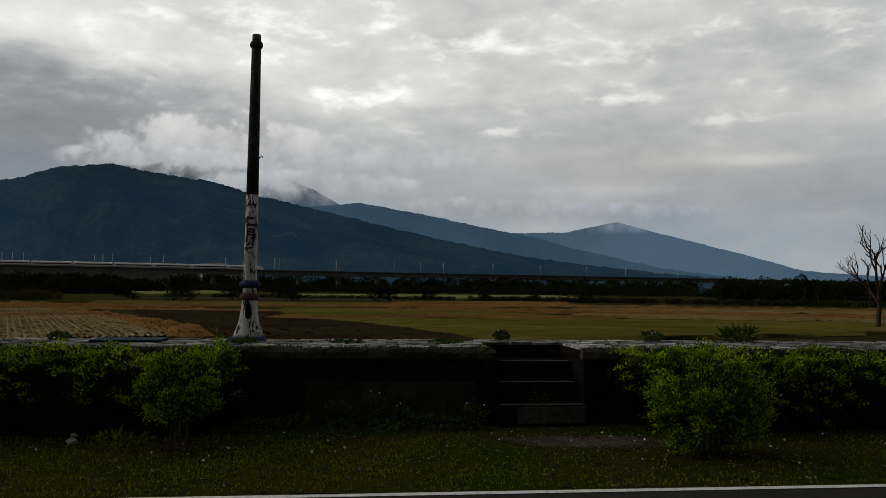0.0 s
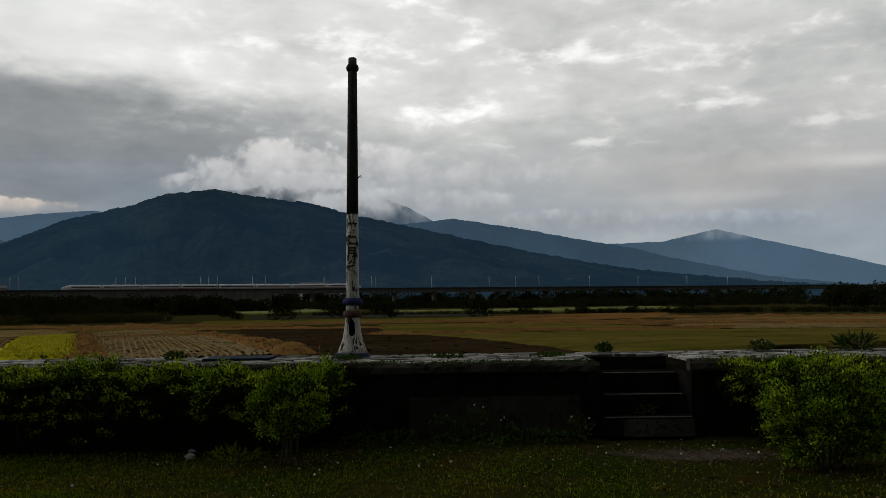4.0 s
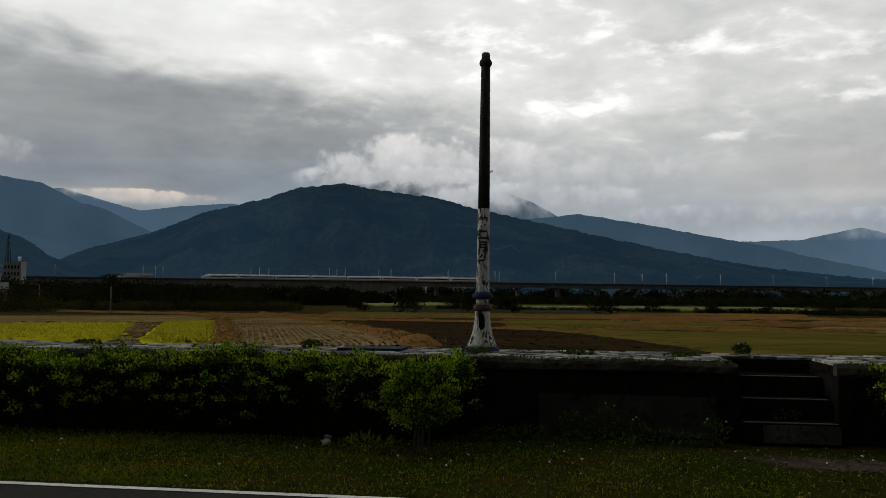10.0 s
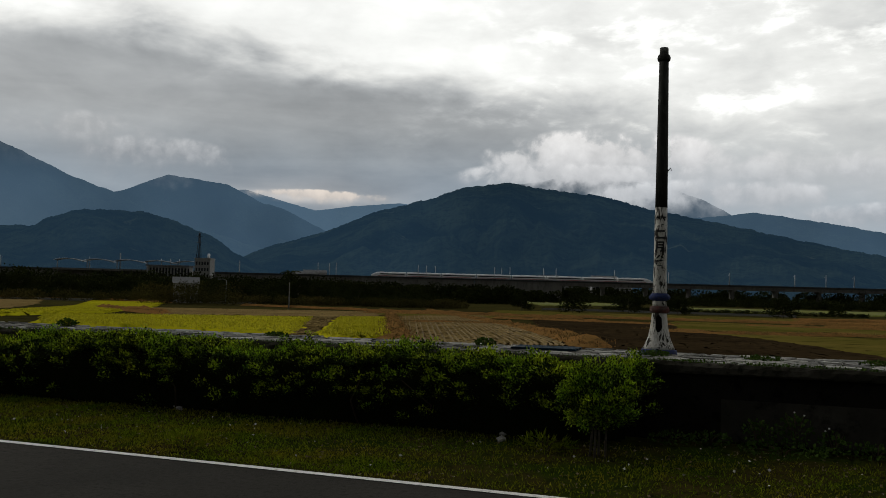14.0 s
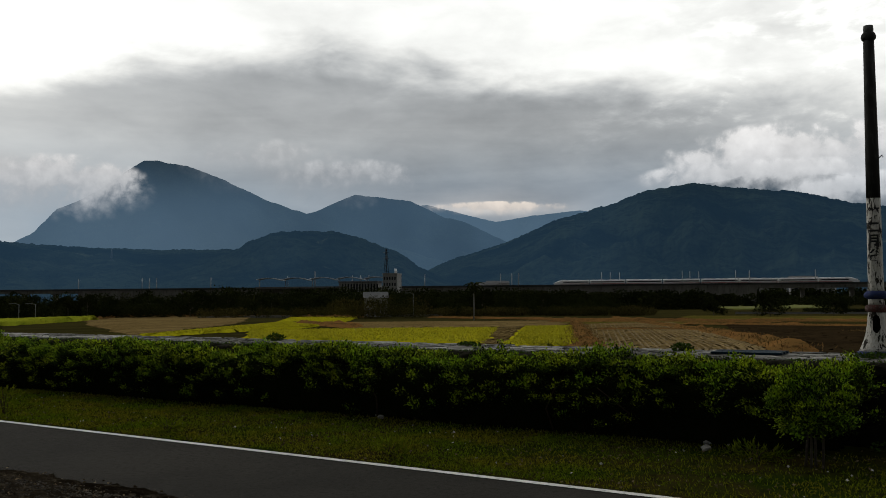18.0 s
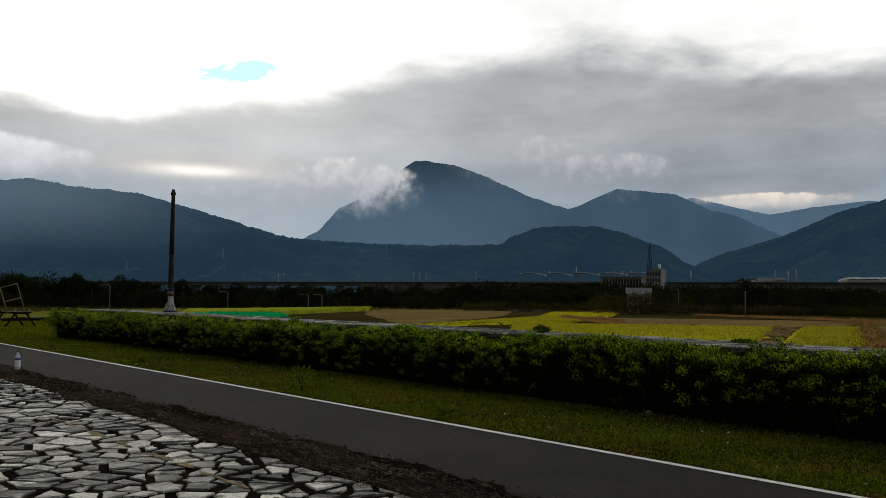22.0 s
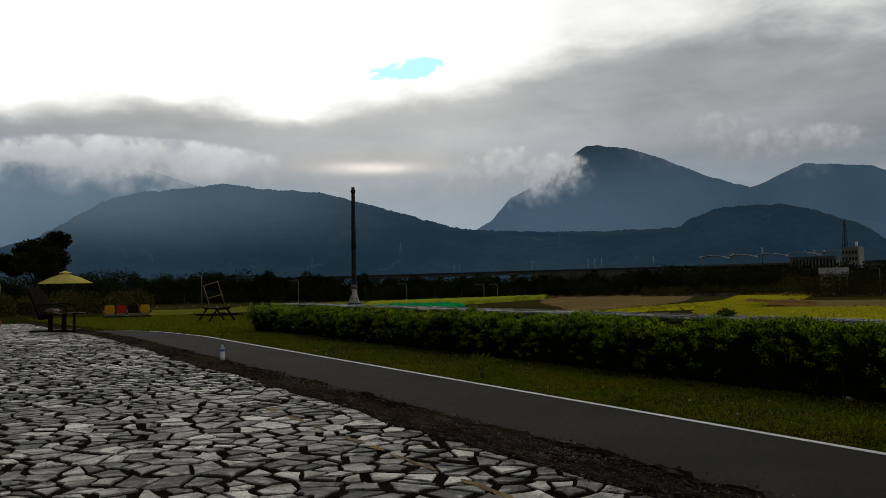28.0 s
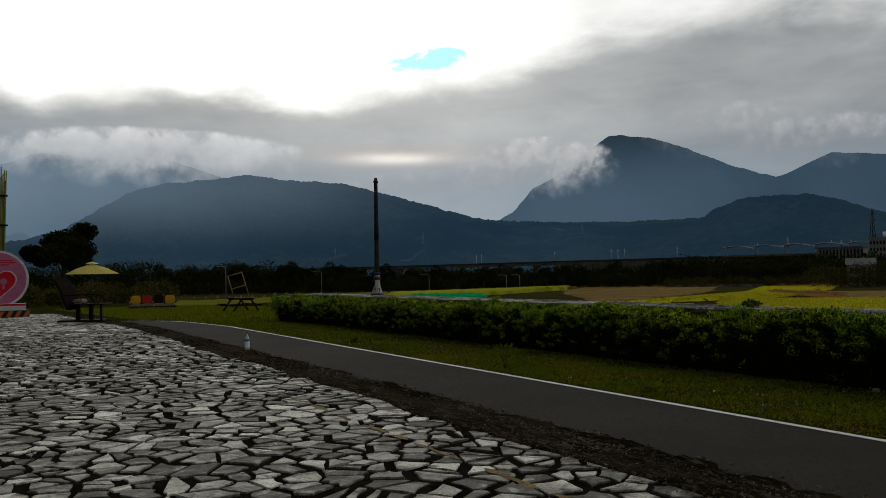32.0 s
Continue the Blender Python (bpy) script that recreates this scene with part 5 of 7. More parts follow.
def train_car(nose):
    """One carriage, 23 m long from x = 0; nose: the sloping driving end at x = 0."""
    bm = bmesh.new()
    prof = [(-1.45, 0.9), (-1.48, 2.2), (-1.40, 3.3), (-1.0, 3.75), (0, 3.9), (1.0, 3.75), (1.40, 3.3), (1.48, 2.2), (1.45, 0.9)]
    stations = [(0.0, 0.25, 0.35), (1.2, 0.55, 0.6), (3.0, 0.85, 0.85), (5.5, 1.0, 1.0), (22.7, 1.0, 1.0)] if nose else [(0.3, 1, 1), (22.7, 1, 1)]
    rings = [[bm.verts.new((x, y * (0.5 + 0.5 * wy), 0.9 + (z - 0.9) * hz)) for y, z in prof] for x, wy, hz in stations]
    for a, b in zip(rings, rings[1:]):
        for k in range(len(prof)):
            bm.faces.new((a[k], a[(k + 1) % len(prof)], b[(k + 1) % len(prof)], b[k]))
    bm.faces.new(rings[0])
    bm.faces.new(rings[-1][::-1])
    bmesh.ops.recalc_face_normals(bm, faces=bm.faces)
    c = empty("train_carriage", pose(0, 0, 0), "white express carriage with a dark window band and red stripe", "train", "carriages of the passing train")
    body = part("body", bm, TRAIN_WHITE, c)
    x0 = 6.0 if nose else 1.2
    box("window_band", x0, 22.0, -1.52, 1.52, 2.25, 2.85, TRAIN_DARK, body)
    box("stripe", x0 - 1.5 if nose else 0.3, 22.7, -1.515, 1.515, 1.25, 1.55, TRAIN_RED, body, label="red stripe")
    box("underframe", 2.5 if nose else 0.6, 22.4, -1.3, 1.3, 0.45, 0.92, DARK_STEEL, c)
    for x in (4.0, 18.0):
        box("bogie", x - 1.3, x + 1.3, -1.15, 1.15, 0.02, 0.5, DARK_STEEL, c, 0.08)
    for x in (7.0, 15.0):
        box("roof_unit", x - 1.4, x + 1.4, -0.8, 0.8, 3.80, 4.1, TRAIN_WHITE, body, 0.06)
    if nose:
        box("windscreen", 1.5, 2.9, -0.95, 0.95, 2.52, 2.82, TRAIN_DARK, body, 0.1, "dark sloping windscreen")
    return c


def build_train():
    lead = train_car(True)
    lead.matrix_basis = VIA_POSE @ pose(-63, -2.2, RAIL_Z - 0.3)
    mid = train_car(False)
    mid.matrix_basis = VIA_POSE @ pose(-63 + 23, -2.2, RAIL_Z - 0.3)
    for k in range(2, 7):
        copy_thing(mid, VIA_POSE @ pose(-63 + 23 * k, -2.2, RAIL_Z - 0.3))
    copy_thing(lead, VIA_POSE @ pose(-63 + 23 * 8, -2.2, RAIL_Z - 0.3, 0, 0, 180))


build_train()


MAST_GREY = material("painted_mast", ((0.50, 0.51, 0.51), (0.42, 0.43, 0.44), (0.34, 0.34, 0.34)), 0.5, 0.5, 0.0)


def catenary_mast():
    m = empty("catenary_mast", pose(0, 0, 0), "pale steel railway mast with a bracket arm", "mast", "railway masts")
    post = tube("post", [(0, 0, -0.6), (0, 0, 8.8)], [0.27, 0.20], MAST_GREY, m, 8)
    tube("bracket_arm", [(0, 0, 6.9), (0, -2.6, 7.4)], 0.06, MAST_GREY, post, 5)
    tube("stay", [(0, 0, 8.2), (0, -2.6, 7.4)], 0.035, MAST_GREY, post, 4)
    return m


mast = catenary_mast()
mast.matrix_basis = VIA_POSE @ pose(-92, 4.6, RAIL_Z - 0.3)
MAST_S = [-86, -98, -32, -27, -21, 23, 28, 18, 50, 58, 96, 128, 133, 170, 212, 232, 250, 290, 330, 372, 415, 460, -150, -190, -196, -202, -250, -310, -354, -360, -366, -420, -500, -506]
for s0 in MAST_S:
    copy_thing(mast, VIA_POSE @ pose(s0, 4.6 if s0 % 2 else -4.6, RAIL_Z - 0.3, 0, 0, 0 if s0 % 2 else 180))


PYLON_GREY = material("galvanised_lattice", ((0.20, 0.21, 0.22), (0.17, 0.18, 0.19), (0.24, 0.25, 0.25)), 0.5, 0.6, 0.0)


def pylon(az, r, z0, z1, mat, label):
    """A lattice tower on the mountain foot."""
    p = empty("lattice_tower", pose(-math.sin(radians(az)) * r, math.cos(radians(az)) * r, z0), label, "tower", "towers on the mountain slopes")
    h = z1 - z0
    corners = [(sx, sy) for sx in (-1, 1) for sy in (-1, 1)]
    for sx, sy in corners:
        tube("leg", [(sx * 1.6, sy * 1.6, 0), (sx * 0.3, sy * 0.3, h)], [0.22, 0.14], mat, p, 5)
    for k in range(5):
        a, b = k / 5, (k + 1) / 5
        wa, wb = 1.6 - 1.3 * a, 1.6 - 1.3 * b
        for sy in (-1, 1):
            tube("brace", [(-wa, sy * wa, h * a), (wb, sy * wb, h * b)], 0.10, mat, p, 4)
            tube("brace", [(wa, sy * wa, h * a), (-wb, sy * wb, h * b)], 0.10, mat, p, 4)
    for z in (0.72, 0.9):
        tube("cross_arm", [(-2.6, 0, h * z), (2.6, 0, h * z)], 0.12, mat, p, 4)


for a, e0, e1 in ((79.0, 1.5, 2.18), (68.8, 1.1, 1.93), (62.9, 2.1, 2.91), (52.2, 2.6, 3.32)):
    q = 1230 + 160 * max(0, e0 - 1.6)
    pylon(a, q, 1.4 + q * math.tan(radians(e0)), 1.4 + q * math.tan(radians(e1)), PYLON_GREY, "pale steel power pylon on the wooded slope")
pylon(34.7, 650, 1.4 + 650 * math.tan(radians(1.2)), 1.4 + 650 * math.tan(radians(3.48)), DARK_STEEL, "dark radio mast behind the new station")


# ---------------------------------------------------------------- new station and houses beyond the fields
HOUSE_WHITE = material("pale_render", ((0.33, 0.32, 0.30), (0.27, 0.265, 0.25), (0.20, 0.195, 0.185)), 0.15, 0.8, 0.0)
ROOF_GREY = material("grey_roof", ((0.17, 0.17, 0.17), (0.13, 0.13, 0.13), (0.22, 0.22, 0.21)), 0.2, 0.8, 0.0)
GLASS_DARK = material("dark_window", ((0.02, 0.025, 0.03), (0.03, 0.035, 0.04), (0.02, 0.02, 0.025)), 0.5, 0.15, 0.0)


CANOPY_GREY = material("canopy_grey", ((0.36, 0.37, 0.38), (0.30, 0.31, 0.32), (0.42, 0.42, 0.42)), 0.5, 0.6, 0.0)


def build_station():
    st = empty("station_canopy", VIA_POSE @ pose(-272, -6, RAIL_Z), "row of white arched platform canopies on the viaduct", "station")
    for k in range(5):
        x0 = k * 20.0
        path = [(x0 + 20 * t, 0, 5.2 + 1.9 * math.sin(math.pi * min(1, 0.15 + 0.85 * t))) for t in np.linspace(0, 1, 9)]
        bm = bmesh.new()
        for y in (-3.0, 3.0):
            bm_tube(bm, [(x, y, z) for x, _, z in path], [0.28] * 9, 6)
        for a, b in zip(path, path[1:]):
            vs = [bm.verts.new(p) for p in ((a[0], -3, a[2]), (b[0], -3, b[2]), (b[0], 3, b[2]), (a[0], 3, a[2]))]
            bm.faces.new(vs)
        part("canopy_roof", bm, CANOPY_GREY, st)
        tube("column", [(x0 + 1, 0, -0.5), (x0 + 1, 0, 6.2)], 0.3, CANOPY_GREY, st, 8)
    tube("flag_mast", [(43, 0, 0), (43, 0, 11.5)], 0.35, CANOPY_GREY, st, 8)
    box("platform_edge", 0, 100, -4.5, 4.5, -0.4, 0.9, VIA_CONCRETE, st)
    hall = empty("station_hall", VIA_POSE @ pose(-202, -24, 0), "grey station hall with upright wall fins", "building")
    box("wall", 0, 26, -5, 5, -3, 13.6, HOUSE_WHITE, hall)
    box("roof", -1, 27, -6, 6, 13.6, 14.4, ROOF_GREY, hall)
    for k in range(13):
        box("fin", 1 + 2 * k, 1.5 + 2 * k, -5.7, -5.0, 5, 13.5, HOUSE_WHITE, hall)
        box("window", 1.7 + 2 * k, 2.7 + 2 * k, -5.06, -4.9, 6, 12.6, GLASS_DARK, hall)
    block = empty("apartment_block", VIA_POSE @ pose(-170, -30, 0) @ Matrix.Diagonal((0.8, 1, 1, 1)), "pale block with a water tank on its flat roof", "building")
    box("wall", 0, 12, -5, 5, -3, 18.4, HOUSE_WHITE, block)
    box("parapet", -0.3, 12.3, -5.3, 5.3, 18.4, 19.2, HOUSE_WHITE, block)
    tube("water_tank", [(9, 0, 19.0), (9, 0, 22.2)], 1.0, WHITE_STEEL, block, 12)
    for r in range(4):
        for k in range(5):
            w = box("window", 0.9 + 2.2 * k, 2.1 + 2.2 * k, -5.08, -4.9, 3.2 + 3.9 * r, 5.2 + 3.9 * r, GLASS_DARK, block)
            box("sill", 0.8 + 2.2 * k, 2.2 + 2.2 * k, -5.25, -5.0, 3.05 + 3.9 * r, 3.2 + 3.9 * r, HOUSE_WHITE, w)
    house = empty("farmhouse", pose(-109.2, 153.0, -2.1, 0, 0, 36) @ Matrix.Diagonal((0.42, 0.6, 0.58, 1)), "white farmhouse among the scrub", "house")
    box("wall", -6, 6, -4, 4, 0, 7.2, HOUSE_WHITE, house)
    bm = bmesh.new()
    vs = [bm.verts.new(p) for p in ((-6.6, -4.6, 7.1), (6.6, -4.6, 7.1), (6.6, 4.6, 7.1), (-6.6, 4.6, 7.1), (-6.6, 0, 9.4), (6.6, 0, 9.4))]
    for q in ((0, 1, 5, 4), (2, 3, 4, 5), (0, 4, 3), (1, 2, 5), (3, 2, 1, 0)):
        bm.faces.new([vs[k] for k in q])
    part("roof", bm, ROOF_GREY, house)
    for k in range(4):
        for r in range(2):
            box("window", -4.8 + 2.6 * k, -3.5 + 2.6 * k, -4.07, -3.9, 1.2 + 3.2 * r, 2.9 + 3.2 * r, GLASS_DARK, house)


build_station()


def cottage(x, y, w, d, h, turn, label):
    c = empty("house", pose(x, y, -2.6, 0, 0, turn), label, "house", "far village houses")
    box("wall", -w / 2, w / 2, -d / 2, d / 2, 0, h, HOUSE_WHITE, c)
    bm = bmesh.new()
    vs = [bm.verts.new(p) for p in ((-w / 2 - 0.4, -d / 2 - 0.4, h), (w / 2 + 0.4, -d / 2 - 0.4, h), (w / 2 + 0.4, d / 2 + 0.4, h), (-w / 2 - 0.4, d / 2 + 0.4, h), (-w / 2 - 0.4, 0, h + 2), (w / 2 + 0.4, 0, h + 2))]
    for q in ((0, 1, 5, 4), (2, 3, 4, 5), (0, 4, 3), (1, 2, 5), (3, 2, 1, 0)):
        bm.faces.new([vs[k] for k in q])
    part("roof", bm, ROOF_GREY, c)
    for k in range(3):
        box("window", -w * 0.36 + k * w * 0.28, -w * 0.22 + k * w * 0.28, -d / 2 - 0.06, -d / 2 + 0.1, h * 0.45, h * 0.75, GLASS_DARK, c)


for k, a in enumerate((28.6, 27.9, 27.2, 20.9, 12.6, 11.4, 10.2, 9.4, 7.9, 6.6, 17.5, 22.4)):
    rr = 640 + 25 * (k % 4)
    cottage(-math.sin(radians(a)) * rr, math.cos(radians(a)) * rr, 12 + 3 * (k % 3), 8, 14.5 + 1.6 * (k % 3), a + 10 * (k % 3) - 10, "pale village house beyond the railway")


# ---------------------------------------------------------------- trees and far woods
def tree(height, width, seed, leaf, count, label, name="tree", trunk=0.35, leaf_mat=None, lobe=1.0):
    rng = np.random.default_rng(seed)
    t = empty(name, pose(0, 0, 0), label, "tree")
    bm = bmesh.new()
    lean = rng.normal(size=2) * 0.03 * height
    top = Vector((lean[0], lean[1], height * 0.75))
    bm_tube(bm, [(0, 0, -0.1), (lean[0] * 0.3, lean[1] * 0.3, height * trunk), top], [height * 0.028, height * 0.02, height * 0.006], 7)
    lobes = [(top, width * 0.28)]
    for k in range(9):
        a = k * 2.4 + rng.normal() * 0.4
        z0 = height * rng.uniform(trunk * 0.7, 0.65)
        r = width * 0.5 * rng.uniform(0.55, 0.95)
        tip = Vector((r * math.cos(a), r * math.sin(a), z0 + height * rng.uniform(0.08, 0.3)))
        st = Vector((lean[0] * z0 / height, lean[1] * z0 / height, z0))
        bm_tube(bm, [st, st.lerp(tip, 0.5) + Vector((0, 0, 0.04 * height)), tip], [height * 0.012, height * 0.008, height * 0.003], 5)
        lobes.append((tip, lobe * width * rng.uniform(0.16, 0.26)))
    bmesh.ops.recalc_face_normals(bm, faces=bm.faces)
    part("trunk", bm, BARK, t)
    P, N = [], []
    for c, r in lobes:
        m = int(count * (r / width) ** 2 / 0.5)
        d = rng.normal(size=(m, 3))
        d /= np.linalg.norm(d, axis=1)[:, None]
        q = rng.uniform(0.25, 1, (m, 1)) ** 0.5
        P.append(np.array(c) + d * q * r * (1.0, 1.0, 0.75) * (1 + 0.25 * np.sin(5 * d[:, :1] + 3 * d[:, 2:])))
        N.append(d + (0, 0, 0.4))
    v, f = leaf_mesh(np.concatenate(P), np.concatenate(N), leaf, rng, 0.9)
    tagged(arrays("crown", v, f, leaf_mat or LEAF_TREE, t), kind="stuff")
    return t


def at(az, r, turn=0.0, size=1.0, z=None):
    x, y = -math.sin(radians(az)) * r, math.cos(radians(az)) * r
    return pose(x, y, float(ground_z(x, y)) if z is None else z, 0, 0, turn) @ Matrix.Scale(size, 4)


def plant_trees():
    rng = random.Random(7)
    kinds = [tree(6.2, 4.6, 30 + k, 0.24, 2800, "dark green roadside tree beyond the fields") for k in range(4)]
    spots = []
    for k in range(64):
        spots.append((80 - 58 * k / 63 + rng.uniform(-0.5, 0.5), rng.uniform(202, 236), rng.uniform(0.62, 0.92) if k > 14 else rng.uniform(0.95, 1.2)))
    for k in range(10):
        spots.append((-30 - 12 * k / 9 + rng.uniform(-0.4, 0.4), rng.uniform(280, 330), rng.uniform(1.0, 1.4)))
    for k, (a, r, z) in enumerate(spots):
        if k < 4:
            kinds[k].matrix_basis = at(a, r, rng.uniform(0, 360), z)
        else:
            copy_thing(kinds[k % 4], at(a, r, rng.uniform(0, 360), z))
    low = [tree(3.6, 6.0, 50 + k, 0.30, 2000, "round dark field tree standing alone", trunk=0.18) for k in range(3)]
    for k, (x, y, z) in enumerate(((-30.4, 173.5, 1.0), (-21.4, 194, 0.95), (-10.7, 193, 1.0), (10.6, 188, 1.05), (25.4, 232, 0.62), (39, 222, 0.6), (57, 240, 0.5), (79, 262, 0.8), (-45, 190, 0.8))):
        m = pose(x, y, float(ground_z(x, y)), 0, 0, 57 * k) @ Matrix.Scale(z, 4)
        if k < 3:
            low[k].matrix_basis = m
        else:
            copy_thing(low[k % 3], m)
    big = tree(6.9, 5.2, 74, 0.19, 42000, "large dark spreading tree beyond the lawn", trunk=0.44, lobe=0.78)
    big.matrix_basis = at(86.1, 76)


plant_trees()


def woods(name, az0, az1, r0, r1, tall, count, leaf, seed, label, mat=None):
    """Far thickets that nobody could count: leaf sprays gathered in crowns along a belt."""
    rng = np.random.default_rng(seed)
    n = int(abs(az1 - az0) * 0.0175 * (r0 + r1) / 2 / (tall * 0.13))
    ca = rng.uniform(min(az0, az1), max(az0, az1), n)
    cr = rng.uniform(r0, r1, n)
    ch = tall * rng.uniform(0.55, 1.15, n)
    k = rng.integers(0, n, count)
    d = rng.normal(size=(count, 3))
    d /= np.linalg.norm(d, axis=1)[:, None]
    q = rng.uniform(0.3, 1, count) ** 0.5
    x = -np.sin(np.radians(ca[k])) * cr[k] + d[:, 0] * q * ch[k] * 0.62
    y = np.cos(np.radians(ca[k])) * cr[k] + d[:, 1] * q * ch[k] * 0.62
    z = ground_z(x, y) + ch[k] * 0.5 + d[:, 2] * q * ch[k] * 0.52
    v, f = leaf_mesh(np.stack([x, y, z], 1), d + (0, 0, 0.4), leaf, rng, 0.9)
    tagged(arrays(name, v, f, mat or LEAF_TREE), label, "woods", kind="stuff")


woods("far_woods", 92, 73, 214, 258, 7.4, 60000, 0.40, 1, "dark belt of trees beyond the lawn")
woods("far_woods", 75, 20, 214, 258, 5.2, 110000, 0.40, 21, "dark belt of trees and shrubs beyond the rice fields")
woods("olive_scrub", 38.5, 32.5, 172, 180, 4.4, 7000, 0.26, 24, "olive scrub round the farmhouse", LEAF_OLIVE)
woods("olive_scrub", 47, 17, 188, 200, 2.0, 40000, 0.26, 22, "olive brown scrub before the dark trees", LEAF_OLIVE)
woods("far_woods", 92, 18, 198, 210, 3.0, 90000, 0.28, 2, "low dark scrub along the field edge")
woods("far_woods", 24, 11, 380, 470, 5.4, 45000, 1.0, 3, "dark thickets below the railway viaduct")
woods("far_woods", -25, -44, 330, 450, 8.0, 80000, 0.70, 4, "dense dark trees at the valley edge")
woods("far_woods", -9, -40, 224, 230, 1.3, 26000, 0.28, 14, "low dark hedge row across the fields")
woods("far_woods", 9, -27, 440, 530, 4.6, 70000, 0.6, 15, "low scrub at the foot of the viaduct piers")
woods("far_woods", 8, -8, 236, 239, 0.9, 8000, 0.28, 16, "thin dark row of shrubs along a field path")
woods("far_woods", 26, -24, 592, 640, 10.0, 60000, 1.3, 23, "dark trees behind the railway viaduct")
woods("far_woods", 100, 80, 100, 170, 2.8, 50000, 0.26, 5, "olive scrub behind the lawn", LEAF_OLIVE)
woods("far_woods", 31, 14, 300, 340, 6.5, 42000, 0.7, 7, "dark trees along the railway embankment")
woods("far_woods", 42, 26, 262, 300, 6.6, 34000, 0.5, 26, "dark trees before the station")
woods("far_woods", 48, 24, 300, 420, 8.0, 30000, 0.8, 6, "dark trees before the new station")


# ---------------------------------------------------------------- things near the camera
PLASTIC_CLEAR = bpy.data.materials.new("clear_plastic")
PLASTIC_CLEAR.use_nodes = True
_p = PLASTIC_CLEAR.node_tree.nodes["Principled BSDF"]
_p.inputs["Base Color"].default_value = (0.85, 0.9, 0.92, 1)
_p.inputs["Roughness"].default_value = 0.12
_p.inputs["Transmission Weight"].default_value = 0.45
_p.inputs["IOR"].default_value = 1.33
LABEL_BLUE = material("blue_label", ((0.03, 0.07, 0.30), (0.04, 0.09, 0.36), (0.30, 0.36, 0.5)), 30, 0.4, 0.0)
LABEL_WHITE = material("white_label", ((0.86, 0.87, 0.88), (0.80, 0.82, 0.84), (0.66, 0.70, 0.76)), 40, 0.4, 0.0)
CAP_DARK = material("dark_cap", ((0.03, 0.03, 0.05), (0.04, 0.04, 0.06), (0.03, 0.03, 0.04)), 20, 0.4, 0.0)
STONE = material("pale_stone", ((0.34, 0.32, 0.28), (0.26, 0.25, 0.22), (0.42, 0.40, 0.36)), 9, 0.9, 0.6)
WOOD_DARK = material("dark_wood", ((0.016, 0.012, 0.009), (0.024, 0.018, 0.013), (0.009, 0.007, 0.006)), 3, 0.75, 0.4, stretch=(1, 6, 6), spec=0.03)
WOOD_PALE = material("pale_wood", ((0.30, 0.22, 0.11), (0.36, 0.27, 0.14), (0.22, 0.16, 0.08)), 4, 0.7, 0.3)
CLOTH_YELLOW = material("yellow_canvas", ((0.92, 0.80, 0.24), (0.93, 0.84, 0.32), (0.86, 0.70, 0.16)), 1.5, 0.8, 0.2, translucent=0.3)
SEAT_YELLOW = material("yellow_vinyl", ((0.55, 0.30, 0.02), (0.60, 0.35, 0.03), (0.42, 0.22, 0.02)), 3, 0.5, 0.1)
SEAT_RED = material("red_vinyl", ((0.42, 0.03, 0.025), (0.48, 0.04, 0.03), (0.30, 0.02, 0.02)), 3, 0.5, 0.1)
SEAT_CREAM = material("cream_vinyl", ((0.26, 0.20, 0.10), (0.20, 0.15, 0.08), (0.14, 0.11, 0.07)), 4, 0.6, 0.1)
SIGN_PINK = material("pink_panel", ((0.42, 0.12, 0.22), (0.46, 0.15, 0.26), (0.36, 0.10, 0.19)), 0.8, 0.5, 0.0)
SIGN_RED = material("red_panel", ((0.55, 0.015, 0.03), (0.50, 0.012, 0.025), (0.58, 0.02, 0.035)), 1.2, 0.5, 0.0)
SIGN_WHITE = material("white_panel", ((0.62, 0.60, 0.60), (0.56, 0.54, 0.55), (0.48, 0.46, 0.46)), 1.5, 0.5, 0.0)
SIGN_ORANGE = material("orange_stripe", ((0.52, 0.16, 0.03), (0.46, 0.13, 0.03), (0.4, 0.1, 0.02)), 2, 0.6, 0.0)
BAMBOO = material("bamboo", ((0.26, 0.24, 0.07), (0.20, 0.22, 0.06), (0.32, 0.28, 0.10)), 3, 0.6, 0.2)


def water_bottle(x, y):
    b = empty("water_bottle", pose(x, y, 0.008), "clear plastic water bottle with a blue and white label", "bottle")
    lathe("body", [(0.040, 0.0), (0.046, 0.012), (0.045, 0.05), (0.043, 0.06), (0.045, 0.07), (0.045, 0.21), (0.040, 0.24), (0.026, 0.275), (0.016, 0.30), (0.015, 0.32)], PLASTIC_CLEAR, b)
    wrap = lathe("label", [(0.0462, 0.060), (0.0466, 0.065), (0.0466, 0.205), (0.0462, 0.21)], LABEL_WHITE, b, label="white paper label")
    lathe("label_band", [(0.0470, 0.175), (0.0474, 0.18), (0.0474, 0.205), (0.0465, 0.215)], LABEL_BLUE, wrap, label="blue band")
    lathe("cap", [(0.018, 0.318), (0.019, 0.322), (0.019, 0.338), (0.017, 0.342)], CAP_DARK, b)


water_bottle(-15.88, 3.72)


def rock(x, y, z, size, seed, label, flat=0.6):
    rng = random.Random(seed)
    bm = bmesh.new()
    bmesh.ops.create_icosphere(bm, subdivisions=2, radius=size)
    for v in bm.verts:
        k = 1 + 0.45 * noise.noise(v.co * (1.4 / size) + Vector((seed, 0, 0)))
        v.co = Vector((v.co.x * k, v.co.y * k * 0.8, v.co.z * k * flat))
    ob = part("stone", bm, STONE)
    ob.matrix_basis = pose(x, y, z, rng.uniform(-10, 10), rng.uniform(-10, 10), rng.uniform(0, 360))
    tagged(ob, label, "stone")


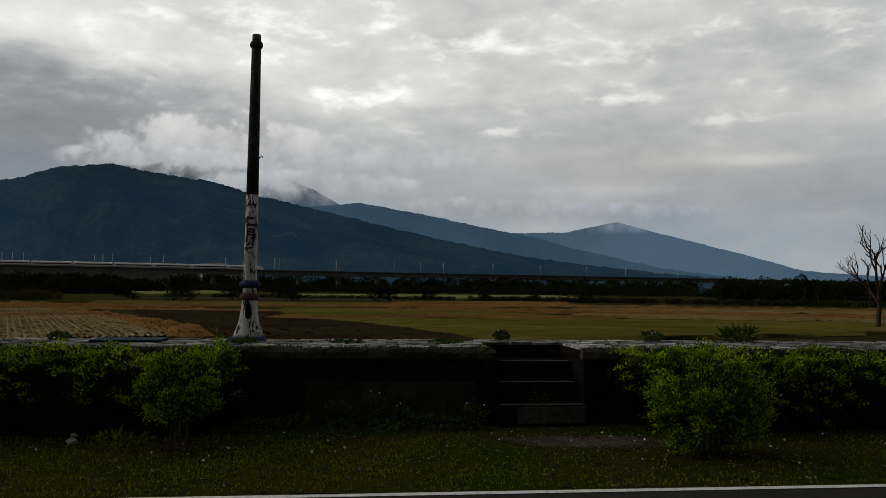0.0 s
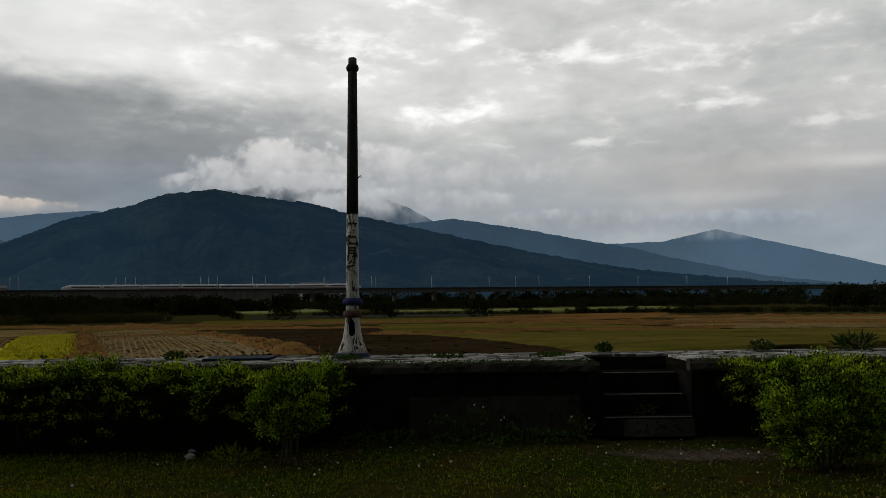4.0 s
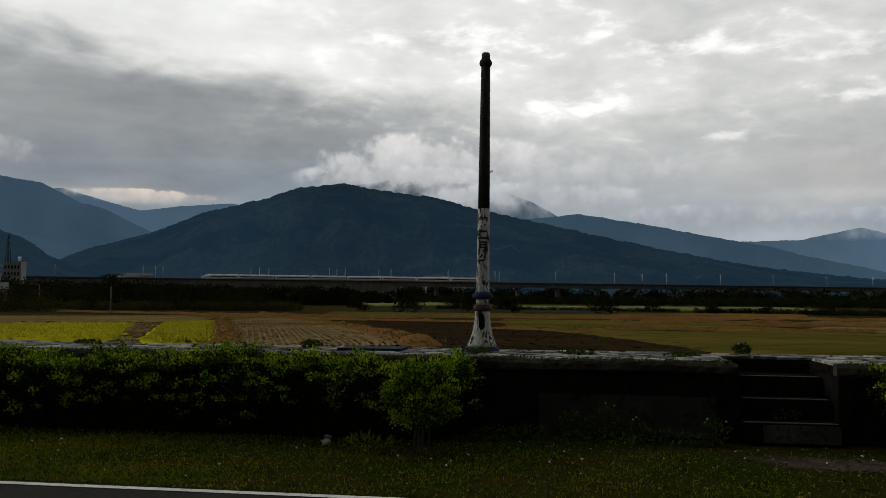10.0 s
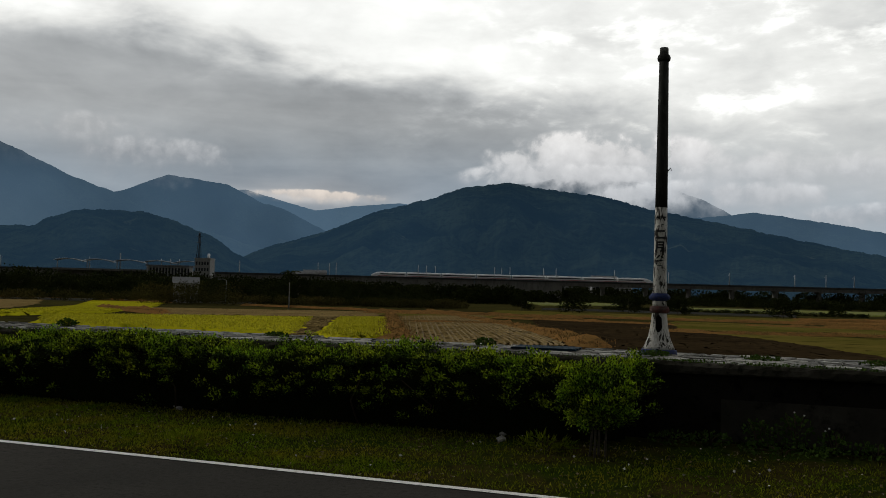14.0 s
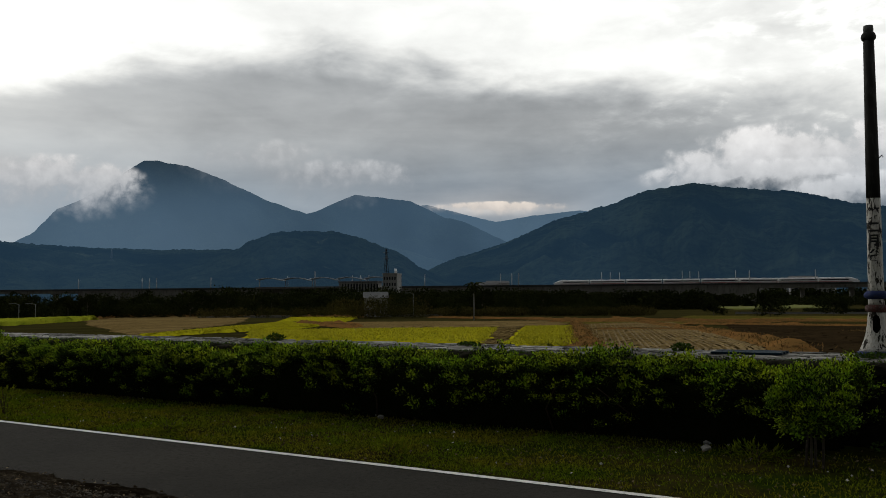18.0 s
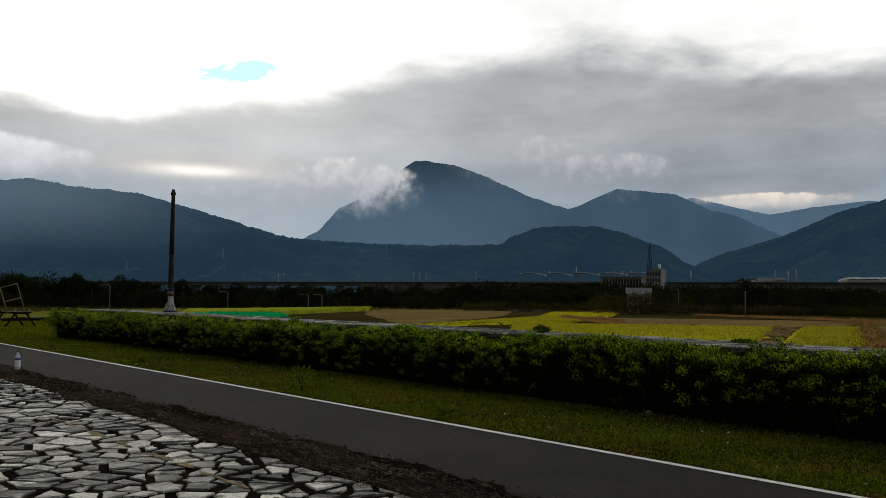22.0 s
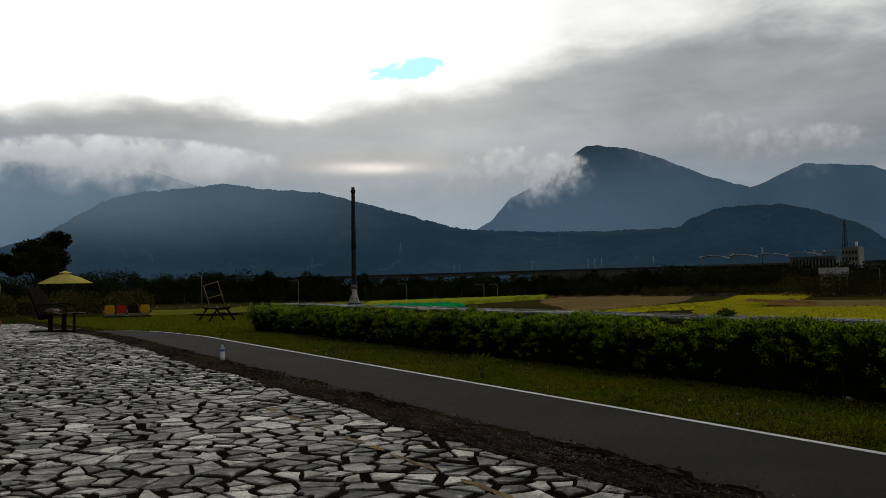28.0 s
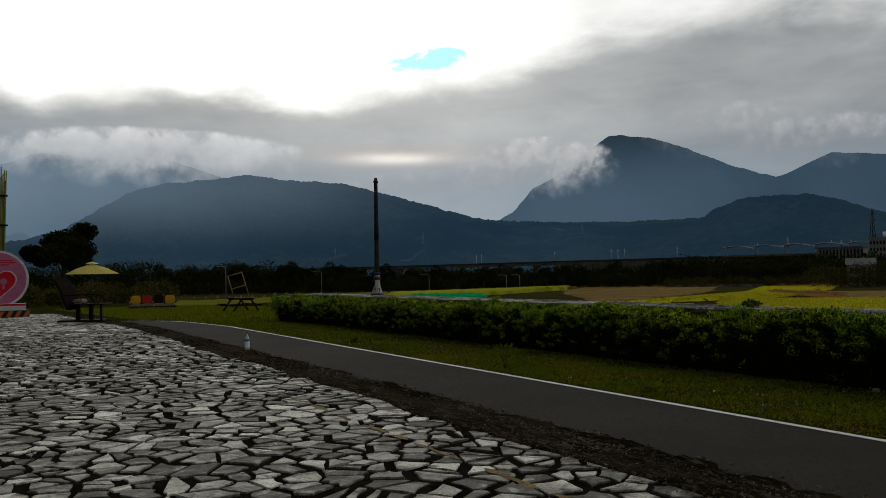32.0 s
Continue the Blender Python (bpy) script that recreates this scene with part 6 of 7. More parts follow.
rock(-2.24, 7.58, 0.025, 0.055, 1, "pale angular stone lying on the lawn")
rock(-2.30, 7.86, 0.03, 0.034, 2, "small pale stone at the foot of the hedge")
rock(-6.10, 7.88, 0.02, 0.048, 3, "pale grey stone under the hedge")
rock(-6.22, 7.98, 0.03, 0.034, 4, "small pale stone leaning under the hedge")


def picnic_table(m):
    t = empty("picnic_table", m, "dark weathered wooden picnic table with fixed benches on the lawn", "table")
    for k in range(5):
        box("tabletop_plank", -0.9, 0.9, -0.38 + 0.155 * k, -0.24 + 0.155 * k, 0.70, 0.745, WOOD_DARK, t, 0.006)
    for sy in (-1, 1):
        for k in range(2):
            y = sy * (0.66 + 0.15 * k)
            box("bench_plank", -0.9, 0.9, y - 0.07, y + 0.07, 0.41, 0.45, WOOD_DARK, t, 0.006)
    for x in (-0.65, 0.65):
        for sy in (-1, 1):
            tube("leg", [(x, sy * 0.72, 0.0), (x, sy * 0.22, 0.70)], 0.05, WOOD_DARK, t, 6)
        box("cross_beam", x - 0.03, x + 0.03, -0.82, 0.82, 0.33, 0.41, WOOD_DARK, t)
        box("top_beam", x - 0.03, x + 0.03, -0.38, 0.38, 0.63, 0.70, WOOD_DARK, t)
    return t


PICNIC = pose(-42.6, 10.8, float(ground_z(-42.6, 10.8)), 0, 0, 8)
picnic_table(PICNIC)


def leaning_frame():
    f = empty("wooden_frame", PICNIC @ pose(0.0, 0.05, 0.75, 0, 0, 62) @ pose(0, 0, 0, 0, -16, 0), "pale empty wooden frame leaning on the table", "frame")
    for x in (-0.36, 0.36):
        tube("upright", [(x, 0, 0), (x, 0, 1.25)], 0.025, WOOD_PALE, f, 6)
    for z in (0.55, 1.22):
        tube("rail", [(-0.36, 0, z), (0.36, 0, z)], 0.02, WOOD_PALE, f, 6)


leaning_frame()


def seat_row():
    x, y = -61.2, 9.7
    r = empty("seat_row", pose(x, y, float(ground_z(x, y)), 0, 0, 81), "row of old yellow and red train seats on a dark frame", "bench")
    box("bench_frame", -1.55, 1.55, -0.30, 0.30, 0.16, 0.26, DARK_STEEL, r)
    for px in (-1.4, -0.5, 0.5, 1.4):
        for py in (-0.25, 0.25):
            tube("leg", [(px, py, 0), (px, py, 0.2)], 0.04, DARK_STEEL, r, 6)
    for k, c in enumerate((SEAT_YELLOW, SEAT_RED, WOOD_DARK, SEAT_YELLOW)):
        px = -1.12 + 0.75 * k
        box("seat_cushion", px - 0.33, px + 0.33, -0.32, 0.26, 0.26, 0.42, SEAT_CREAM, r, 0.05, "cream seat cushion")
        bm = bmesh.new()
        bm_box(bm, px - 0.32, px + 0.32, 0.20, 0.36, 0.40, 0.98, 0.07)
        back = part("seat_back", bm, c, r, "coloured seat back")
        box("headrest", px - 0.24, px + 0.24, 0.17, 0.24, 0.74, 0.93, c, back, 0.03)
    for k in range(5):
        px = -1.495 + 0.75 * k
        box("armrest", px - 0.045, px + 0.045, -0.30, 0.26, 0.44, 0.62, SEAT_CREAM if k in (0, 2) else DARK_STEEL, r, 0.02)


seat_row()


def from_eye(az, r):
    """A place r metres from where the camera ends its walk, in the given direction."""
    return -0.22 - math.sin(radians(az)) * r, -0.60 + math.cos(radians(az)) * r


def parasol():
    x, y = from_eye(84.0, 46)
    z = float(ground_z(x, y))
    p = empty("parasol", pose(x, y, z, 0, 0, 20), "open yellow canvas market parasol on a dark pole", "parasol")
    bm = bmesh.new()
    n = 8
    top = bm.verts.new((0, 0, 2.62))
    mid = [bm.verts.new((0.75 * math.cos(2 * math.pi * k / n), 0.75 * math.sin(2 * math.pi * k / n), 2.38)) for k in range(n)]
    rim = [bm.verts.new((1.34 * math.cos(2 * math.pi * k / n), 1.34 * math.sin(2 * math.pi * k / n), 2.10)) for k in range(n)]
    for k in range(n):
        j = (k + 1) % n
        bm.faces.new((top, mid[k], mid[j]))
        bm.faces.new((mid[k], rim[k], rim[j], mid[j]))
    geo = bmesh.ops.solidify(bm, geom=bm.faces[:], thickness=0.012)
    canopy = part("canopy", bm, CLOTH_YELLOW, p)
    lathe("vent_cap", [(0.30, 2.60), (0.28, 2.63), (0.05, 2.70), (0.02, 2.71)], CLOTH_YELLOW, canopy, 16)
    tube("pole", [(0, 0, 0), (0, 0, 2.6)], 0.025, DARK_STEEL, p, 8)
    lathe("foot", [(0.25, 0), (0.25, 0.06), (0.05, 0.09)], DARK_STEEL, p, 16)
    for k in range(n):
        a = 2 * math.pi * k / n
        tube("rib", [(0.05 * math.cos(a), 0.05 * math.sin(a), 2.55), (0.75 * math.cos(a), 0.75 * math.sin(a), 2.35), (1.33 * math.cos(a), 1.33 * math.sin(a), 2.08)], 0.009, WOOD_DARK, canopy, 4)


parasol()


def slat_bench():
    """A tall slatted garden bench with a curved back, on two posts and a base plate."""
    x, y = from_eye(84.4, 34)
    b = empty("slatted_bench", pose(x, y, float(ground_z(x, y)) + 0.04, 0, 0, 66), "dark slatted bench with a high curved back on the stone paving", "bench")
    box("base_plate", -0.85, 0.75, -0.45, 0.45, 0.0, 0.07, WOOD_DARK, b, 0.01)
    for px in (-0.25, 0.22):
        tube("post", [(px, 0, 0.05), (px, 0, 0.62)], 0.085, WOOD_DARK, b, 8)
    for k in range(6):
        box("seat_slat", -0.45 + 0.17 * k, -0.31 + 0.17 * k, -0.62, 0.62, 0.62, 0.66, WOOD_DARK, b, 0.008)
    for k in range(7):
        py = -0.6 + 0.2 * k
        tube("back_slat", [(-0.42, py, 0.45), (-0.50, py, 0.75), (-0.62, py, 1.1), (-0.78, py, 1.45), (-0.92, py, 1.58), (-1.0, py, 1.54)], [0.055, 0.07, 0.075, 0.07, 0.06, 0.04], WOOD_DARK, b, 6)
    for z, px in ((0.8, -0.5), (1.35, -0.72)):
        tube("back_rail", [(px, -0.62, z), (px, 0.62, z)], 0.025, WOOD_DARK, b, 6)
    for py in (-0.6, 0.6):
        tube("armrest", [(-0.52, py, 0.98), (0.1, py, 1.0), (0.45, py, 0.92), (0.52, py, 0.66)], 0.03, WOOD_DARK, b, 6)
    CUSHION = material("flowered_cushion", ((0.20, 0.12, 0.10), (0.34, 0.28, 0.24), (0.10, 0.05, 0.05)), 9, 0.9, 0.2)
    cu = empty("cushion", b.matrix_basis @ pose(-0.1, 0.0, 0.67), "faded flowered cushion lying on the bench", "cushion")
    box("pad", -0.30, 0.16, -0.34, 0.34, 0.0, 0.16, CUSHION, cu, 0.09)
    tb = empty("side_table", b.matrix_basis @ pose(0.75, -0.55, -0.04), "low dark side table beside the bench", "table")
    lathe("tabletop", [(0.40, 0.68), (0.41, 0.70), (0.40, 0.72)], WOOD_DARK, tb, 18)
    tube("pedestal", [(0, 0, 0), (0, 0, 0.68)], 0.05, DARK_STEEL, tb, 8)


slat_bench()


def heart_sign():
    a = 89.25
    x, y = from_eye(a, 50.0)
    z = float(ground_z(x, y))
    h = empty("photo_sign", pose(x, y, z, 0, 0, a), "round pink sign with a red heart on a white base", "sign")
    cz = 2.0

    def disc(name, rad, y0, y1, mat, label=""):
        bm = bmesh.new()
        bmesh.ops.create_cone(bm, cap_ends=True, segments=56, radius1=rad, radius2=rad, depth=y1 - y0, matrix=Matrix.Translation((0, (y0 + y1) / 2, cz)) @ Matrix.Rotation(radians(90), 4, "X"))
        part(name, bm, mat, h, label)

    disc("rim", 1.50, -0.10, 0.12, SIGN_WHITE, "white rim")
    disc("panel", 1.38, -0.115, -0.09, SIGN_PINK, "pink panel")

    def heart(name, k, y0, y1, mat, label):
        bm = bmesh.new()
        pts = []
        for i in range(48):
            t = 2 * math.pi * i / 48
            pts.append((k * 16 * math.sin(t) ** 3 / 16, k * (13 * math.cos(t) - 5 * math.cos(2 * t) - 2 * math.cos(3 * t) - math.cos(4 * t)) / 16))
        front = [bm.verts.new((u, y0, cz - 0.25 + v)) for u, v in pts]
        back = [bm.verts.new((u, y1, cz - 0.25 + v)) for u, v in pts]
        bm.faces.new(front)
        bm.faces.new(back[::-1])
        for i in range(48):
            bm.faces.new((front[i], back[i], back[(i + 1) % 48], front[(i + 1) % 48]))
        bmesh.ops.recalc_face_normals(bm, faces=bm.faces)
        part(name, bm, mat, h, label)

    heart("heart_outline", 0.93, -0.130, -0.11, SIGN_WHITE, "white heart outline")
    heart("heart", 0.87, -0.145, -0.12, SIGN_RED, "red heart")
    bm = bmesh.new()
    bmesh.ops.create_cone(bm, cap_ends=True, segments=24, radius1=0.16, radius2=0.16, depth=0.03, matrix=Matrix.Translation((0.30, -0.15, cz - 0.12)) @ Matrix.Rotation(radians(90), 4, "X"))
    bm_box(bm, 0.24, 0.36, -0.163, -0.14, cz - 0.52, cz - 0.2)
    part("keyhole", bm, SIGN_PINK, h, "pink keyhole")
    for k, (w, dz) in enumerate(((1.3, 0.98), (1.5, 0.86), (0.9, 0.74))):
        box("text_bar", 0.1 - w / 2, 0.1 + w / 2, -0.120, -0.112, cz + dz - 0.03, cz + dz + 0.03, SIGN_RED, h, label="dark lettering as bars")
    box("plinth", -1.6, 1.35, -0.45, 0.45, 0.36, 0.72, SIGN_WHITE, h, 0.02, "white plinth")
    box("red_band", -1.58, 1.33, -0.456, 0.44, 0.60, 0.70, SIGN_RED, h)
    box("kick_board", -1.75, 1.5, -0.55, 0.55, 0.0, 0.36, DARK_STEEL, h, 0.01)
    for k in range(8):
        bm = bmesh.new()
        x0 = -1.6 + 0.4 * k
        vs = [bm.verts.new(p) for p in ((x0, -0.556, 0.03), (x0 + 0.2, -0.556, 0.03), (x0 + 0.36, -0.556, 0.33), (x0 + 0.16, -0.556, 0.33))]
        vs2 = [bm.verts.new((v.co.x, -0.54, v.co.z)) for v in vs]
        bm.faces.new(vs)
        for i in range(4):
            bm.faces.new((vs[i], vs2[i], vs2[(i + 1) % 4], vs[(i + 1) % 4]))
        part("warning_stripe", bm, SIGN_ORANGE, h, "orange warning stripe")


heart_sign()


def bamboo_bundle():
    x, y = from_eye(88.95, 58.0)
    b = empty("bamboo_bundle", pose(x, y, float(ground_z(x, y)), 0, 0, 60) @ Matrix.Scale(1.5, 4), "upright bundle of yellow-green bamboo poles", "bamboo")
    rng = random.Random(3)
    for k in range(7):
        px, py = rng.uniform(-0.14, 0.14), rng.uniform(-0.12, 0.12)
        tube("pole", [(px, py, -0.05), (px * 0.9, py, 3.0), (px * 1.2 + 0.05, py, rng.uniform(5.4, 6.1))], [0.04, 0.035, 0.022], BAMBOO, b, 7)
    for z in (2.4, 3.6, 4.8):
        lathe("tie", [(0.19, z), (0.20, z + 0.03), (0.19, z + 0.06)], WOOD_DARK, b, 12)


bamboo_bundle()


LAMP_GREY = material("galvanised_grey", ((0.20, 0.21, 0.22), (0.16, 0.17, 0.18), (0.24, 0.25, 0.25)), 2, 0.6, 0.0)


def street_lamp(az, r, h):
    x, y = -math.sin(radians(az)) * r, math.cos(radians(az)) * r
    l = empty("street_lamp", pose(x, y, float(ground_z(x, y)), 0, 0, az), "thin grey street lamp before the dark trees", "street lamp", "street lamps by the field road")
    tube("pole", [(0, 0, 0), (0, 0, h)], [0.09, 0.06], LAMP_GREY, l, 7)
    arm = tube("arm", [(0, 0, h - 0.1), (-0.6, 0, h + 0.15), (-1.3, 0, h + 0.1)], 0.05, LAMP_GREY, l, 5)
    box("lamp_head", -1.75, -1.15, -0.12, 0.12, h + 0.02, h + 0.16, LAMP_GREY, arm, 0.03)


for az, r, h in ((76.1, 176, 5.9), (69.9, 178, 4.6), (62.7, 178, 3.6), (57.5, 180, 3.2), (56.6, 180, 3.2), (33.0, 178, 5.0)):
    street_lamp(az, r, h)

LEAF_PALE = material("pale_yellow_leaf", ((0.36, 0.36, 0.12), (0.42, 0.42, 0.18), (0.26, 0.28, 0.08)), 1.5, 0.7, 0.0, island=0.25, translucent=0.2)


def pale_shrub():
    rng = np.random.default_rng(4)
    t = empty("conical_shrub", pose(0, 0, 0), "small pale yellow-green conical shrub with a thin stem", "shrub", "row of pale shrubs before the trees")
    tube("stem", [(0, 0, -0.05), (0, 0, 1.9)], [0.05, 0.02], BARK, t, 6)
    m = 420
    z = rng.uniform(0, 1, m) ** 1.4
    a = rng.uniform(0, 6.28, m)
    rad = 0.75 * (1 - z) ** 0.8 * rng.uniform(0.6, 1, m)
    P = np.stack([rad * np.cos(a), rad * np.sin(a), 0.05 + z * 1.25], 1)
    N = np.stack([np.cos(a), np.sin(a), 0.6 * np.ones(m)], 1)
    v, f = leaf_mesh(P, N, 0.2, rng, 0.6)
    tagged(arrays("leaves", v, f, LEAF_PALE, t), kind="stuff")
    return t


shrub = pale_shrub()
for k in range(16):
    m = at(79.6 - 0.74 * k, 165 + 1.5 * math.sin(k), 40 * k, 0.52 + 0.12 * math.sin(k * 2.1))
    if k:
        copy_thing(shrub, m)
    else:
        shrub.matrix_basis = m


def areca_palm():
    rng = np.random.default_rng(9)
    p = empty("palm", at(28.95, 150), "slender palm with a thin pale trunk and a small dark crown", "palm")
    tube("trunk", [(0, 0, -0.1), (0.05, 0, 3.0), (0.0, 0, 6.2)], [0.13, 0.10, 0.09], NOSING, p, 7)
    for k in range(11):
        a, up = k * 2.4, 0.5 + 0.5 * math.sin(k * 1.7)
        bm = bmesh.new()
        pts = [Vector((math.cos(a) * t * 1.9, math.sin(a) * t * 1.9, 6.2 + up * t * 1.9 - 1.5 * t * t)) for t in np.linspace(0, 1, 7)]
        side = Vector((-math.sin(a), math.cos(a), 0))
        for i in range(6):
            w = 0.42 * math.sin(math.pi * (i + 0.7) / 7.2)
            for sg in (-1, 1):
                vs = [bm.verts.new(q) for q in (pts[i], pts[i + 1], pts[i + 1] + side * sg * w + Vector((0, 0, -0.18)), pts[i] + side * sg * w * 0.7 + Vector((0, 0, -0.12)))]
                bm.faces.new(vs)
        part("frond", bm, LEAF_TREE, p)


areca_palm()


def bare_tree(m, h, seed, label):
    rng = random.Random(seed)
    t = empty("bare_tree", m, label, "tree")
    bm = bmesh.new()

    def grow(p, d, length, rad, depth):
        q = p + d * length * 0.5 + Vector((rng.uniform(-1, 1), rng.uniform(-1, 1), 0.3)) * length * 0.06
        e = p + d * length
        bm_tube(bm, [p, q, e], [rad, rad * 0.85, rad * 0.65], 5, False)
        if depth == 0:
            return
        for _ in range(3 if depth > 2 else 2):
            n = (d + Vector((rng.uniform(-1, 1), rng.uniform(-1, 1), rng.uniform(-0.25, 0.75))) * 0.75).normalized()
            grow(p.lerp(e, rng.uniform(0.6, 1.0)), n, length * rng.uniform(0.6, 0.82), rad * 0.6, depth - 1)

    grow(Vector((0, 0, -0.05)), Vector((0.05, 0, 1)), h * 0.32, h * 0.022, 5)
    part("crown", bm, TWIG, t, "bare grey branching crown")
    return t


bare_tree(at(-34.5, 52, 0), 6.6, 2, "leafless grey tree beside the fields")


# ---------------------------------------------------------------- plants by the wall, weeds and lawn
WEED = material("weed_leaf", ((0.034, 0.066, 0.008), (0.058, 0.100, 0.012), (0.020, 0.038, 0.005)), 4, 0.7, 0.0, island=0.4, translucent=0.2)
PETAL = material("white_petal", ((0.6, 0.58, 0.55), (0.55, 0.5, 0.48), (0.5, 0.45, 0.42)), 9, 0.7, 0.0)


def weed(x, y, z, width, height, count, leaf, seed, label, mat=None, flowers=0, slim=0.4):
    count, leaf = int(count * 1.1), leaf * 0.6
    rng = np.random.default_rng(seed)
    w = empty("weed", pose(x, y, z), label, "weed", "weeds at the platform")
    for k in range(5):
        a = k * 1.25 + rng.normal() * 0.3
        r = width * 0.4 * rng.uniform(0.3, 1)
        tube("stalk", [(0, 0, -0.02), (r * 0.4 * math.cos(a), r * 0.4 * math.sin(a), height * 0.5), (r * math.cos(a), r * math.sin(a), height * rng.uniform(0.7, 1))], [0.006, 0.005, 0.003], TWIG, w, 4)
    d = rng.normal(size=(count, 3))
    d /= np.linalg.norm(d, axis=1)[:, None]
    q = rng.uniform(0.2, 1, (count, 1)) ** 0.5
    P = d * q * (width * 0.5, width * 0.4, height * 0.5) + (0, 0, height * 0.5)
    v, f = leaf_mesh(P, d + (0, 0, 0.6), leaf, rng, 0.8, slim)
    tagged(arrays("leaves", v, f, mat or WEED, w), kind="stuff")
    for k in range(flowers):
        bm = bmesh.new()
        bmesh.ops.create_icosphere(bm, subdivisions=1, radius=0.010, matrix=Matrix.Translation((rng.normal() * width * 0.25, rng.normal() * width * 0.2, height * rng.uniform(0.8, 1.1))))
        part("flower", bm, PETAL, w)
    return w


BOARD_TEAL = material("dark_teal_paint", ((0.008, 0.022, 0.034), (0.012, 0.032, 0.046), (0.02, 0.022, 0.022)), 6.0, 0.7, 0.4)
board = empty("blue_board", pose(-2.2, 9.45, PLAT_Z + 0.012, 0, 0, 4), "dark teal painted board lying on the platform stones", "board")
for k in range(3):
    box("plank", -0.38 + 0.01 * k, 0.36 + 0.015 * k, -0.26 + 0.175 * k, -0.10 + 0.175 * k, 0.0, 0.022, BOARD_TEAL, board, 0.004)

for k, (x, y, w, h, n, fl) in enumerate(((0.10, 8.30, 0.30, 0.30, 160, 0), (0.42, 8.34, 0.34, 0.36, 200, 2), (0.75, 8.25, 0.30, 0.22, 160, 2), (-0.35, 8.25, 0.4, 0.14, 160, 0), (1.1, 8.2, 0.45, 0.14, 180, 0), (1.45, 8.2, 0.3, 0.26, 120, 3), (0.3, 8.05, 0.9, 0.10, 260, 0), (-0.7, 8.2, 0.5, 0.12, 160, 0))):
    weed(x, y, 0, w, h, n, 0.06, 100 + k, "dark leafy weed growing at the foot of the platform wall", None, fl)
weed(2.2, 8.62, 0.22, 0.32, 0.10, 130, 0.05, 120, "low green weed growing on the steps")
for k, (x, y, w, h, fl, lf, sl) in enumerate(((5.05, 9.8, 0.55, 0.24, 0, 0.20, 0.07), (2.05, 9.85, 0.22, 0.20, 1, 0.06, 0.35), (3.95, 9.85, 0.35, 0.20, 6, 0.06, 0.3), (-0.95, 9.12, 0.42, 0.09, 0, 0.05, 0.4), (0.16, 9.3, 0.5, 0.06, 0, 0.05, 0.4), (1.3, 9.3, 0.5, 0.06, 0, 0.05, 0.4), (-9.3, 9.6, 0.35, 0.16, 0, 0.07, 0.3), (-5.8, 9.5, 0.4, 0.08, 0, 0.05, 0.4), (-3.0, 9.6, 0.3, 0.14, 1, 0.06, 0.3))):
    weed(x, y, PLAT_Z, w * 0.85, h * 0.62, 220, lf, 140 + k, "green weed growing between the platform stones", None, fl, sl)
for k, (x, y, w, h) in enumerate(((-10.5, 5.95, 0.5, 0.34), (-16.4, 6.1, 0.2, 0.15), (-4.6, 5.9, 0.4, 0.16), (-7.4, 5.85, 0.35, 0.14), (-1.75, 7.3, 0.5, 0.12))):
    weed(x, y, 0, w, h, 160, 0.14, 160 + k, "pale tuft of long grass on the lawn", BLADE, 0, 0.06)


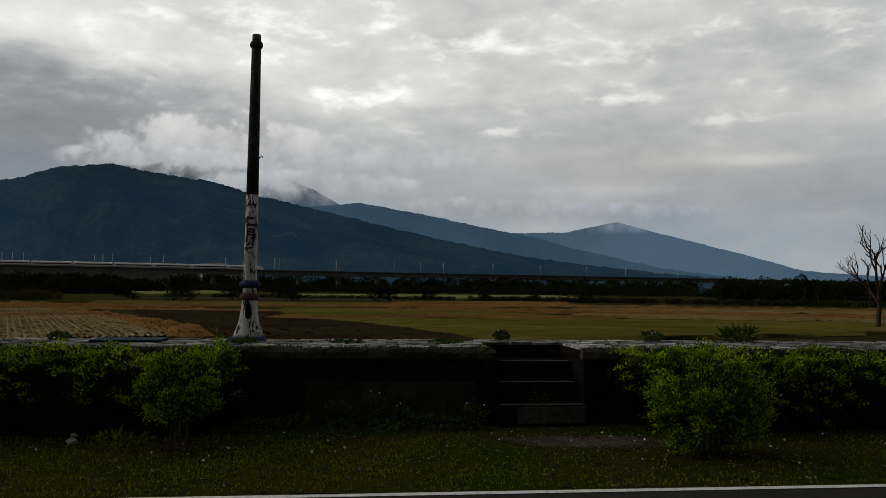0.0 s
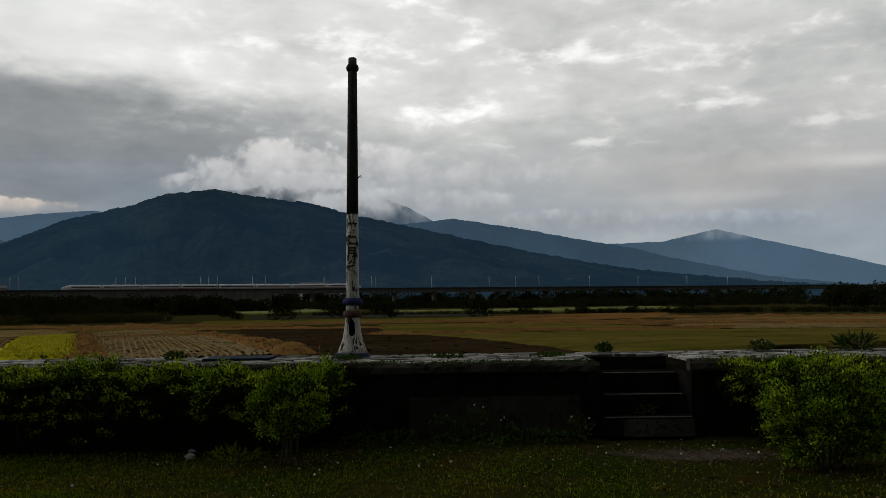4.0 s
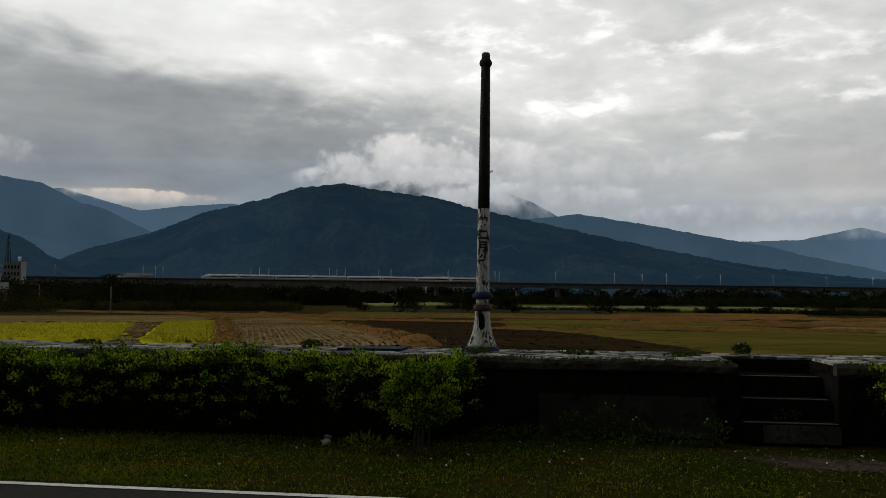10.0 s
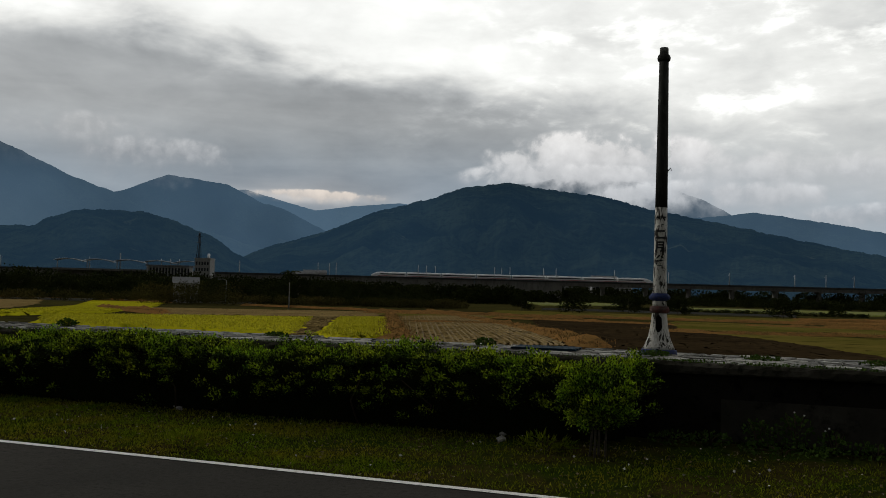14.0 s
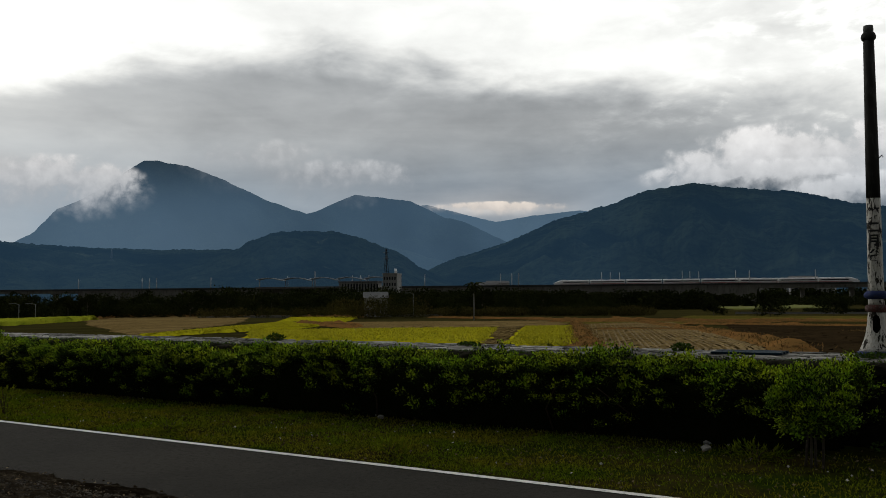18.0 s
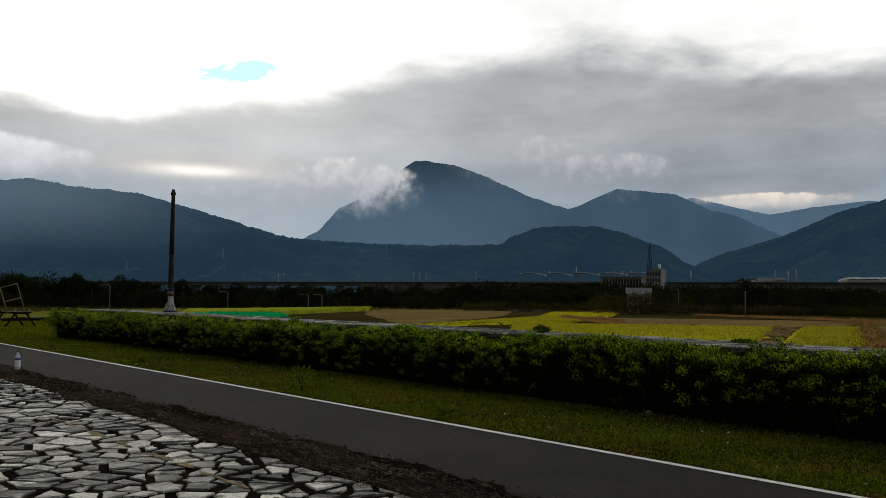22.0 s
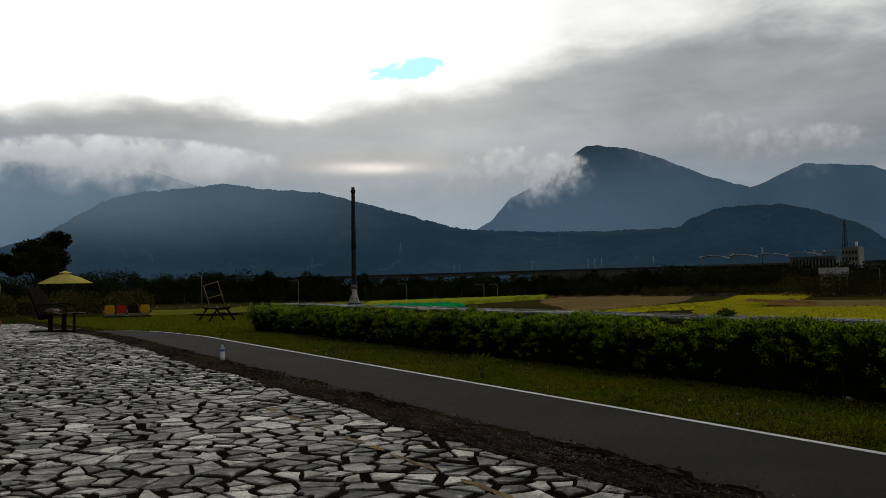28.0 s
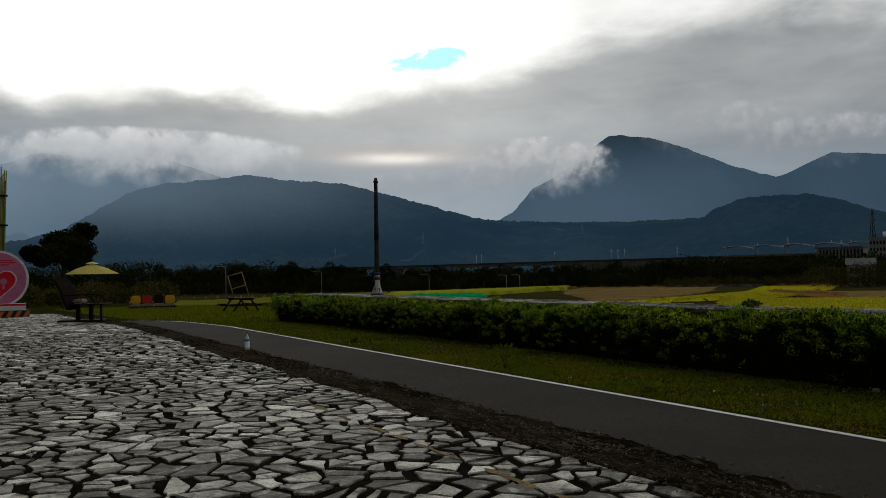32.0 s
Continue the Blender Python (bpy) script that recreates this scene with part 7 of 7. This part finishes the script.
def lawn_cover():
    rng = np.random.default_rng(12)
    n = 190000
    x = np.where(rng.random(n) < 0.72, rng.uniform(-13, 7, n), rng.uniform(-34, -13, n))
    y = rng.uniform(5.62, 7.95, n)
    keep = noise_keep(x, y, rng)
    x, y = x[keep], y[keep]
    P = np.stack([x, y, ground_z(x, y)], 1)
    v, f = leaf_mesh(P, np.tile([0, -0.1, 1.0], (len(x), 1)), 0.034, rng, 0.8, 0.13)
    tagged(arrays("grass", v, f, BLADE), "short patchy lawn grass", "grass", kind="stuff")
    n = 70000
    x, y = rng.uniform(-75, -27, n), rng.uniform(4.5, 16, n)
    ok = np.array([b > road_outer(a) + 0.05 or a < -34.5 for a, b in zip(x, y)])
    P = np.stack([x, y, ground_z(x, y)], 1)[ok]
    v, f = leaf_mesh(P, np.tile([0, 0, 1.0], (len(P), 1)), 0.12, rng, 0.6, 0.12)
    tagged(arrays("grass", v, f, BLADE), "short grass on the farther lawn", "grass", kind="stuff")
    DEAD = material("dead_leaf", ((0.10, 0.068, 0.036), (0.20, 0.155, 0.09), (0.055, 0.034, 0.02)), 9, 0.9, 0.0, island=0.6)
    n = 5600
    x = rng.uniform(-16, 7, n)
    y = np.where(rng.random(n) < 0.5, rng.uniform(5.6, 8.2, n), rng.uniform(3.1, 3.9, n))
    P = np.stack([x, y, np.where(y > 5, 0.02, 0.02)], 1)
    v, f = leaf_mesh(P, rng.normal(size=(n, 3)) * (1, 1, 0.2), 0.030, rng, 0.2, 0.3)
    tagged(arrays("leaf_litter", v, f, DEAD), "scattered dead leaves on lawn and gravel strip", "leaves", kind="stuff")
    n = 30000
    x = np.concatenate([rng.uniform(-12, 0, n // 2), rng.uniform(-40, 3, n // 2)])
    y = 3.50 + 0.20 * rng.normal(size=n) + 0.05 * np.sin(x * 0.35)
    y = np.clip(y, 3.0 + 0.2 * rng.random(n), 3.95 - 0.18 * rng.random(n) ** 2)
    r = 0.003 + 0.010 * rng.random((n, 1, 1)) ** 3
    base = np.array([(1, 0, 0), (0, 1, 0), (-1, 0, 0), (0, -1, 0), (0, 0, 0.8)])
    C = np.stack([x, y, ground_z(x, y) + 0.017], 1)[:, None]
    V = (C + base * r * rng.uniform(0.6, 1.4, (n, 5, 3))).reshape(-1, 3)
    i = np.arange(n)[:, None] * 5
    F = np.concatenate([i + (0, 1, 4), i + (1, 2, 4), i + (2, 3, 4), i + (3, 0, 4)], 1).reshape(-1, 3)
    GRIT = material("grit", ((0.020, 0.017, 0.013), (0.090, 0.078, 0.060), (0.008, 0.007, 0.005)), 0.8, 0.9, 0.0, island=0.7)
    tagged(arrays("gravel_stones", V, F, GRIT), "loose gravel and crumbs of stone on the strip", "gravel", kind="stuff")


def lawn_specks():
    """Small pale petals and bits of litter lying in the grass."""
    rng = np.random.default_rng(91)
    n = 200
    x = np.where(rng.random(n) < 0.6, rng.uniform(-7, 6, n), rng.uniform(-26, -7, n))
    y = rng.uniform(5.75, 8.0, n)
    P = np.stack([x, y, ground_z(x, y) + 0.03], 1)
    v, f = leaf_mesh(P, rng.normal(size=(n, 3)) * (1, 1, 0.15), 0.026, rng, 0.2, 0.42)
    tagged(arrays("fallen_petals", v, f, PETAL), "small pale petals scattered in the grass", "petals", kind="stuff")


def noise_keep(x, y, rng):
    k = 0.5 + 0.35 * np.sin(x * 1.3 + 2 * np.sin(y * 2.1)) + 0.35 * np.sin(x * 3.7 - y * 2.9 + 2 * np.sin(x * 0.9))
    k = np.maximum(k, 0.3)
    k -= 1.2 * np.exp(-((x - 2.3) / 0.7) ** 2 - ((y - 7.4) / 0.28) ** 2)
    k *= np.interp(x, [-5, -1.5, 1.0, 4.0], [1.7, 0.5, 0.36, 0.10]) * np.interp(y, [7.2, 8.0], [1.0, 0.35])
    return rng.random(len(x)) < k


lawn_cover()
lawn_specks()


def moss():
    rng = np.random.default_rng(33)
    c = rng.uniform(-26, 13, 150)
    k = rng.integers(0, len(c), 9000)
    x = c[k] + rng.normal(size=9000) * 0.16
    y = PLAT_Y0 + np.abs(rng.normal(size=9000)) * 0.16 + 0.02
    ok = (x < STEP_X0 - 0.05) | (x > STEP_X1 + 0.05)
    P = np.stack([x, y, np.full(9000, PLAT_Z - 0.004)], 1)[ok]
    v, f = leaf_mesh(P, np.tile([0, -0.2, 1.0], (len(P), 1)), 0.028, rng, 0.7, 0.3)
    tagged(arrays("moss", v, f, WEED), "small dark moss and creeping weed on the platform edge", "moss", kind="stuff")


moss()
DIRT = material("bare_dirt", ((0.055, 0.044, 0.029), (0.095, 0.078, 0.056), (0.022, 0.019, 0.010)), 5, 0.95, 0.6, 30, spec=0.0)


def dirt_crumbs():
    """Trodden earth below the steps: crumbs that thin out into the grass."""
    rng = np.random.default_rng(55)
    n = 4200
    x, y = 2.35 + 0.34 * rng.normal(size=n), 7.42 + 0.14 * rng.normal(size=n)
    r = 0.006 + 0.016 * rng.random((n, 1, 1)) ** 2
    base = np.array([(1, 0, 0), (0, 1, 0), (-1, 0, 0), (0, -1, 0), (0, 0, 0.35)])
    V = (np.stack([x, y, np.full(n, 0.004)], 1)[:, None] + base * r * rng.uniform(0.6, 1.4, (n, 5, 3))).reshape(-1, 3)
    i = np.arange(n)[:, None] * 5
    F = np.concatenate([i + (0, 1, 4), i + (1, 2, 4), i + (2, 3, 4), i + (3, 0, 4)], 1).reshape(-1, 3)
    tagged(arrays("bare_earth", V, F, DIRT), "bare trodden earth below the steps", "earth", kind="stuff")


dirt_crumbs()

# worn yellow line: flakes of paint left on the stones
def yellow_line():
    rng = random.Random(21)
    line = empty("yellow_line", pose(0, 0, 0), "worn broken yellow line along the stone paving", "road marking", kind="structure")
    x = -10.0
    while x < 1.0:
        n = rng.uniform(0.25, 0.8)
        bm = bmesh.new()
        m = 6
        lo = [bm.verts.new((x + n * k / m, 2.425 + rng.uniform(-0.02, 0.02) + (0.03 if k in (0, m) else 0), 0.0035)) for k in range(m + 1)]
        hi = [bm.verts.new((x + n * k / m, 2.485 + rng.uniform(-0.025, 0.02) - (0.03 if k in (0, m) else 0), 0.0035)) for k in range(m + 1)]
        for k in range(m):
            bm.faces.new((lo[k], lo[k + 1], hi[k + 1], hi[k]))
        part("paint_flake", bm, PAINT_YELLOW, line)
        x += n + rng.uniform(0.05, 0.35)


yellow_line()


# ---------------------------------------------------------------- crazy paving, last
def crazy(x0, x1, y0, y1, cell, gap, seed):
    """Irregular stone outlines: cells round scattered centres, drawn in by the joint, some edges bitten hollow."""
    rng = np.random.default_rng(seed)
    nx, ny = int((x1 - x0) / cell) + 1, int((y1 - y0) / cell) + 1
    gx = x0 + (np.arange(nx)[:, None] + 0.5 + rng.uniform(-0.5, 0.5, (nx, ny))) * (x1 - x0) / nx
    gy = y0 + (np.arange(ny)[None] + 0.5 + rng.uniform(-0.5, 0.5, (nx, ny))) * (y1 - y0) / ny
    there = rng.random((nx, ny)) < 0.62
    wide = rng.uniform(0, 1, (13, 17)) ** 2
    out = []
    for i in range(nx):
        for j in range(ny):
            if not there[i, j]:
                continue
            px, py = gx[i, j], gy[i, j]
            poly = [(max(x0, px - 1.7 * cell), max(y0, py - 1.7 * cell)), (min(x1, px + 1.7 * cell), max(y0, py - 1.7 * cell)), (min(x1, px + 1.7 * cell), min(y1, py + 1.7 * cell)), (max(x0, px - 1.7 * cell), min(y1, py + 1.7 * cell))]
            near = [(k, l) for k in range(max(0, i - 3), min(nx, i + 4)) for l in range(max(0, j - 3), min(ny, j + 4)) if there[k, l] and (k, l) != (i, j)]
            for k, l in near:
                qx, qy = gx[k, l], gy[k, l]
                dx, dy = qx - px, qy - py
                d = math.hypot(dx, dy)
                dx, dy = dx / d, dy / d
                lim = d / 2 - gap * (0.3 + 1.1 * wide[(i + k) % 13][(j + l) % 17])
                new_poly = []
                for e in range(len(poly)):
                    a, b = poly[e], poly[(e + 1) % len(poly)]
                    sa = (a[0] - px) * dx + (a[1] - py) * dy - lim
                    sb = (b[0] - px) * dx + (b[1] - py) * dy - lim
                    if sa <= 0:
                        new_poly.append(a)
                    if sa * sb < 0:
                        t = sa / (sa - sb)
                        new_poly.append((a[0] + t * (b[0] - a[0]), a[1] + t * (b[1] - a[1])))
                poly = new_poly
                if len(poly) < 3:
                    break
            if len(poly) < 3:
                continue
            # drop very short edges, then roughen the long ones
            poly = [p for e, p in enumerate(poly) if math.hypot(p[0] - poly[e - 1][0], p[1] - poly[e - 1][1]) > cell * 0.12]
            if len(poly) < 3:
                continue
            rough = []
            for e in range(len(poly)):
                a, b = poly[e], poly[(e + 1) % len(poly)]
                rough.append(a)
                span_ab = math.hypot(b[0] - a[0], b[1] - a[1])
                if span_ab > cell * 0.4:
                    bite = rng.uniform(0.10, 0.26) if rng.random() < 0.22 else rng.uniform(-0.01, 0.07)
                    for t in (0.25, 0.5, 0.75):
                        k = bite * (1 - (2 * t - 1) ** 2) + rng.normal() * 0.012
                        mx, my = a[0] + t * (b[0] - a[0]), a[1] + t * (b[1] - a[1])
                        rough.append((mx + (px - mx) * k, my + (py - my) * k))
            out.append((px, py, rough))
    return out


def stone_geometry(px, py, poly, base, thick, rng):
    """Corners and faces of one thin slab with a chipped, slightly tilted top."""
    n = len(poly)
    tx, ty = rng.normal(0, 0.006, 2)
    lift = rng.uniform(0.75, 1.25)
    lo = [(x, y, base - 0.01) for x, y in poly]
    up, inn = [], []
    for x, y in poly:
        z = base + thick * lift + (x - px) * tx + (y - py) * ty
        up.append((x + rng.normal(0, 0.003), y + rng.normal(0, 0.003), z - 0.004))
        inn.append((px + (x - px) * 0.965, py + (y - py) * 0.965, z + rng.normal(0, 0.0008)))
    faces = []
    for k in range(n):
        j = (k + 1) % n
        faces += [(k, j, n + j, n + k), (n + k, n + j, 2 * n + j, 2 * n + k)]
    faces.append(tuple(range(2 * n, 3 * n)))
    return lo + up + inn, faces


def lay(cells, base_of, thick, owner, mat_one, mat_all, near, seed, label):
    rng = np.random.default_rng(seed)
    V, F, made = [], [], 0
    for px, py, poly in cells:
        v, f = stone_geometry(px, py, poly, base_of(px, py), thick, rng)
        if near(px, py) and made < 300:
            me = bpy.data.meshes.new("stone_slab")
            me.from_pydata([(a - px, b - py, c) for a, b, c in v], [], f)
            me.materials.append(mat_one)
            ob = new("stone_slab", me)
            ob.location = (px, py, 0)
            ob.parent = owner
            made += 1
        else:
            o = len(V)
            V += v
            F += [tuple(i + o for i in q) for q in f]
    me = bpy.data.meshes.new("stone_slabs")
    me.from_pydata(V, [], F)
    me.materials.append(mat_all)
    ob = new("stone_slabs", me)
    ob.parent = owner
    tagged(ob, label, kind="stuff")


paving = empty("paving", pose(0, 0, 0), "irregular grey slate crazy paving with dark open joints", "paving", kind="structure")
level = lambda x, y: float(ground_z(x, y)) - 0.014
lay(crazy(-24.0, -11.0, -2.6, PAVE_EDGE, 0.175, 0.054, 11), level, 0.018, paving, SLATE_ONE, SLATE, lambda x, y: False, 15, "grey slate slabs with wide joints")
lay(crazy(-11.0, 5.0, -3.2, PAVE_EDGE, 0.185, 0.038, 1), level, 0.013, paving, SLATE_ONE, SLATE, lambda x, y: -6.6 < x < -4.0 and 0.4 < y, 5, "grey slate slabs")
lay(crazy(-57.0, -24.0, -2.6, PAVE_EDGE, 0.30, 0.086, 2), level, 0.020, paving, SLATE_ONE, SLATE, lambda x, y: False, 6, "grey slate slabs farther off")
top = lambda x, y: PLAT_Z - 0.014
lay(crazy(-28.4, STEP_X0 - 0.02, PLAT_Y0 + 0.14, PLAT_Y1, 0.19, 0.030, 3), top, 0.022, platform, SLATE_PALE_ONE, SLATE_PALE, lambda x, y: -5.0 < x < 1.7, 7, "pale grey slate slabs on the platform")
lay(crazy(STEP_X1 + 0.02, 14.0, PLAT_Y0 + 0.14, PLAT_Y1, 0.19, 0.030, 4), top, 0.022, platform, SLATE_PALE_ONE, SLATE_PALE, lambda x, y: x < 5.5, 8, "pale grey slate slabs on the platform")
lay(crazy(STEP_X0, STEP_X1, PLAT_Y0 + 0.96, PLAT_Y1, 0.20, 0.020, 9), top, 0.022, platform, SLATE_PALE_ONE, SLATE_PALE, lambda x, y: True, 9, "pale grey slate slabs behind the steps")
